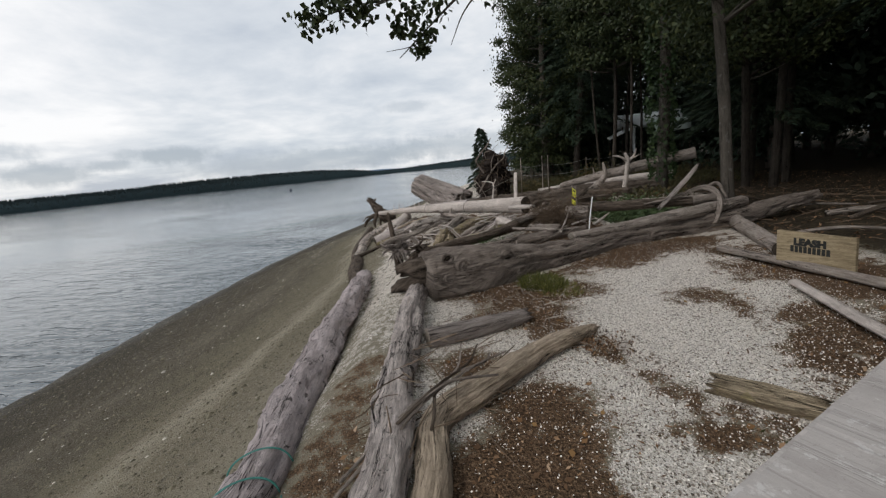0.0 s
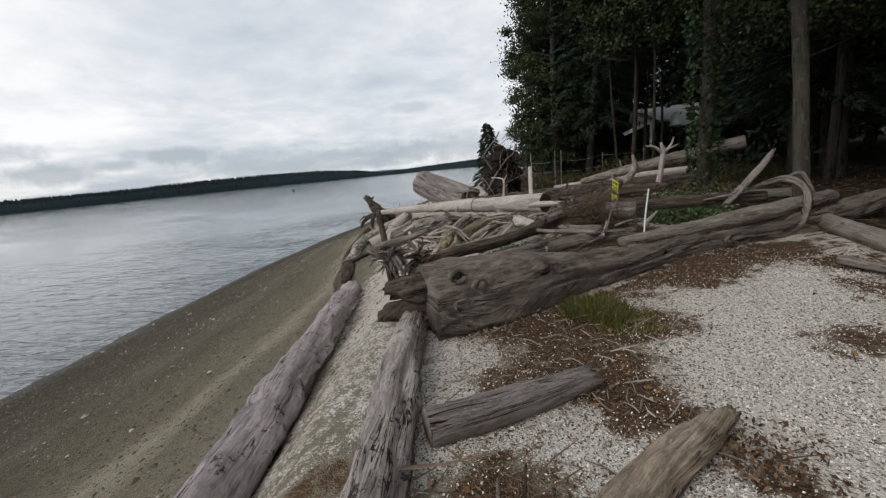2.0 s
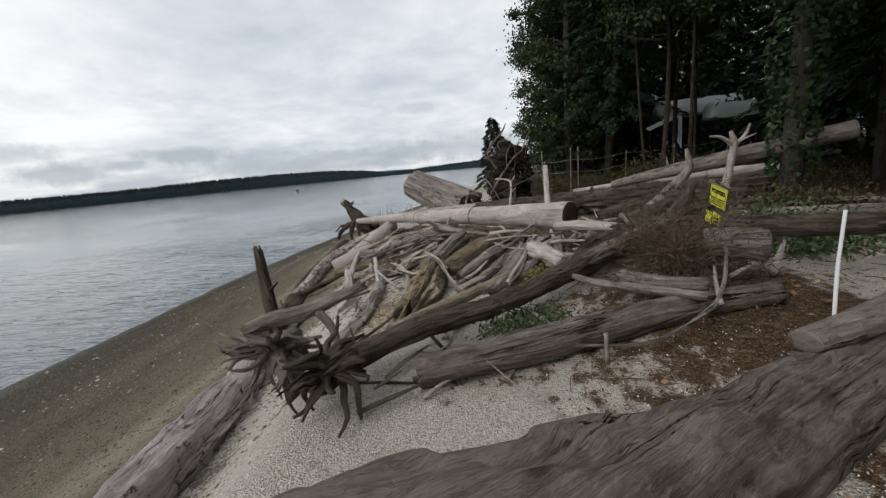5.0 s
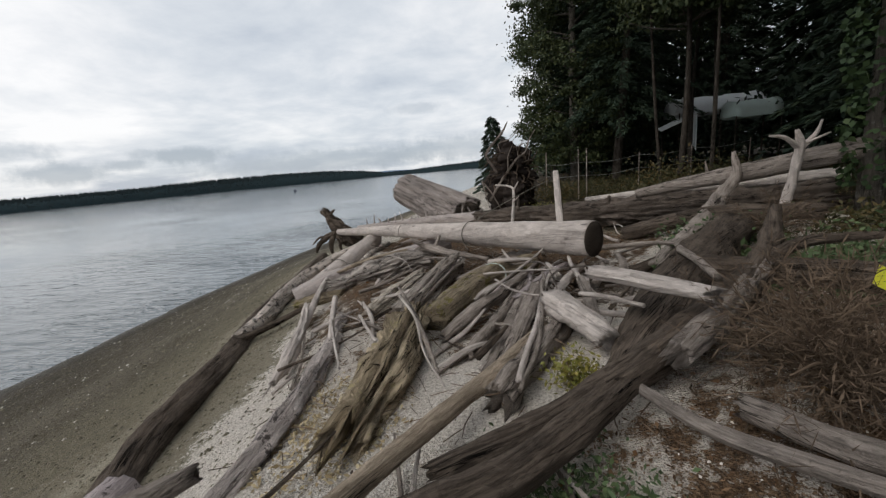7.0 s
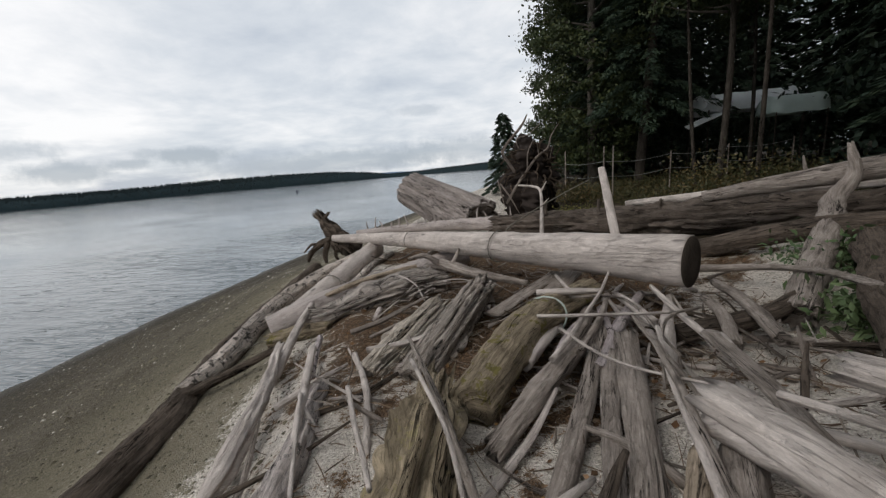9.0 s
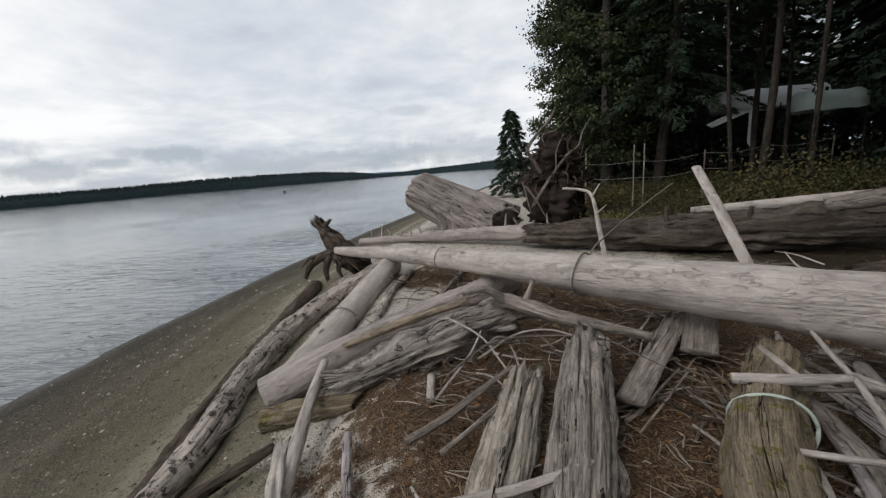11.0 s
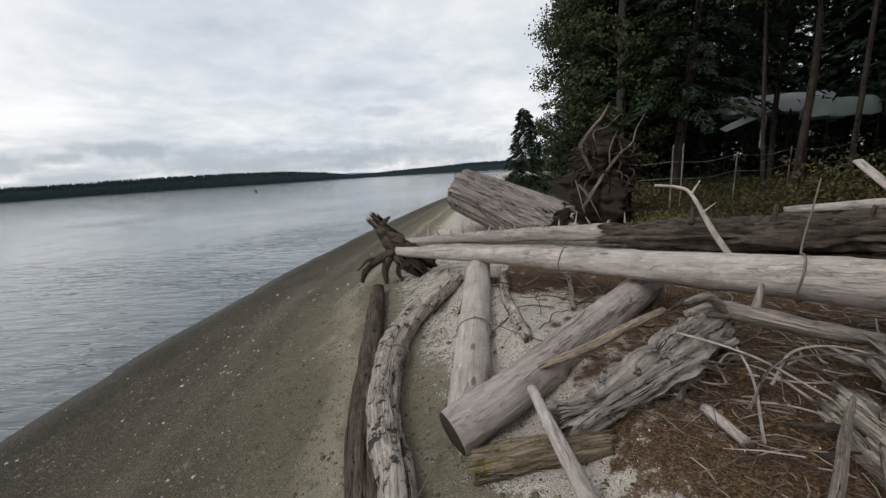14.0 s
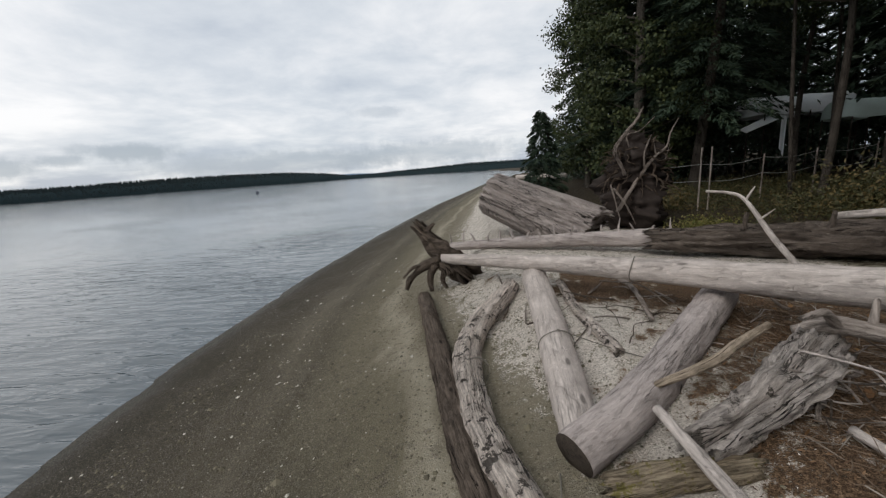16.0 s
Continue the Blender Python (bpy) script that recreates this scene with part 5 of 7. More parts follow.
for j, q in enumerate(([(-0.45, 13.2, 1.06), (-0.12, 13.47, 1.2), (0.34, 13.55, 1.22), (0.71, 13.44, 1.23), (0.88, 13.28, 1.2), (1.14, 13.05, 1.14)], [(-0.23, 13.36, 1.12), (0.06, 13.61, 1.2), (0.33, 13.65, 1.22), (0.59, 13.55, 1.18)], [(0.76, 12.88, 1.02), (0.96, 13.1, 1.06), (1.14, 13.28, 1.1)], [(0.72, 12.71, 1.02), (0.94, 12.97, 1.05), (1.17, 13.23, 1.1)], [(-0.53, 13.92, 1.22), (-0.21, 13.55, 1.2), (-0.01, 13.21, 1.12)], [(-1.11, 16.59, 0.98), (-0.76, 16.12, 1.05), (-0.65, 15.52, 0.98)], [(-0.7, 13.75, 1.16), (-0.35, 13.62, 1.12), (0.02, 13.68, 1.1)], [(-0.5, 13.0, 1.0), (-0.3, 13.4, 1.12), (-0.22, 13.7, 1.2)])):
    log("driftwood_twig", [(*c, 0.0095 - 0.0013 * k) for k, c in enumerate(q)], (GRAY, PALE, OLD)[j % 3], "long thin bleached branch curving over the last heap", "twig", group="thin branches of the last heap", sides=7, step=0.03, wobble=1.0, ends=("cut", "broken"))
for j, (q, r) in enumerate((([(0.37, 11.42, 1.36), (0.69, 10.81, 1.38), (0.89, 10.29, 1.32), (1.07, 10.02, 1.24)], 0.014), ([(1.79, 11.58, 1.42), (1.68, 10.49, 1.36), (1.54, 9.83, 1.34)], 0.022), ([(-0.4, 11.36, 1.14), (0.09, 10.51, 1.24), (0.3, 10.15, 1.28)], 0.014), ([(-0.12, 11.48, 1.12), (0.18, 10.96, 1.22), (0.43, 10.53, 1.3)], 0.018), ([(1.8, 12.14, 1.36), (1.85, 11.17, 1.34), (1.84, 10.73, 1.3)], 0.016), ([(1.21, 11.59, 1.3), (1.62, 12.51, 1.34), (1.9, 13.3, 1.36)], 0.02), ([(2.21, 11.76, 1.36), (2.13, 11.01, 1.38), (2.12, 10.68, 1.34)], 0.03), ([(1.45, 12.74, 1.3), (1.84, 12.49, 1.36), (1.91, 11.58, 1.34)], 0.014), ([(1.0, 12.3, 1.3), (1.5, 12.1, 1.38), (2.1, 12.2, 1.36)], 0.016), ([(1.3, 12.0, 1.32), (1.55, 11.5, 1.34), (1.95, 11.2, 1.38)], 0.012), ([(2.3, 12.3, 1.36), (1.95, 11.9, 1.42), (1.7, 11.2, 1.36)], 0.013))):
    log("driftwood_stick", [(*c, r * (1 - 0.18 * k)) for k, c in enumerate(q)], (PALE, GRAY, PALE)[j % 3], "thin bleached stick fanned over the heap", group="loose sticks of the heap", sides=8, step=0.04, wobble=0.8, ends=("broken", "broken"))

# ---- the shell bank ----
log("old_plank", [(4.95, 6.45, 1.24, 0.055), (4.85, 5.8, 1.24, 0.06), (4.75, 5.1, 1.24, 0.065)], PALE, "pale narrow plank lying on the shells", "plank", flat=0.6, rough=0.03, sides=12)
log("old_timber", [(5.0, 8.0, 1.25, 0.06), (5.3, 7.2, 1.25, 0.065), (5.62, 6.1, 1.26, 0.065)], GRAY, "grey timber edging below the sign", "timber", flat=0.8, rough=0.05)
log("driftwood_log", [(3.32, 4.58, 1.2, 0.075), (3.5, 4.45, 1.21, 0.08), (3.72, 4.33, 1.2, 0.07)], ROT, "small dark rotten log on the shells", rough=0.2, ends=("broken", "broken"))
log("driftwood_log", [(6.3, 10.2, 1.25, 0.13), (5.95, 9.0, 1.27, 0.12), (5.6, 7.7, 1.27, 0.11)], GRAY, "grey log running down to the sign", faces=(None, END_DARK), rough=0.1)
log("leaning_shard", [(4.95, 10.05, 1.62, 0.05), (5.3, 10.2, 1.92, 0.065), (5.62, 10.35, 2.22, 0.06), (5.72, 10.4, 2.34, 0.03)], FLUTE, "flat split shard of grey wood leaning over the great log", "shard", flat=0.45, rough=0.15, groove=0.25, ends=("broken", "broken"), jag=0.5)
log("twisted_root", [(5.5, 10.2, 1.86, 0.031), (5.75, 10.12, 1.92, 0.046), (5.92, 9.98, 1.75, 0.046), (5.86, 9.82, 1.5, 0.043), (5.72, 9.72, 1.28, 0.034), (5.5, 9.66, 1.2, 0.019)], GRAY, "twisted grey root draped over the great log", "root", rough=0.3, groove=0.35, wobble=0.7, ends=("broken", "broken"),
    stubs=[[(5.75, 10.12, 1.92, 0.031), (6.0, 10.2, 1.98, 0.031), (6.12, 10.1, 1.7, 0.019)], [(5.85, 9.9, 1.6, 0.031), (5.7, 9.85, 1.55, 0.031), (5.52, 9.8, 1.3, 0.019)], [(5.5, 10.2, 1.86, 0.028), (5.2, 10.2, 1.75, 0.025), (4.7, 10.2, 1.68, 0.012)]])
log("pale_plank", [(8.2, 9.3, 1.35, 0.07), (8.0, 8.2, 1.38, 0.08)], PALE, "pale plank end near the trees", "plank", flat=0.5)
for j in range(11):
    rnd = random.Random(300 + j)
    x, y, a = rnd.uniform(5.6, 9.5), rnd.uniform(8.6, 13.5), rnd.uniform(-0.4, 0.9)
    ln, r = rnd.uniform(0.6, 2.0), rnd.uniform(0.02, 0.06)
    z = rest(x, y) + r
    log("driftwood_stick", [(x, y, z, r), (x + ln * 0.5 * math.cos(a), y + ln * 0.5 * math.sin(a), z + rnd.uniform(0.0, 0.2), r), (x + ln * math.cos(a), y + ln * math.sin(a), rest(x + ln * math.cos(a), y + ln * math.sin(a)) + 0.05, r * 0.6)], (GRAY, DARK, DARK)[j % 3], "grey stick among the driftwood under the trees", group="sticks under the trees", sides=8, wobble=0.4)
for j in range(60):
    rnd = random.Random(500 + j)
    if j < 34:
        x, y = rnd.uniform(-0.6, 2.6), rnd.uniform(10.6, 13.2)
    elif j < 48:
        x, y = rnd.uniform(2.4, 4.6), rnd.uniform(9.0, 12.6)
    else:
        x, y = rnd.uniform(0.6, 3.6), rnd.uniform(13.4, 16.4)
    a, ln, r = rnd.uniform(0, 3.14), rnd.uniform(0.35, 1.0), rnd.uniform(0.01, 0.03)
    if 0.1 < x < 0.95 and y > 10 and y < 13.2:
        x += 1.0
    z = rest(x, y) + r + rnd.uniform(0.0, 0.14)
    dx, dy = 0.5 * ln * math.cos(a), 0.5 * ln * math.sin(a)
    log("driftwood_stick", [(x - dx, y - dy, max(z - 0.04, rest(x - dx, y - dy) + r), r), (x, y, z, r), (x + dx, y + dy, max(z + rnd.uniform(-0.06, 0.12), rest(x + dx, y + dy) + r), r * 0.5)], (PALE, GRAY, PALE, DARK)[j % 4], "thin bleached stick lying in the heap", group="loose sticks of the heap", sides=7, wobble=0.8)
for j in range(150):
    rnd = random.Random(900 + j)
    if j < 60:
        x, y = rnd.uniform(1.0, 3.0), rnd.uniform(11.4, 13.6)
    elif j < 100:
        x, y = rnd.uniform(-0.9, 1.6), rnd.uniform(10.4, 15.4)
    elif j < 125:
        x, y = rnd.uniform(0.2, 2.0), rnd.uniform(8.2, 9.4)
    else:
        x, y = rnd.uniform(-2.6, 2.0), rnd.uniform(15.0, 17.6)
    a, ln, r = rnd.uniform(0, 3.14), rnd.uniform(0.18, 0.65), rnd.uniform(0.006, 0.018)
    z = rest(x, y) + r + rnd.uniform(0.0, 0.10)
    dx, dy = 0.5 * ln * math.cos(a), 0.5 * ln * math.sin(a)
    log("driftwood_stick", [(x - dx, y - dy, max(z - 0.03, rest(x - dx, y - dy) + r), r), (x, y, z, r), (x + dx, y + dy, max(z + rnd.uniform(-0.05, 0.10), rest(x + dx, y + dy) + r), r * 0.5)], (GRAY, PALE, DARK, OLD)[j % 4], "small weathered stick lying in the heap", group="loose sticks of the heap", sides=6, step=0.09, wobble=1.2)
for j in range(12):
    rnd = random.Random(1300 + j)
    x, y, a = rnd.uniform(-2.3, -0.5), rnd.uniform(14.2, 16.8), rnd.uniform(0, 6.28)
    pts = []
    for k in range(6):
        pts.append((x, y, rest(x, y) + 0.012 + 0.05 * rnd.random(), 0.008 - 0.001 * k))
        a += rnd.uniform(-0.7, 0.7)
        x, y = x + 0.16 * math.cos(a), y + 0.16 * math.sin(a)
    log("thin_root", pts, DARK, "thin dark root trailing over the sand", "root", group="thin roots on the sand", sides=6, step=0.05)
for j in range(70):
    rnd = random.Random(1700 + j)
    x, y = rnd.uniform(-0.7, 1.7), rnd.uniform(12.7, 14.9)
    a, r = rnd.uniform(0, 6.28), rnd.uniform(0.004, 0.013)
    pts = []
    for k in range(4):
        pts.append((x, y, rest(x, y) + r + 0.02 + 0.09 * rnd.random(), r * (1 - 0.2 * k)))
        a += rnd.uniform(-0.5, 0.5)
        x, y = x + 0.14 * math.cos(a), y + 0.14 * math.sin(a)
    log("driftwood_twig", pts, (PALE, DARK, GRAY)[j % 3], "thin crooked twig lying in the last heap", "twig", group="twigs of the last heap", sides=6, step=0.05, ends=("cut", "broken"))


# ---- trees ----
def quad_mesh(name, centres, axis, across, material):
    """Many small leaf-like rhombs: centres, half-length vectors and half-width vectors, one row each."""
    n = len(centres)
    v = np.empty((n, 4, 3))
    v[:, 0], v[:, 1] = centres - axis, centres + across - 0.15 * axis
    v[:, 2], v[:, 3] = centres + axis, centres - across - 0.15 * axis
    me = bpy.data.meshes.new(name)
    me.vertices.add(n * 4)
    me.loops.add(n * 4)
    me.polygons.add(n)
    me.vertices.foreach_set("co", v.ravel())
    me.loops.foreach_set("vertex_index", np.arange(n * 4))
    me.polygons.foreach_set("loop_start", np.arange(n) * 4)
    me.materials.append(material)
    me.update(calc_edges=True)
    me.validate()
    return me


def unit(a):
    return a / (np.linalg.norm(a, axis=-1, keepdims=True) + 1e-9)


def fir(seed, tall, spread, start, whorls, lush=1.0):
    """A conifer: tapered trunk, drooping limbs and sprays of needles. Returns the trunk's and the crown's mesh."""
    g = np.random.default_rng(seed)
    verts_c, ax, ac = [], [], []
    trunk = [(0, 0, -0.3, 0.0105 * tall), (0.25 * g.standard_normal(), 0.25 * g.standard_normal(), tall * 0.5, 0.007 * tall), (0, 0, tall, 0.02)]
    for i in range(whorls):
        u = (i + g.random()) / whorls
        z = start + (tall - start) * u
        reach = spread * (1 - u) ** 0.75 * g.uniform(0.65, 1.15) + 0.25
        a = i * 2.399 + g.uniform(-0.3, 0.3)
        out, lat = np.array((math.cos(a), math.sin(a), 0)), np.array((-math.sin(a), math.cos(a), 0))
        k = int((20 + 30 * reach) * lush)
        s = np.sqrt(g.random(k)) * 0.9 + 0.1
        wide = g.uniform(-1, 1, k) * 0.34 * reach * (1.1 - s)
        p = out * (s * reach)[:, None] + lat * wide[:, None]
        p[:, 2] += z + 0.10 * reach * s - 0.38 * reach * s**2 - 0.12 * np.abs(wide) + g.uniform(-0.08, 0.08, k)
        d = out + lat * (np.sign(wide) * g.uniform(0.2, 1.0, k))[:, None] + np.array((0, 0, -1)) * g.uniform(0.1, 0.9, k)[:, None]
        d = unit(d) * (g.uniform(0.12, 0.28, k) / lush ** 0.8)[:, None]
        w = unit(np.cross(d, g.standard_normal((k, 3)) * 0.5 + np.array((0, 0, 1)))) * (g.uniform(0.022, 0.05, k) / lush ** 0.5)[:, None]
        verts_c.append(p), ax.append(d), ac.append(w)
    crown = quad_mesh("crown", np.concatenate(verts_c), np.concatenate(ax), np.concatenate(ac), FIR)
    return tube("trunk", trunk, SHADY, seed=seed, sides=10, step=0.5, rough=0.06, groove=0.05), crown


def broadleaf(seed, tall, spread, start, clumps, leaf=0.11, material=None, per=80, lean=0.0, girth=0.016, bark=None):
    """A leafy tree: trunk, limbs and a crown of many leaf clumps with gaps. Returns trunk, limb and crown meshes."""
    g = np.random.default_rng(seed)
    trunk = tube("trunk", [(0, 0, -0.3, girth * tall), (0.15 * lean + 0.1 * g.standard_normal(), 0.1 * g.standard_normal(), tall * 0.3, 0.8 * girth * tall), (0.5 * lean, 0.2, tall * 0.65, 0.5 * girth * tall), (lean, 0, tall * 0.93, 0.02)], bark or TRUNK, seed=seed, sides=12, step=0.4, rough=0.08)
    p, d, w, limbs = [], [], [], []
    for i in range(clumps):
        u = g.random()
        z = start + (tall - start) * u
        r = spread * (math.sin(math.pi * min(0.97, 0.18 + 0.8 * u)) ** 0.7) * math.sqrt(g.uniform(0.15, 1.0))
        a = g.uniform(0, 2 * math.pi)
        c = np.array((math.cos(a) * r + lean * u, math.sin(a) * r, z))
        size = g.uniform(0.35, 0.8)
        q = c + g.standard_normal((per, 3)) * np.array((size, size, size * 0.55)) * 0.5
        p.append(q)
        dd = unit(g.standard_normal((per, 3)) + np.array((0, 0, -0.5))) * leaf * g.uniform(0.7, 1.3, (per, 1))
        d.append(dd)
        w.append(unit(np.cross(dd, g.standard_normal((per, 3)))) * leaf * 0.62)
        if i % 5 == 0 and r > 0.5:
            base = np.array((lean * u * 0.7, 0, z - 0.35 * r))
            m = 0.5 * (base + c) + g.standard_normal(3) * 0.12
            limbs.append([(*base, 0.02 + 0.014 * r), (*m, 0.015 + 0.008 * r), (*c, 0.008)])
    crown = quad_mesh("crown", np.concatenate(p), np.concatenate(d), np.concatenate(w), material or MAPLE)
    return trunk, [tube("limb", q, TRUNK, seed=seed + k, sides=6, step=0.3) for k, q in enumerate(limbs)], crown


def plant(name, meshes, place, label, category, group=""):
    trunk, limbs, crown = meshes
    ob = tagged(new(name), label, category, group)
    part("trunk", trunk, ob)
    for m in limbs:
        part("limb", m, ob)
    part("crown", crown, ob)
    ob.matrix_basis = place
    return ob


firs = []
for k, (tall, spread, start, whorls, lush) in enumerate(((21, 3.2, 3.2, 260, 1.6), (25, 3.4, 5.0, 280, 1.6), (17, 2.8, 2.2, 240, 1.6), (22, 3.3, 2.6, 170, 0.5), (18, 3.0, 2.0, 160, 0.5))):
    t, c = fir(60 + k, tall, spread, start, whorls, lush)
    firs.append((t, (), c))
rnd = random.Random(8)
# Firs below y = 11 stand out of view, added to darken the forest.
FIRS = [(6.6, 29.0), (7.2, 33.0), (5.6, 34.0), (14.6, 23.0), (17.5, 32.5), (7.8, 36.5), (8.6, 40), (15, 37), (19, 29), (16, 24), (19, 26), (13.5, 20.5), (16.5, 19), (18, 22), (21, 20), (11.2, 18.6), (14.5, 15.5), (17.5, 14), (20, 16.5), (13.2, 12.2), (16, 10.2), (19, 11.5), (22, 13), (11.8, 8.2), (14.2, 6.2), (17.5, 7.0), (21, 8), (12.4, 3.2), (15.2, 1.5), (18.5, 3.0), (10.2, 38), (14, 38), (18, 35), (22, 32), (23, 26), (26, 22), (25, 16), (25, 10), (24, 4), (6.0, 41), (9, 46), (13, 44), (18, 42), (23, 38), (28, 33), (29, 27), (30, 19), (29, 12), (13, -2.5), (17, -4), (8.0, 52), (14, 52), (20, 49), (26, 44), (32, 38), (8.8, -3.5), (11.5, 39.5), (16.5, 39), (20.5, 39), (12, 47.5), (16, 46), (21, 45), (24, 35), (20, 33), (10.5, 0.5), (18, 30.5), (17.2, 27)]
first = {}
for j, (x, y) in enumerate(FIRS):
    # the outer row, towards the beach, is the full one; behind it, and in the unseen shading rows, the trees are
    # thinner
    k = rnd.randrange(3)
    if x > 17 or y > 41 or y < 11:
        k = 3 + k % 2
    turn = rnd.uniform(0, 360)
    m = Matrix.Translation((x, y, lie(x, y))) @ pose(0, 0, 0, rnd.uniform(-1.5, 1.5), rnd.uniform(-1.5, 1.5) - 2.0, turn)
    if k not in first:
        first[k] = plant("fir_tree", firs[k], m, "tall dark fir with drooping branches at the beach edge" if k < 3 else "thin dark fir filling the deep and unseen forest", "tree", "firs of the forest")
    else:
        copy_thing(first[k], m)
# small fir on the spit
t, c = fir(90, 4.3, 1.1, 0.3, 110, 1.6)
plant("young_fir", (t, (), c), pose(0.4, 31.0, 0.95), "small pointed fir on the far spit", "tree")

plant("maple_tree", broadleaf(101, 17, 3.0, 1.4, 320, 0.085, per=130), pose(4.9, 30.8, 0.95), "broad leafy tree with yellow-green crown at the forest edge", "tree")
plant("maple_tree", broadleaf(102, 13, 2.6, 1.2, 220, 0.085, per=110), pose(4.3, 37.0, 1.0), "leafy tree with greenish gold crown near the spit", "tree")
# bark=SHADY gives trunks inside the forest the shade-toned copy.
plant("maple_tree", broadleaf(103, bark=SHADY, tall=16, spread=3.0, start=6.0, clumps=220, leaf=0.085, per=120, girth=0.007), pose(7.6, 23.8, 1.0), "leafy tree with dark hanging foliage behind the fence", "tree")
plant("alder_tree", broadleaf(104, 13, 2.6, 4.0, 130, 0.05, per=230, lean=-0.9, girth=0.0098), pose(6.85, 11.4, 1.1, 0, -4, 0), "grey-barked alder at the edge of the shell bank", "tree")
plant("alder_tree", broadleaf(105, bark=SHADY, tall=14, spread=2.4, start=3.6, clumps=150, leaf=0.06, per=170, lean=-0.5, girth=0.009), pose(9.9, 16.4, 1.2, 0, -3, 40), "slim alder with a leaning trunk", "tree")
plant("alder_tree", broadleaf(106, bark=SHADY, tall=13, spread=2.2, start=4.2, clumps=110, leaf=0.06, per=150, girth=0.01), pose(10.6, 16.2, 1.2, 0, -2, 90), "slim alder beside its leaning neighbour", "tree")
plant("alder_tree", broadleaf(107, bark=SHADY, tall=14, spread=2.4, start=4.5, clumps=110, leaf=0.06, per=150, girth=0.009), pose(11.4, 16.9, 1.25, 0, -2, 200), "thin alder in the shade", "tree")
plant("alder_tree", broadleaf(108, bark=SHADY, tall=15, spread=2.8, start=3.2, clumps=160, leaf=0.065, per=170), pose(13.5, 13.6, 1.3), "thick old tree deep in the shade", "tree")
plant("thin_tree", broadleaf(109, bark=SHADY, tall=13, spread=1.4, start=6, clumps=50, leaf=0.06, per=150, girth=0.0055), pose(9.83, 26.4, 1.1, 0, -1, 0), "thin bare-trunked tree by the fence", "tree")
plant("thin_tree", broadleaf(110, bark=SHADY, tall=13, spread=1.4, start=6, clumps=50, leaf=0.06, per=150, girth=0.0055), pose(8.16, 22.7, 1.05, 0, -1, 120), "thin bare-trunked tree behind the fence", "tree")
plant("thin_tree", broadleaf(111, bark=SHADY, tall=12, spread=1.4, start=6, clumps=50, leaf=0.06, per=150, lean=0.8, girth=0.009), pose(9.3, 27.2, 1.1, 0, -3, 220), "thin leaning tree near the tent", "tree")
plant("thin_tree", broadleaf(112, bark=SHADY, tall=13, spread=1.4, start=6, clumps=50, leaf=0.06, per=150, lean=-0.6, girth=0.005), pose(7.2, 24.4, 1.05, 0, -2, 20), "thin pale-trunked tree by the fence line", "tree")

# the ivy-clad tree on the bank
ivy_tree = plant("ivy_tree", broadleaf(113, 15, 2.2, 6, 110, 0.06, per=150, girth=0.011), pose(6.6, 14.5, 1.6, 0, -2, 0), "tree with its trunk wrapped in ivy", "tree")
g = np.random.default_rng(5)
k = 1900
a, z = g.uniform(0, 2 * math.pi, k), g.uniform(0.2, 6.0, k)
r = 0.20 + 0.14 * g.random(k) + 0.10 * np.sin(z * 2.1) ** 2
d = unit(g.standard_normal((k, 3)) + np.array((0, 0, -0.8))) * g.uniform(0.04, 0.075, (k, 1))
part("ivy", quad_mesh("ivy", np.stack([r * np.cos(a), r * np.sin(a), z], 1), d, unit(np.cross(d, g.standard_normal((k, 3)))) * 0.045, IVY), ivy_tree, "glossy green ivy leaves")

# the leafy bough that hangs over the beach at the start
bough = tagged(new("hanging_bough"), "leafy maple bough hanging over the beach", "branch")
arms = [[(5.2, 8.3, 6.0, 0.06), (2.6, 7.8, 5.5, 0.045), (1.2, 7.3, 5.0, 0.02), (0.6, 7.0, 4.75, 0.012)], [(2.6, 7.8, 5.5, 0.03), (1.7, 7.6, 5.0, 0.02), (1.2, 7.5, 4.6, 0.012), (0.75, 7.38, 4.22, 0.006)], [(0.9, 7.2, 4.85, 0.012), (0.3, 6.9, 4.72, 0.01), (-0.15, 6.78, 4.6, 0.006)], [(1.9, 7.7, 5.05, 0.014), (1.6, 7.6, 4.7, 0.01), (1.42, 7.52, 4.33, 0.004)], [(1.1, 7.47, 4.5, 0.008), (0.95, 7.4, 4.35, 0.006), (0.6, 7.3, 4.3, 0.003)]]
for j, q in enumerate(arms):
    part("limb", tube("limb", q, TRUNK, seed=j, sides=7, step=0.1, wobble=1.5), bough)
spots = [(-0.15, 6.78, 4.62, 0.16), (0.05, 6.8, 4.68, 0.18), (0.25, 6.88, 4.75, 0.2), (0.45, 6.95, 4.68, 0.12), (0.35, 6.9, 4.9, 0.25), (0.75, 7.1, 4.85, 0.2), (1.0, 7.4, 4.72, 0.16), (1.1, 7.45, 4.5, 0.16), (1.05, 7.42, 4.3, 0.1), (0.78, 7.35, 4.55, 0.1), (1.3, 7.5, 4.85, 0.18), (1.15, 7.5, 5.1, 0.25), (2.1, 7.7, 5.1, 0.25), (1.9, 7.6, 4.95, 0.12)]
p = np.concatenate([np.array(q[:3]) + g.standard_normal((64, 3)) * q[3] * 0.55 for q in spots])
d = unit(g.standard_normal(p.shape) + np.array((0, 0, -0.7))) * g.uniform(0.035, 0.06, (len(p), 1))
part("leaves", quad_mesh("leaves", p, d, unit(np.cross(d, g.standard_normal(p.shape))) * 0.034, MAPLE), bough)

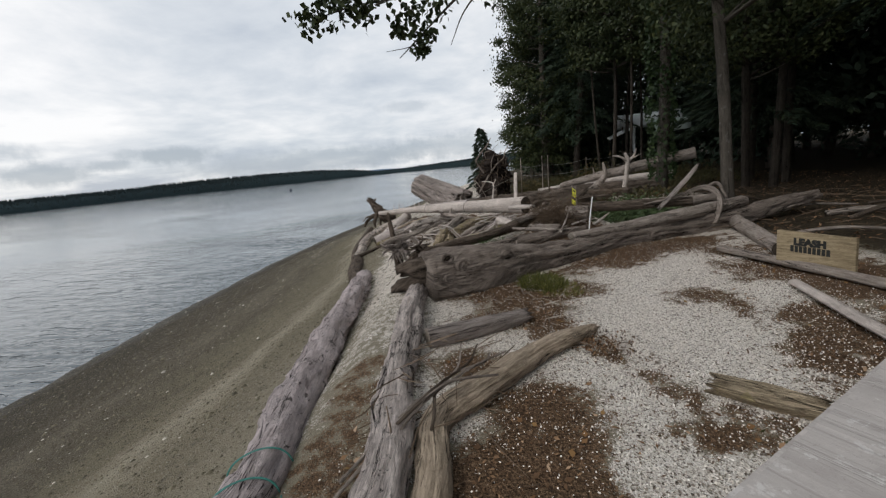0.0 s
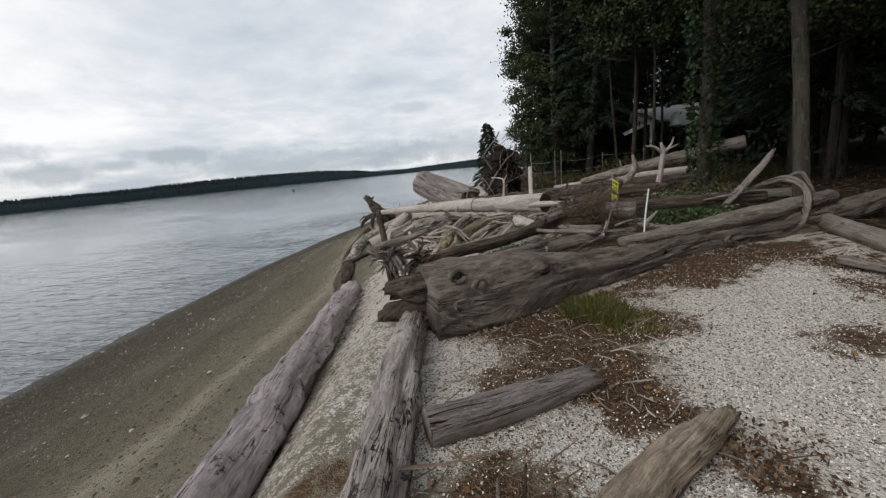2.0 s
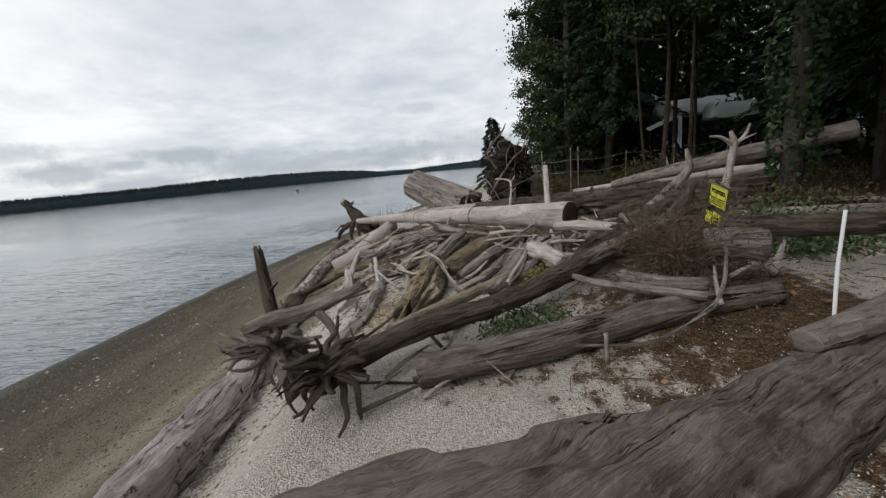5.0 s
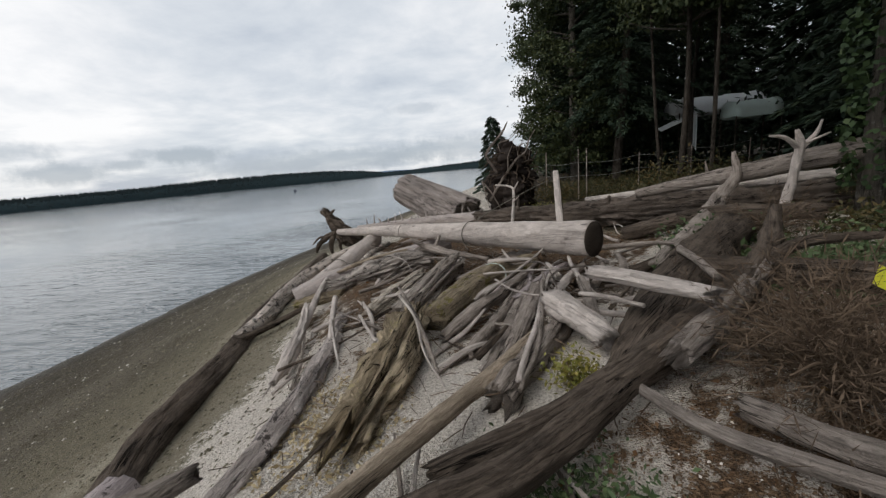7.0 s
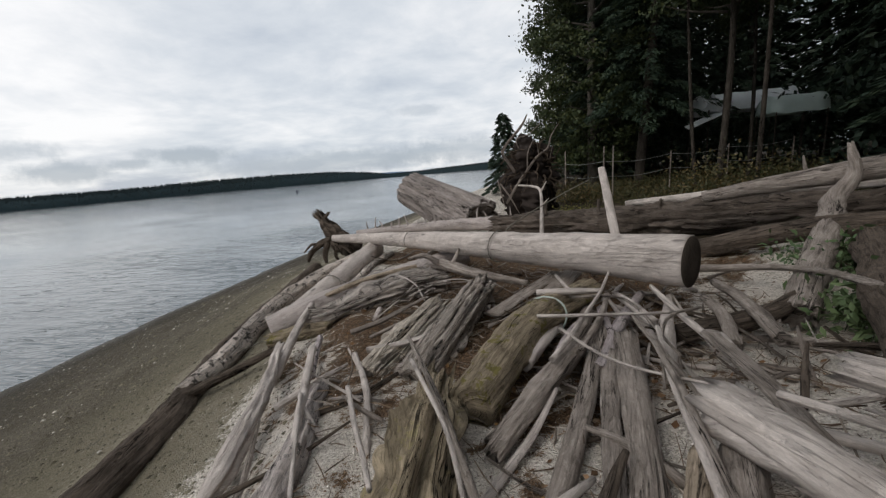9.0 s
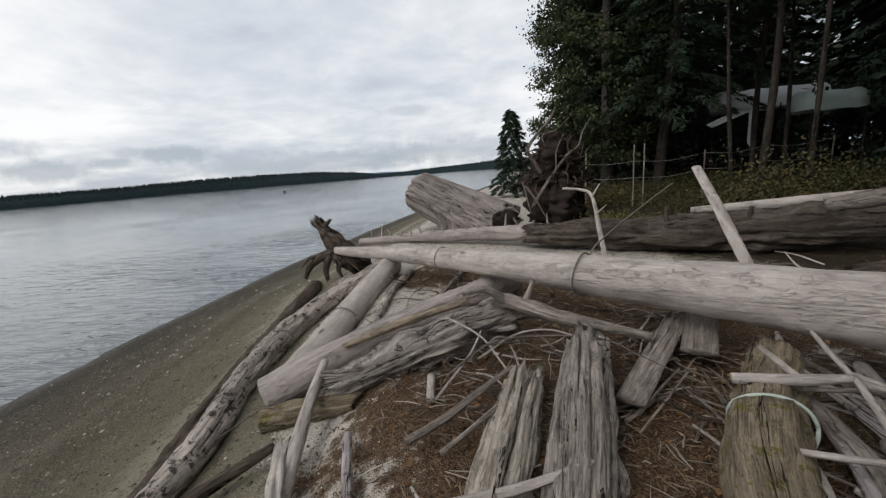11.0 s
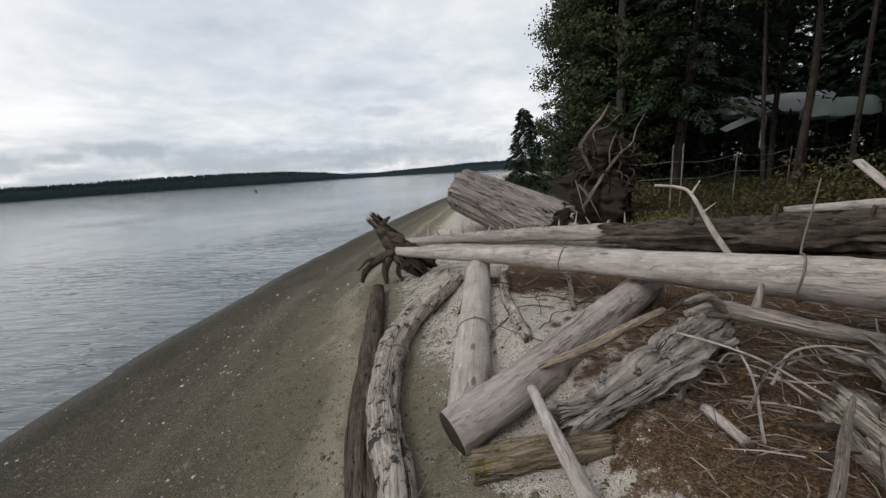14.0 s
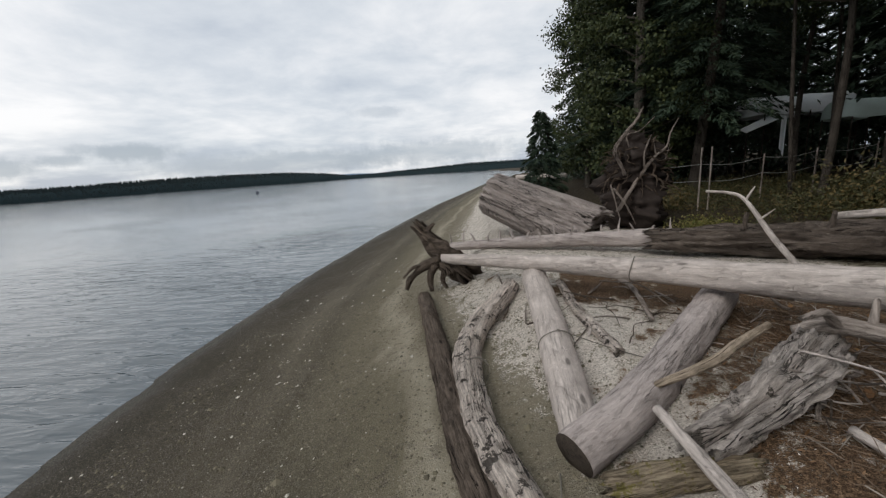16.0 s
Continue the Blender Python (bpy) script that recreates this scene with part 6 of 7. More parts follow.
# undergrowth deep in the forest, added to block light between the trunks, and scrub along its edge
def undergrowth(name, count, box, leaf, material, label, seed, low=0.0, clump=1.0):
    g = np.random.default_rng(seed)
    heads = np.stack([g.uniform(box[0], box[1], count), g.uniform(box[2], box[3], count)], 1)
    keep = [(x, y) for x, y in heads if x > ramp(y, EDGE) + 5.5]
    per = 60
    p = []
    for x, y in keep:
        size = clump * g.uniform(0.5, 1.3)
        q = g.standard_normal((per, 3)) * np.array((0.5, 0.5, 0.35)) * size
        q[:, 2] = np.abs(q[:, 2]) * 1.5 + low * g.random()
        p.append(q + np.array((x, y, lie(x, y))))
    p = np.concatenate(p)
    d = unit(g.standard_normal(p.shape)) * leaf * g.uniform(0.6, 1.4, (len(p), 1))
    return tagged(new(name, quad_mesh(name, p, d, unit(np.cross(d, g.standard_normal(p.shape))) * leaf * 0.5, material)), label, "undergrowth", kind="stuff")


# Two leaf masses added as a dark backing that hides the bright horizon.
undergrowth("forest_undergrowth", 900, (12.8, 40, -6, 60), 0.17, FIR, "dark undergrowth added to block sky between the forest trees", 71, low=3.5, clump=1.6)
undergrowth("forest_undergrowth", 300, (4.5, 14, 32, 60), 0.16, FIR, "dark thicket added behind the forest edge against bright gaps", 73, low=3.0, clump=1.5)
undergrowth("edge_scrub", 380, (4.3, 12, 18.5, 30), 0.04, SCRUB, "yellow-green scrub and weeds along the fence", 72, clump=0.45)


# ---- signs, stakes, ropes ----
def slab(name, corner, across, up, thick, material, parent=None, label="", bevel=0.004):
    """A thin board from its lower corner, with softened edges."""
    a, u = np.array(across, float), np.array(up, float)
    n = np.cross(a, u)
    n = n / np.linalg.norm(n) * thick
    c = np.array(corner, float)
    bm = bmesh.new()
    vs = [bm.verts.new(tuple(c + p)) for p in (0 * a, a, a + u, u, n, a + n, a + u + n, u + n)]
    for f in ((3, 2, 1, 0), (4, 5, 6, 7), (0, 1, 5, 4), (1, 2, 6, 5), (2, 3, 7, 6), (3, 0, 4, 7)):
        bm.faces.new([vs[i] for i in f])
    bmesh.ops.bevel(bm, geom=list(bm.edges), offset=bevel, segments=2, affect="EDGES")
    layer = bm.loops.layers.uv.new("UVMap")
    for f in bm.faces:
        for lp in f.loops:
            q = np.array(lp.vert.co) - c
            lp[layer].uv = (float(q @ u / np.linalg.norm(u)), float(q @ a / np.linalg.norm(a)))
    me = bpy.data.meshes.new(name)
    bm.to_mesh(me)
    bm.free()
    me.materials.append(material)
    if parent is None:
        return new(name, me)
    return part(name, me, parent, label)


def words(text, size, m, parent, material, name="lettering"):
    """Raised flat lettering in the built-in font, turned into a mesh."""
    curve = bpy.data.curves.new(name, "FONT")
    curve.body, curve.size, curve.align_x, curve.align_y, curve.extrude, curve.offset = text, size, "CENTER", "CENTER", 0.0006, 0.004 * size / 0.05
    ob = bpy.data.objects.new("draft", curve)
    scene.collection.objects.link(ob)
    me = bpy.data.meshes.new_from_object(ob.evaluated_get(bpy.context.evaluated_depsgraph_get()))
    bpy.data.objects.remove(ob)
    me.transform(m)
    me.materials.clear()
    me.materials.append(material)
    return part(name, me, parent)


def facing(at, across, up):
    """The pose of writing in the plane of across and up."""
    x, y = Vector(across).normalized(), Vector(up).normalized()
    z = x.cross(y)
    m = Matrix((x, y, z)).transposed().to_4x4()
    m.translation = Vector(at)
    return m


# squared timber beside the shell bank
tagged(slab("timber_beam", (2.2, 2.99, 1.1), (3.5, 2.66, 0.02), (0, 0, 0.39), 0.34, SMOOTH, bevel=0.03), "thick smooth grey squared timber beside the shell bank", "beam")

# wooden sign on the edge of the shell bank
leash_sign = tagged(new("wooden_sign"), "low tan wooden plank sign with dark stencilled letters", "sign")
A, U = np.array((0.36, -0.62, -0.01)), np.array((0.0, 0.03, 0.37))
base = np.array((5.27, 7.22, 1.27))
board = slab("board", base, A, U, 0.05, TAN, leash_sign)
N = np.cross(A, U)
N = N / np.linalg.norm(N)
front = -N if N[0] > 0 else N
flip = A if np.cross(A, U) @ front > 0 else -A
at = base + 0.45 * A + 0.68 * U + (N * 0.053 if front @ N > 0 else -N * 0.004)
words("LEASH", 0.105, facing(at, flip, U), board, INK)
for j in range(9):
    q = base + (0.2 + 0.058 * j) * A + 0.36 * U + (N * 0.051 if front @ N > 0 else -N * 0.004)
    slab("unreadable_mark", q, A * 0.045, U * 0.2, 0.002 if front @ N > 0 else -0.002, INK, board, bevel=0.0005)

# posted notices on a post in the heap
posted = tagged(new("posted_notice"), "two yellow posted notices fixed to a leaning wooden post", "sign")
part("post", tube("post", [(3.40, 9.98, 1.3, 0.022), (3.37, 9.97, 1.75, 0.022), (3.345, 9.94, 2.15, 0.02)], GRAY, seed=4, sides=10), posted)
A, U = np.array((0.039, -0.184, -0.052)), np.array((-0.009, -0.052, 0.178))
base = np.array((3.311, 10.058, 1.973))
notice = slab("notice", base, A, U, 0.004, YELLOW, posted, "yellow plastic notice", bevel=0.001)
N = np.cross(A, U)
N = N / np.linalg.norm(N)
words("POSTED", 0.044, facing(base + 0.5 * A + 0.70 * U + N * 0.0055, A, U), notice, INK)
for j in range(4):
    slab("unreadable_line", base + (0.08 + 0.02 * (j % 2)) * A + (0.38 - 0.1 * j) * U + N * 0.0045, A * (0.84 - 0.05 * j), U * 0.045, 0.001, INK, notice, bevel=0.0002)
slab("top_rail", base + 1.02 * U - 0.1 * A, A * 1.25, U * 0.14, 0.02, GRAY, posted)
slab("lower_notice", base - 0.98 * U - 0.10 * A, A * 0.40, U * 0.60, 0.004, YELLOW, posted, "torn second yellow notice", bevel=0.001)
slab("lower_notice", base - 0.86 * U + 0.36 * A, A * 0.45, U * 0.55, 0.004, YELLOW, posted, "torn yellow notice", bevel=0.001)
for j in range(2):
    slab("unreadable_line", base + (-0.62 - 0.14 * j) * U + (0.45) * A + N * 0.005, A * 0.3, U * 0.08, 0.001, INK, notice, bevel=0.0002)

log("white_stake", [(3.32, 8.62, 1.3, 0.010), (3.37, 8.72, 1.7, 0.010), (3.43, 8.8, 2.05, 0.009)], WHITE, "thin white painted stake standing behind the log", "stake", sides=10, rough=0.02)


def ring(name, centre, way, radius, thick, material, label, turns=1, tail=None):
    """A cord tied round a log."""
    way, side, up = frame_of(np.array(way, float))
    pts = [(*(np.array(centre) + (side * math.cos(a) + up * math.sin(a)) * radius * (1 + 0.03 * math.sin(3 * a)) + way * 0.02 * math.sin(2 * a)), thick) for a in np.linspace(0.3, 2 * math.pi * turns + 0.2, 22 * turns)]
    if tail:
        pts += [(*q, thick) for q in tail]
    return tagged(new(name, tube(name, pts, material, sides=6, step=0.03, rough=0.1)), label, "rope")


ring("teal_rope", (0.47, 3.83, 1.03), (-0.36, 0.94, -0.1), 0.19, 0.006, TEAL, "teal rope tied round the silvery log")
ring("teal_rope", (0.55, 3.58, 1.06), (-0.36, 0.94, -0.1), 0.185, 0.006, TEAL, "second teal rope loop on the silvery log")
ring("cord", (0.75, 14.47, 1.44), (-0.77, 0.64, -0.03), 0.21, 0.009, CORD, "grey cord tied round the pole and pulled back", tail=[(0.9, 14.7, 1.66), (1.6, 15.5, 1.95), (2.2, 16.2, 2.15)])
ring("cord", (-0.9, 15.9, 1.33), (-0.77, 0.64, -0.03), 0.152, 0.007, CORD, "thin cord tied round the pole")
ring("cord", (-2.05, 14.9, 0.8), (0, 1, 0.1), 0.185, 0.006, CORD, "dark cord round the pale post")
ring("cord", (-2.93, 14.9, 0.52), (0, 1, 0.05), 0.168, 0.007, CORD, "cord round the curved log")
ring("pale_rope", (1.25, 12.56, 1.2), (0.5, 0.83, 0.0), 0.166, 0.009, plain("pale green rope", (0.42, 0.47, 0.42)), "pale green rope tied round the mossy post", turns=2)
log("cord", [(-1.0, 14.05, 0.95, 0.005), (-1.5, 14.6, 0.88, 0.005), (-2.05, 14.9, 0.99, 0.005)], CORD, "dark cord lying between the logs", "rope", sides=6)
log("cord", [(-2.3, 13.5, 0.5, 0.006), (-2.36, 13.2, 0.52, 0.006), (-2.5, 12.9, 0.48, 0.006)], CORD, "dark cord hanging from the round log", "rope", sides=6)

# ---- upturned root wad of a fallen tree ----
EARTHY = wood("earthy dark roots", (0.15, 0.115, 0.09), (0.04, 0.032, 0.025), 0.8)
def root_mass(name, centre, size, count, label, seed):
    """An upturned root plate: a lump of earth bristling with short kinked roots."""
    rnd = random.Random(seed)
    c = np.array(centre, float)
    lump = tube("earth", [(c[0] - 0.1, c[1], c[2] - 1.35 * size[2], 0.8 * size[0]), (c[0], c[1], c[2] - 0.4 * size[2], size[0]), (c[0] - 0.05, c[1], c[2] + 0.4 * size[2], 0.72 * size[0]), (c[0] - 0.25, c[1], c[2] + size[2], 0.2 * size[0])], EARTH, seed=seed, rough=0.5, groove=0.5, sides=40, ends=("cut", "point"))
    ob = tagged(new(name, lump), label, "root")
    for j in range(count):
        a, e = rnd.uniform(0, 2 * math.pi), rnd.uniform(-1.2, 1.2)
        way = np.array((math.cos(a) * math.cos(e), math.sin(a) * math.cos(e), math.sin(e)))
        p, pts, r = c + way * np.array(size) * 0.72, [], rnd.uniform(0.014, 0.045)
        for k in range(4):
            pts.append((*p, r * (1 - 0.24 * k)))
            way = way + np.array((rnd.uniform(-0.7, 0.7), rnd.uniform(-0.7, 0.7), rnd.uniform(-0.9, 0.4)))
            way /= np.linalg.norm(way)
            p = p + way * rnd.uniform(0.10, 0.24)
            p[2] = max(p[2], height(p[0], p[1]) + 0.02)
        part("root", tube("root", pts, EARTHY, seed=seed + j, sides=6, step=0.06, rough=0.2, ends=("cut", "broken")), ob)
    return ob


EARTH = plain("dark earth", (0.030, 0.022, 0.018), 0.95, 0.5, 9.0)
wad = root_mass("root_wad", (1.45, 21.9, 2.2), (0.82, 0.7, 1.15), 210, "upturned root wad with dark earth and bare roots", 77)
for j, q in enumerate(([(0.69, 21.09, 1.4, 0.11), (1.12, 21.2, 2.1, 0.11), (1.6, 21.32, 2.66, 0.09), (1.94, 21.42, 2.95, 0.07), (2.06, 21.5, 3.3, 0.05), (2.28, 21.6, 3.62, 0.025)], [(0.95, 21.4, 2.3, 0.12), (0.66, 21.2, 2.8, 0.105), (0.68, 21.23, 3.05, 0.11), (0.95, 21.32, 3.36, 0.10), (1.2, 21.41, 3.62, 0.09), (1.38, 21.49, 3.95, 0.03)], [(1.32, 21.17, 2.35, 0.06), (1.36, 21.27, 2.84, 0.05), (1.55, 21.36, 3.25, 0.02)], [(1.7, 21.4, 2.7, 0.04), (1.64, 21.45, 3.14, 0.02)], [(0.52, 20.95, 2.0, 0.06), (0.79, 20.86, 1.6, 0.05), (1.05, 20.85, 1.1, 0.03)], [(0.46, 20.95, 2.1, 0.05), (0.65, 20.82, 1.3, 0.03)], [(1.15, 21.58, 2.9, 0.06), (1.05, 21.62, 3.27, 0.05), (1.4, 21.7, 3.4, 0.035), (1.79, 21.79, 3.72, 0.012)], [(2.0, 21.6, 2.6, 0.03), (2.1, 21.6, 3.0, 0.012)])):
    part("bare_root", tube("bare_root", [(*p[:3], 0.42 * p[3]) for p in q], OLD, seed=90 + j, sides=12, step=0.03, rough=0.3, groove=0.25, wobble=0.9, ends=("cut", "broken")), wad, "bleached bare root arm")

# ---- wire fence at the forest edge ----
fence = tagged(new("wire_fence"), "sagging wire fence with thin pale posts by the forest", "fence")
posts = [(3.95, 23.6), (4.25, 23.62), (6.4, 24.6), (8.6, 25.4), (11.0, 26.0), (2.9, 25.5)]
for x, y in posts:
    part("fence_post", tube("fence_post", [(x, y, lie(x, y) - 0.2, 0.025), (x + 0.02, y, lie(x, y) + (1.9 if x < 5 else 1.5), 0.022)], GRAY if x < 5 else OLD, seed=int(x * 9), sides=8), fence)
line = [posts[i] for i in (5, 0, 2, 3, 4)]
for h in (0.9, 1.4):
    for (x0, y0), (x1, y1) in zip(line, line[1:]):
        part("wire", tube("wire", [(x0, y0, lie(x0, y0) + h, 0.008), ((x0 + x1) / 2, (y0 + y1) / 2, lie(x0, y0) + h - 0.06, 0.008), (x1, y1, lie(x1, y1) + h, 0.008)], STEEL, sides=5, step=0.4), fence)

# ---- white shelter among the trees ----
shelter = tagged(new("canvas_shelter"), "white canvas shelter on thin legs among the trees", "tent")


def arched_roof(x0, x1, y0, y1, low, high, bays):
    verts, faces = [], []
    k = 10
    for i in range(bays + 1):
        x = x0 + (x1 - x0) * i / bays
        for t in (0.0, 0.035):
            for j in range(k + 1):
                a = math.pi * j / k
                sag = 0.06 * math.sin(math.pi * i / bays * 3) ** 2
                verts.append((x, y0 + (y1 - y0) * (0.5 - 0.5 * math.cos(a)), low + (high - low) * math.sin(a) ** 0.8 - t - sag))
    w = 2 * (k + 1)
    for i in range(bays):
        for t in range(2):
            for j in range(k):
                a = i * w + t * (k + 1) + j
                faces.append((a, a + 1, a + w + 1, a + w) if t else (a, a + w, a + w + 1, a + 1))
    faces += [tuple(range(k + 1)), tuple(reversed(range(bays * w, bays * w + k + 1)))]
    return mesh_of("roof", verts, faces, CANVAS)


part("roof", arched_roof(9.7, 13.4, 29.6, 31.8, 4.25, 5.08, 8), shelter)
part("gable", mesh_of("gable", [(9.35, 29.2, 4.28), (10.25, 29.5, 4.2), (9.75, 29.4, 5.0), (9.35, 29.25, 4.28), (10.25, 29.55, 4.2), (9.75, 29.45, 5.0)], [(0, 1, 2), (5, 4, 3), (0, 3, 4, 1), (1, 4, 5, 2), (2, 5, 3, 0)], CANVAS, smooth=False), shelter)
part("awning", mesh_of("awning", [(8.75, 29.2, 3.5), (10.2, 29.3, 4.05), (10.2, 29.9, 4.25), (8.75, 29.7, 3.66), (8.75, 29.2, 3.47), (10.2, 29.3, 4.02), (10.2, 29.9, 4.22), (8.75, 29.7, 3.63)], [(0, 1, 2, 3), (7, 6, 5, 4), (0, 4, 5, 1), (1, 5, 6, 2), (2, 6, 7, 3), (3, 7, 4, 0)], CANVAS, smooth=False), shelter)
# Legs take the shade-toned bark so they sink into the forest.
for x, y in ((9.7, 29.6), (11.5, 29.6), (13.4, 29.6), (9.7, 31.8), (13.4, 31.8), (8.8, 29.25)):
    part("leg", tube("leg", [(x, y, lie(x, y) - 0.1, 0.025), (x, y, 4.28 if x > 9 else 3.5, 0.025)], SHADY, sides=8), shelter)
part("curtain", mesh_of("curtain", [(10.2 + 0.04 * j, 29.35 + 0.03 * math.sin(j * 2.0), z) for j in range(6) for z in (2.8 - 0.08 * j, 4.1)], [(2 * j, 2 * j + 2, 2 * j + 3, 2 * j + 1) for j in range(5)], CANVAS), shelter)
tarp = tagged(new("green_tarp"), "pale grey-green tarp stretched low beside the canvas shelter", "tarp")
part("sheet", arched_roof(10.9, 12.7, 27.0, 28.3, 3.72, 4.4, 5), tarp).data.materials[0] = plain("grey-green tarp", (0.50, 0.58, 0.53), 0.6, 0.12, 3.0)
for x, y in ((10.95, 27.02), (12.65, 27.02), (10.95, 28.28), (12.65, 28.28)):
    part("leg", tube("leg", [(x, y, lie(x, y) - 0.1, 0.025), (x, y, 3.72, 0.025)], SHADY, sides=8), tarp)

# ---- small white bucket-like hanging thing by the trees and the mooring buoy ----
buoy = tagged(new("mooring_buoy", tube("float", [(-100, 172, WATER - 0.3, 0.55), (-100, 172, WATER + 0.5, 0.7), (-100, 172, WATER + 1.0, 0.45)], plain("weathered buoy paint", (0.07, 0.08, 0.11)), sides=16, step=0.3, rough=0.0, groove=0.0)), "small dark mooring buoy out on the water", "buoy")
part("mast", tube("mast", [(-100, 172, WATER + 0.9, 0.12), (-100, 172, WATER + 2.2, 0.06)], plain("mast paint", (0.3, 0.3, 0.3)), sides=8), buoy)

# ---- plants and dead brush ----
def tuft(name, x, y, count, spread, tall, material, label, seed, category="grass"):
    """A tuft of thin curved blades, all from one root."""
    g = np.random.default_rng(seed)
    a, r = g.uniform(0, 2 * math.pi, count), spread * np.sqrt(g.random(count))
    foot = np.stack([x + r * np.cos(a), y + r * np.sin(a), np.zeros(count)], 1)
    foot[:, 2] = [height(p[0], p[1]) - 0.01 for p in foot]
    lean = np.stack([np.cos(a) * g.random(count), np.sin(a) * g.random(count), 1.2 + 0 * a], 1)
    up = unit(lean + 0.4 * g.standard_normal((count, 3))) * (tall * g.uniform(0.4, 1.0, count))[:, None] * 0.5
    return tagged(new(name, quad_mesh(name, foot + up, up, unit(np.cross(up, g.standard_normal((count, 3)))) * 0.0035, material)), label, category)


tuft("grass_tuft", 2.42, 7.02, 1700, 0.30, 0.16, GRASS, "yellow-green grass tuft beside the great log", 1)
tuft("grass_tuft", 2.6, 6.8, 800, 0.28, 0.10, GRASS, "low yellowish grass beside the great log", 2)


def leafy(name, x, y, count, spread, tall, leaf, material, label, seed):
    g = np.random.default_rng(seed)
    p = g.standard_normal((count, 3)) * np.array((spread, spread, tall * 0.45)) * 0.6
    p[:, 2] = np.abs(p[:, 2])
    p += np.array((x, y, height(x, y) + 0.02))
    d = unit(g.standard_normal((count, 3)) + np.array((0, 0, 0.3))) * leaf * g.uniform(0.5, 1.2, (count, 1))
    ob = tagged(new(name), label, "plant")
    tagged(part("leaves", quad_mesh("leaves", p, d, unit(np.cross(d, g.standard_normal((count, 3)))) * leaf * 0.4, material), ob), kind="stuff")
    for j in range(7):
        q = p[j * 7]
        part("stem", tube("stem", [(x + 0.2 * (q[0] - x), y + 0.2 * (q[1] - y), height(x, y) - 0.02, 0.005), (*((q + np.array((x, y, height(x, y)))) / 2), 0.004), (*q, 0.002)], BRUSH, sides=5), ob)
    return ob


leafy("green_herb", 1.72, 9.12, 2200, 0.30, 0.28, 0.022, HERB, "low green herb growing between the logs", 3)
leafy("yellow_herb", 1.86, 10.05, 520, 0.13, 0.3, 0.022, GOLD, "yellowing herb growing in the sand", 4)
leafy("green_herb", 5.1, 12.2, 2600, 0.7, 0.6, 0.045, HERB, "green leafy herbs on the bank", 5)
leafy("green_herb", 3.75, 12.35, 2600, 0.42, 0.55, 0.05, HERB, "dark green leafy weeds growing between the bank logs", 15)
leafy("green_herb", 4.75, 11.75, 3400, 0.6, 0.6, 0.05, HERB, "dense green weeds on the bank behind the notice", 16)
leafy("green_herb", 4.3, 13.6, 1400, 0.5, 0.5, 0.04, HERB, "green weeds among the bank logs", 6)
leafy("green_herb", 6.0, 13.4, 1800, 0.7, 0.5, 0.045, SCRUB, "mixed weeds below the ivy tree", 7)
leafy("small_weed", 3.55, 4.0, 260, 0.14, 0.1, 0.02, SCRUB, "small brown and green weed among shells", 8)
leafy("small_weed", 2.72, 5.25, 420, 0.2, 0.1, 0.02, NEEDLES, "dry brown weed among the shells", 9)
leafy("edge_shrub", 6.1, 20.7, 2600, 0.8, 1.9, 0.06, SCRUB, "orange-green shrub at the forest edge", 10)
leafy("edge_shrub", 8.6, 22.3, 2600, 0.9, 1.6, 0.06, SCRUB, "yellowing shrub in front of the fence", 12)
leafy("edge_shrub", 3.3, 24.5, 1800, 0.8, 1.2, 0.06, SCRUB, "olive shrub behind the root wad", 13)
leafy("edge_shrub", 2.6, 20.6, 1500, 0.6, 0.5, 0.04, GRASS, "yellow-green grass clump behind the rotten log", 14)


def dead_brush(x, y, z, reach, count, seed, label):
    """A dry, leafless bush: a few stems and many thin arching twigs, each with side twigs."""
    g = np.random.default_rng(seed)
    ob = tagged(new("dead_brush", tube("stem", [(x, y, z - 0.12, 0.02), (x + 0.1 * reach, y, z + 0.2 * reach, 0.014), (x + 0.3 * reach, y - 0.1 * reach, z + 0.45 * reach, 0.006)], BRUSH, seed=seed, sides=7)), label, "brush")
    for j in range(9):
        a = j * 0.7 + 0.3
        part("stem", tube("stem", [(x, y, z - 0.05, 0.012), (x + 0.3 * reach * math.cos(a), y + 0.3 * reach * math.sin(a), z + 0.25 * reach, 0.009), (x + 0.7 * reach * math.cos(a), y + 0.7 * reach * math.sin(a), z + 0.32 * reach, 0.003)], BRUSH, seed=seed + j, sides=6, wobble=2.0), ob)
    for half in range(3):
        cs, ds, ws = [], [], []
        for i in range(count // 3):
            a, e = g.uniform(0, 2 * math.pi), g.uniform(0.0, 1.2)
            way = np.array((math.cos(a) * math.cos(e), math.sin(a) * math.cos(e), math.sin(e)))
            p = np.array((x, y, z)) + way * reach * 0.25 * g.random()
            step = reach * g.uniform(0.07, 0.15)
            for k in range(7):
                way = unit(way + 0.3 * g.standard_normal(3) + np.array((0, 0, -0.12)))
                q = p + way * step
                cs.append((p + q) / 2), ds.append((q - p) * 0.56), ws.append(unit(np.cross(way, g.standard_normal(3))) * 0.0038)
                for s in range(4):
                    t = unit(way + 0.8 * g.standard_normal(3)) * step * g.uniform(0.2, 0.6)
                    cs.append(q + t), ds.append(t), ws.append(unit(np.cross(t, g.standard_normal(3))) * 0.0022)
                p = q
        part("twig_spray", quad_mesh("twig_spray", np.array(cs), np.array(ds), np.array(ws), BRUSH), ob)
    return ob


dead_brush(2.95, 9.75, 1.45, 0.72, 420, 21, "dry brown leafless brush caught in the heap")
dead_brush(3.35, 10.4, 1.4, 0.6, 200, 22, "smaller dry brush behind the posted notice")
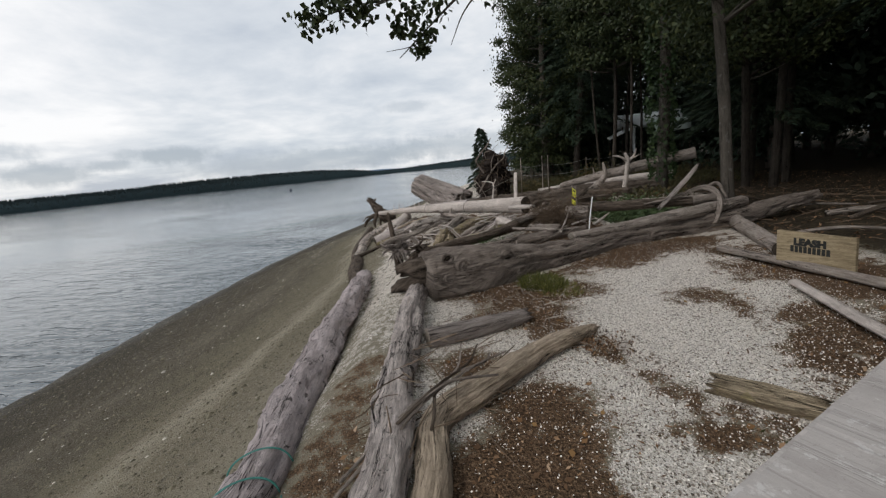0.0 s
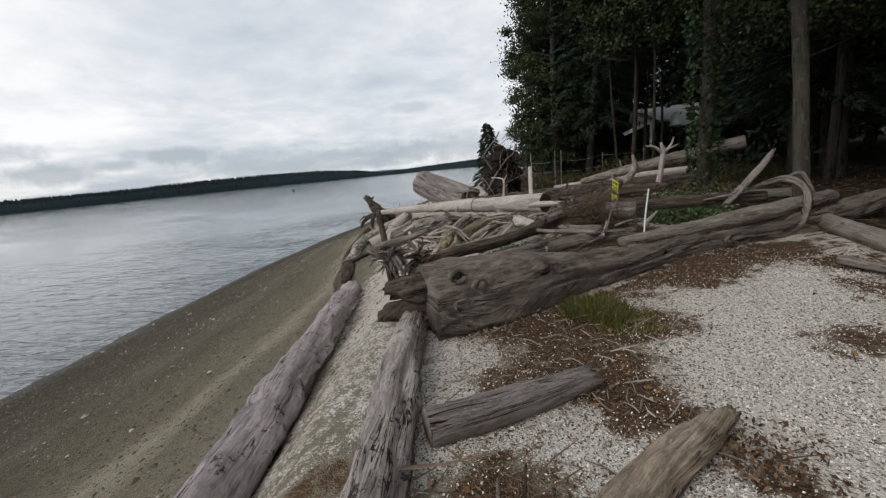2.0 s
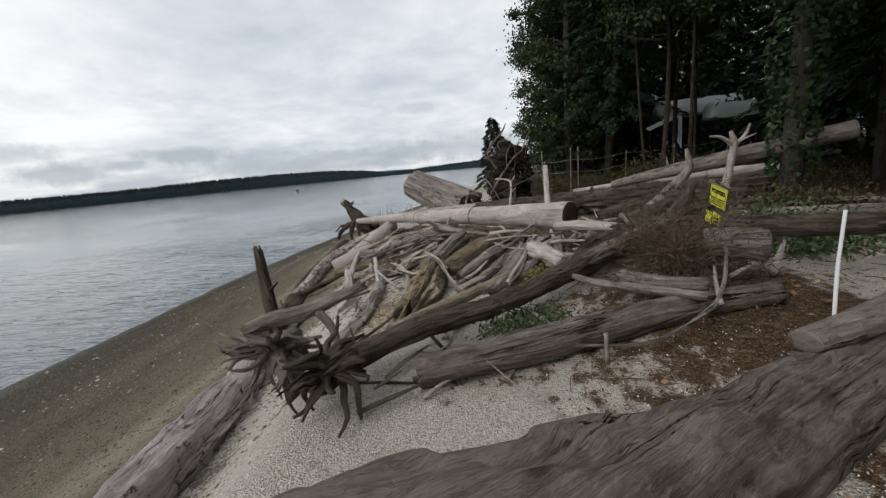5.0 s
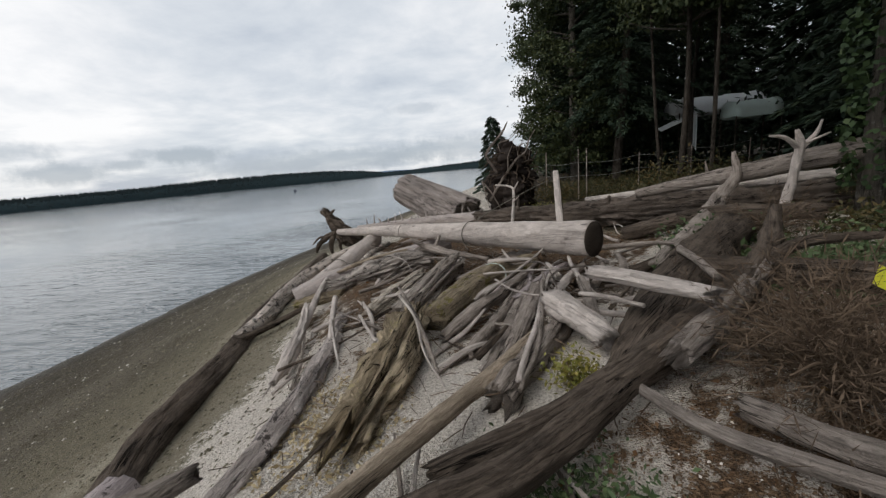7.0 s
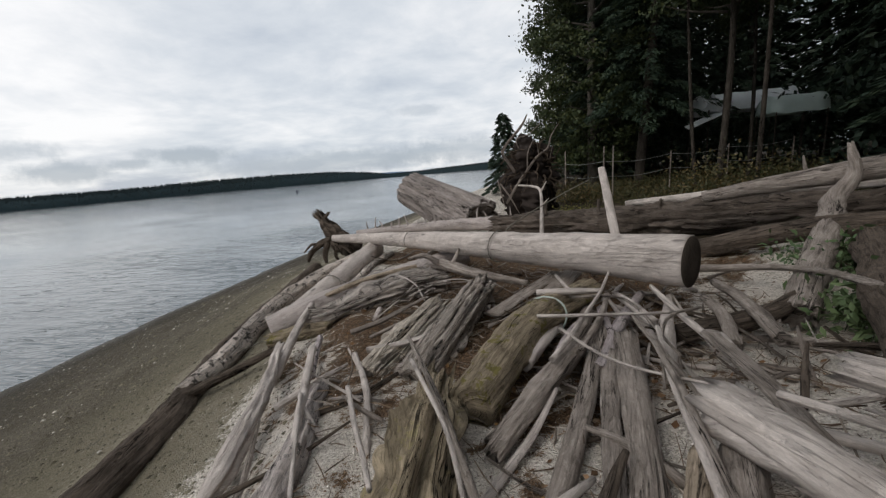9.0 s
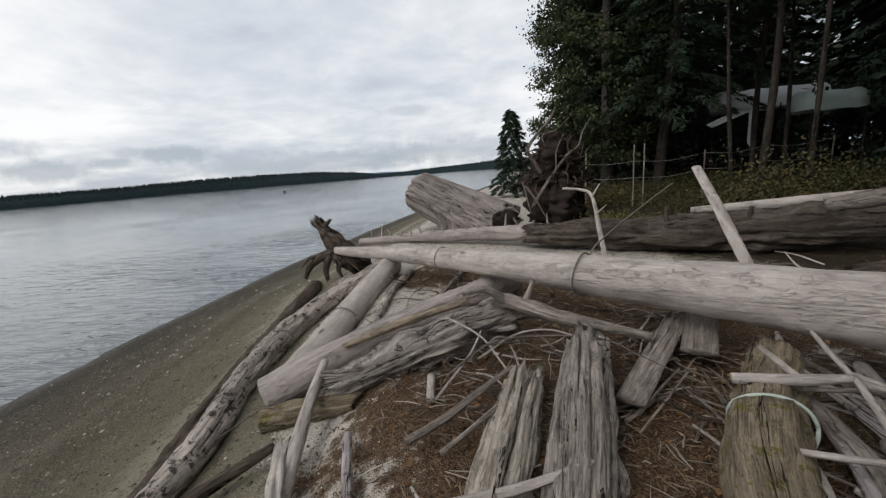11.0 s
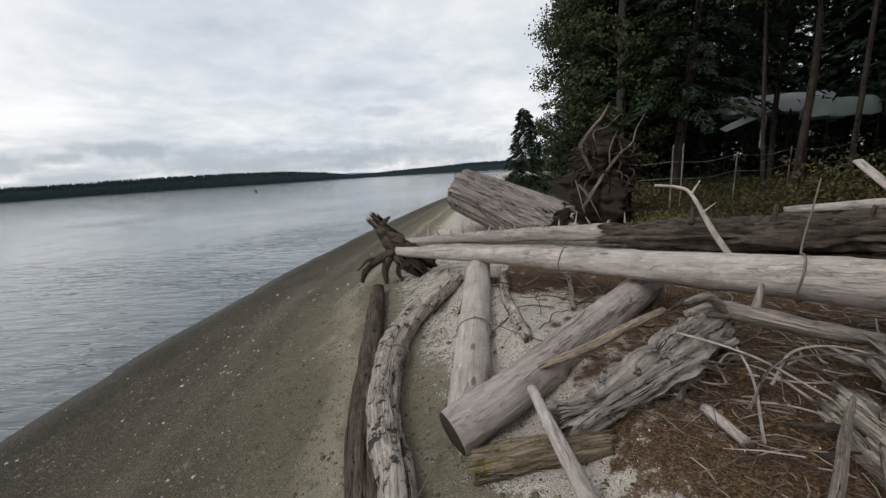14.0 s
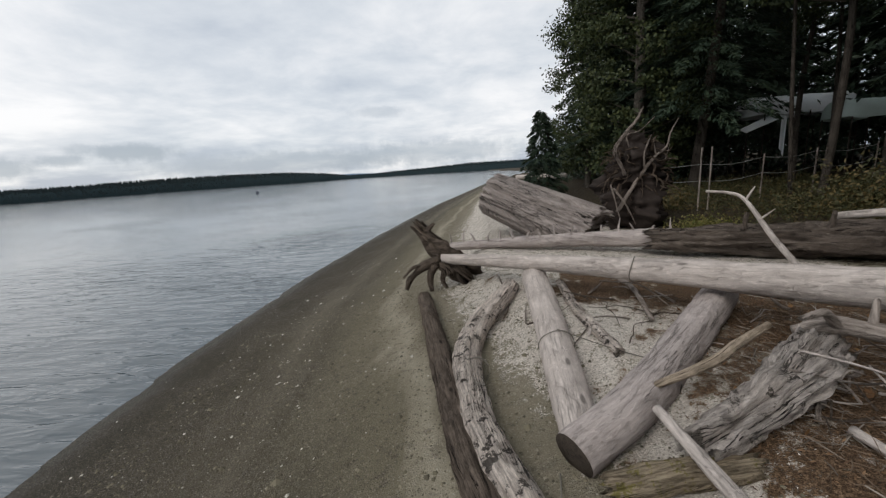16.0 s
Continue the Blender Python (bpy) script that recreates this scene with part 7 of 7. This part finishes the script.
dead_brush(4.6, 13.2, 1.4, 0.7, 150, 23, "reddish dry brush on the bank")


# ---- loose stuff on the ground ----
def scatter(name, count, region, size, long, material, label, seed, lift=0.0, tilt=0.5, test=None):
    """Small flat or slender pieces lying on the ground. region(g, n) gives n places."""
    g = np.random.default_rng(seed)
    xy = region(g, count)
    if test:
        keep = np.array([test(x, y) > g.random() for x, y in xy])
        xy = xy[keep]
    n = len(xy)
    z = np.array([height(x, y) for x, y in xy]) + lift * g.random(n)
    a = g.uniform(0, 2 * math.pi, n)
    d = np.stack([np.cos(a), np.sin(a), tilt * g.standard_normal(n)], 1)
    s = size * g.uniform(0.5, 1.5, n)
    d = unit(d) * (s * long)[:, None]
    w = unit(np.cross(d, np.array((0, 0, 1)) + tilt * g.standard_normal((n, 3)))) * s[:, None]
    c = np.stack([xy[:, 0], xy[:, 1], z + 0.3 * s], 1)
    return tagged(new(name, quad_mesh(name, c, d, w, material)), label, "litter", kind="stuff")


drift_g = random.Random(77)


def near(x, y, far):
    """A place a little way off, so that the edges of patches blend."""
    return x + drift_g.gauss(0, far), y + drift_g.gauss(0, far)


def box(x0, x1, y0, y1):
    return lambda g, n: np.stack([g.uniform(x0, x1, n), g.uniform(y0, y1, n)], 1)


def stones(name, count, region, size, material, label, seed, test=None, flat=0.6):
    """Little rounded six-cornered stones, half sunk."""
    g = np.random.default_rng(seed)
    xy = region(g, count)
    if test:
        xy = xy[np.array([test(x, y) > g.random() for x, y in xy])]
    n = len(xy)
    z = np.array([height(x, y) for x, y in xy])
    s = size * g.lognormal(0, 0.5, n)
    ring_a = np.linspace(0, 2 * math.pi, 6)[:5]
    v = np.empty((n, 6, 3))
    for k, a in enumerate(ring_a):
        r = s * g.uniform(0.7, 1.2, n)
        v[:, k] = np.stack([xy[:, 0] + r * np.cos(a), xy[:, 1] + r * np.sin(a), z - 0.1 * s], 1)
    v[:, 5] = np.stack([xy[:, 0], xy[:, 1], z + flat * s], 1)
    faces = [(6 * i + k, 6 * i + (k + 1) % 5, 6 * i + 5) for i in range(n) for k in range(5)]
    return tagged(new(name, mesh_of(name, v.reshape(-1, 3), faces, material, smooth=False)), label, "pebbles", kind="stuff")


on_beach = lambda x, y: 1.0 if ramp(y, SHORE) + 0.3 < x < ramp(y, EDGE) + 0.5 else 0.0
stones("beach_pebbles", 42000, box(-8, 0.4, 2.5, 19), 0.010, PEBBLES, "small pebbles and shell bits on the beach", 201, on_beach)
strand = lambda x, y: on_beach(x, y) * min(1.0, 0.12 + math.exp(-(((x - ramp(y, SHORE)) / (ramp(y, EDGE) - ramp(y, SHORE)) - 0.5 - 0.12 * noise.noise(Vector((x * 0.5, y * 0.3, 4)))) / 0.13) ** 2) * max(0.15, 0.5 + 1.6 * noise.noise(Vector((x * 1.1, y * 0.7, 6)))))
stones("beach_pebbles", 5200, box(-9, 0.6, 2.5, 24), 0.0115, plain("pale stones", (0.58, 0.54, 0.47), 0.8, 0.3), "pale stones and shells strewn along the strand line", 202, strand)
shelly = lambda x, y: zones(*near(x, y, 0.05))[0] * 0.9
scatter("shell_bits", 150000, box(0.9, 6.4, 2.6, 9.0), 0.0044, 1.25, SHELLS, "broken white shells of the shell bank", 203, 0.012, 0.9, shelly)
sandy = lambda x, y: zones(x, y)[2] * (1 - zones(x, y)[1])
scatter("shell_bits", 30000, box(-3.0, 3.2, 3, 17), 0.005, 1.3, SHELLS, "shell grit on the pale sand", 204, 0.004, 0.6, sandy)
littered = lambda x, y: zones(*near(x, y, 0.12))[1]
scatter("needle_litter", 34000, box(0.9, 6.4, 2.4, 8.9), 0.0045, 3.0, NEEDLES, "brown needles and bark litter on the bank", 205, 0.02, 0.35, littered)
scatter("needle_litter", 26000, box(-1.4, 4.8, 9.0, 17), 0.0045, 3.6, NEEDLES, "brown needles and bark litter in the heap", 206, 0.03, 0.4, littered)
scatter("fallen_leaves", 1300, box(0.9, 9.5, 2.6, 12.5), 0.015, 1.3, LEAVES, "fallen orange-brown leaves on the litter", 207, 0.02, 0.4, lambda x, y: zones(x, y)[1] + 0.6 * zones(x, y)[3])
scatter("fallen_leaves", 700, box(-1.0, 4.5, 9.0, 16), 0.018, 1.3, LEAVES, "fallen brown leaves in the heap", 208, 0.03, 0.4, littered)
scatter("floor_litter", 9000, box(5.5, 14, 3, 22), 0.012, 3.0, NEEDLES, "leaf and twig litter of the forest floor", 209, 0.02, 0.4, lambda x, y: zones(x, y)[3])
scatter("bank_grass", 6000, box(3.0, 12, 18.5, 31), 0.007, 12.0, SCRUB, "rough olive grass in front of the fence", 210, 0.25, 1.3, lambda x, y: 1.0 if x > ramp(y, EDGE) + 5.5 else 0.0)


def twig_heap(name, count, region, thick, long, material, label, seed, lift, test=None):
    """Thin three-sided twigs lying crosswise."""
    g = np.random.default_rng(seed)
    xy = region(g, count)
    if test:
        xy = xy[np.array([test(x, y) > g.random() for x, y in xy])]
    n = len(xy)
    z = np.array([height(x, y) for x, y in xy]) + 0.01 + lift * g.random(n) ** 1.5
    a = g.uniform(0, 2 * math.pi, n)
    d = unit(np.stack([np.cos(a), np.sin(a), 0.22 * g.standard_normal(n)], 1)) * (long * g.uniform(0.3, 1.3, n))[:, None]
    side = unit(np.cross(d, np.array((0, 0, 1)))) * (thick * g.uniform(0.5, 1.4, n))[:, None]
    up = unit(np.cross(side, d)) * np.linalg.norm(side, axis=1)[:, None]
    c = np.stack([xy[:, 0], xy[:, 1], z], 1)
    m = c + side * g.uniform(-4, 4, n)[:, None]
    v = np.empty((n, 9, 3))
    for k, (q, f) in enumerate(((c - d, 0.8), (m, 1.0), (c + d, 0.4))):
        v[:, 3 * k], v[:, 3 * k + 1], v[:, 3 * k + 2] = q + side * f, q - side * f, q + up * f * 1.6
    faces = []
    for i in range(n):
        o = 9 * i
        for k in (0, 3):
            faces += [(o + k, o + k + 1, o + k + 4, o + k + 3), (o + k + 1, o + k + 2, o + k + 5, o + k + 4), (o + k + 2, o + k, o + k + 3, o + k + 5)]
    return tagged(new(name, mesh_of(name, v.reshape(-1, 3), faces, material, smooth=False)), label, "twigs", kind="stuff")


heap = lambda x, y: min(1.0, zones(x, y)[1] + (0.35 if x > ramp(y, EDGE) + 0.5 else 0.0))
twig_heap("twigs", 3600, box(-1.0, 3.4, 9.4, 17), 0.003, 0.08, BRUSH, "bleached twigs littering the heap", 221, 0.10, heap)
twig_heap("twigs", 110, box(-1.0, 3.4, 9.4, 16), 0.005, 0.15, TWIGS, "longer bleached twigs in the heap", 222, 0.16, heap)
twig_heap("twigs", 420, box(0.9, 6.0, 2.6, 8.9), 0.0035, 0.06, BRUSH, "thin brown twigs on the bank", 223, 0.02, littered)
twig_heap("twigs", 160, box(2.2, 5.5, 8.4, 12.5), 0.004, 0.10, BRUSH, "brown twigs round the posted notice", 224, 0.08)
twig_heap("twigs", 70, box(1.1, 1.95, 3.9, 5.0), 0.004, 0.16, BRUSH, "dark twigs over the first logs", 225, 0.3)
twig_heap("twigs", 500, box(5.2, 11, 7.5, 16), 0.006, 0.2, BRUSH, "grey twigs among the driftwood under the trees", 226, 0.15)
twig_heap("twigs", 1700, box(-1.0, 3.0, 11.0, 16), 0.004, 0.07, TWIGS, "short bleached twigs in the heap", 227, 0.06, littered)
twig_heap("twigs", 420, box(1.2, 3.1, 5.2, 7.4), 0.0045, 0.08, TWIGS, "short tan twigs on the litter by the great log", 228, 0.04, littered)
scatter("bark_chips", 5000, box(0.9, 5.0, 3.0, 16.5), 0.011, 1.8, NEEDLES, "dark bark chips on the litter", 229, 0.02, 0.4, littered)
CRUMBS = foliage("rotten wood crumbs", [(0.0, (0.16, 0.115, 0.06)), (0.5, (0.36, 0.28, 0.16)), (1.0, (0.58, 0.49, 0.32))], 0.9)
scatter("rotten_crumbs", 9000, box(-0.3, 1.0, 9.0, 10.7), 0.007, 2.2, CRUMBS, "crumbs and splinters fallen from the rotten log", 230, 0.02, 0.5, lambda x, y: max(0.0, 1.0 - math.hypot((x - 0.4) / 0.5, (y - 9.85) / 0.75)))
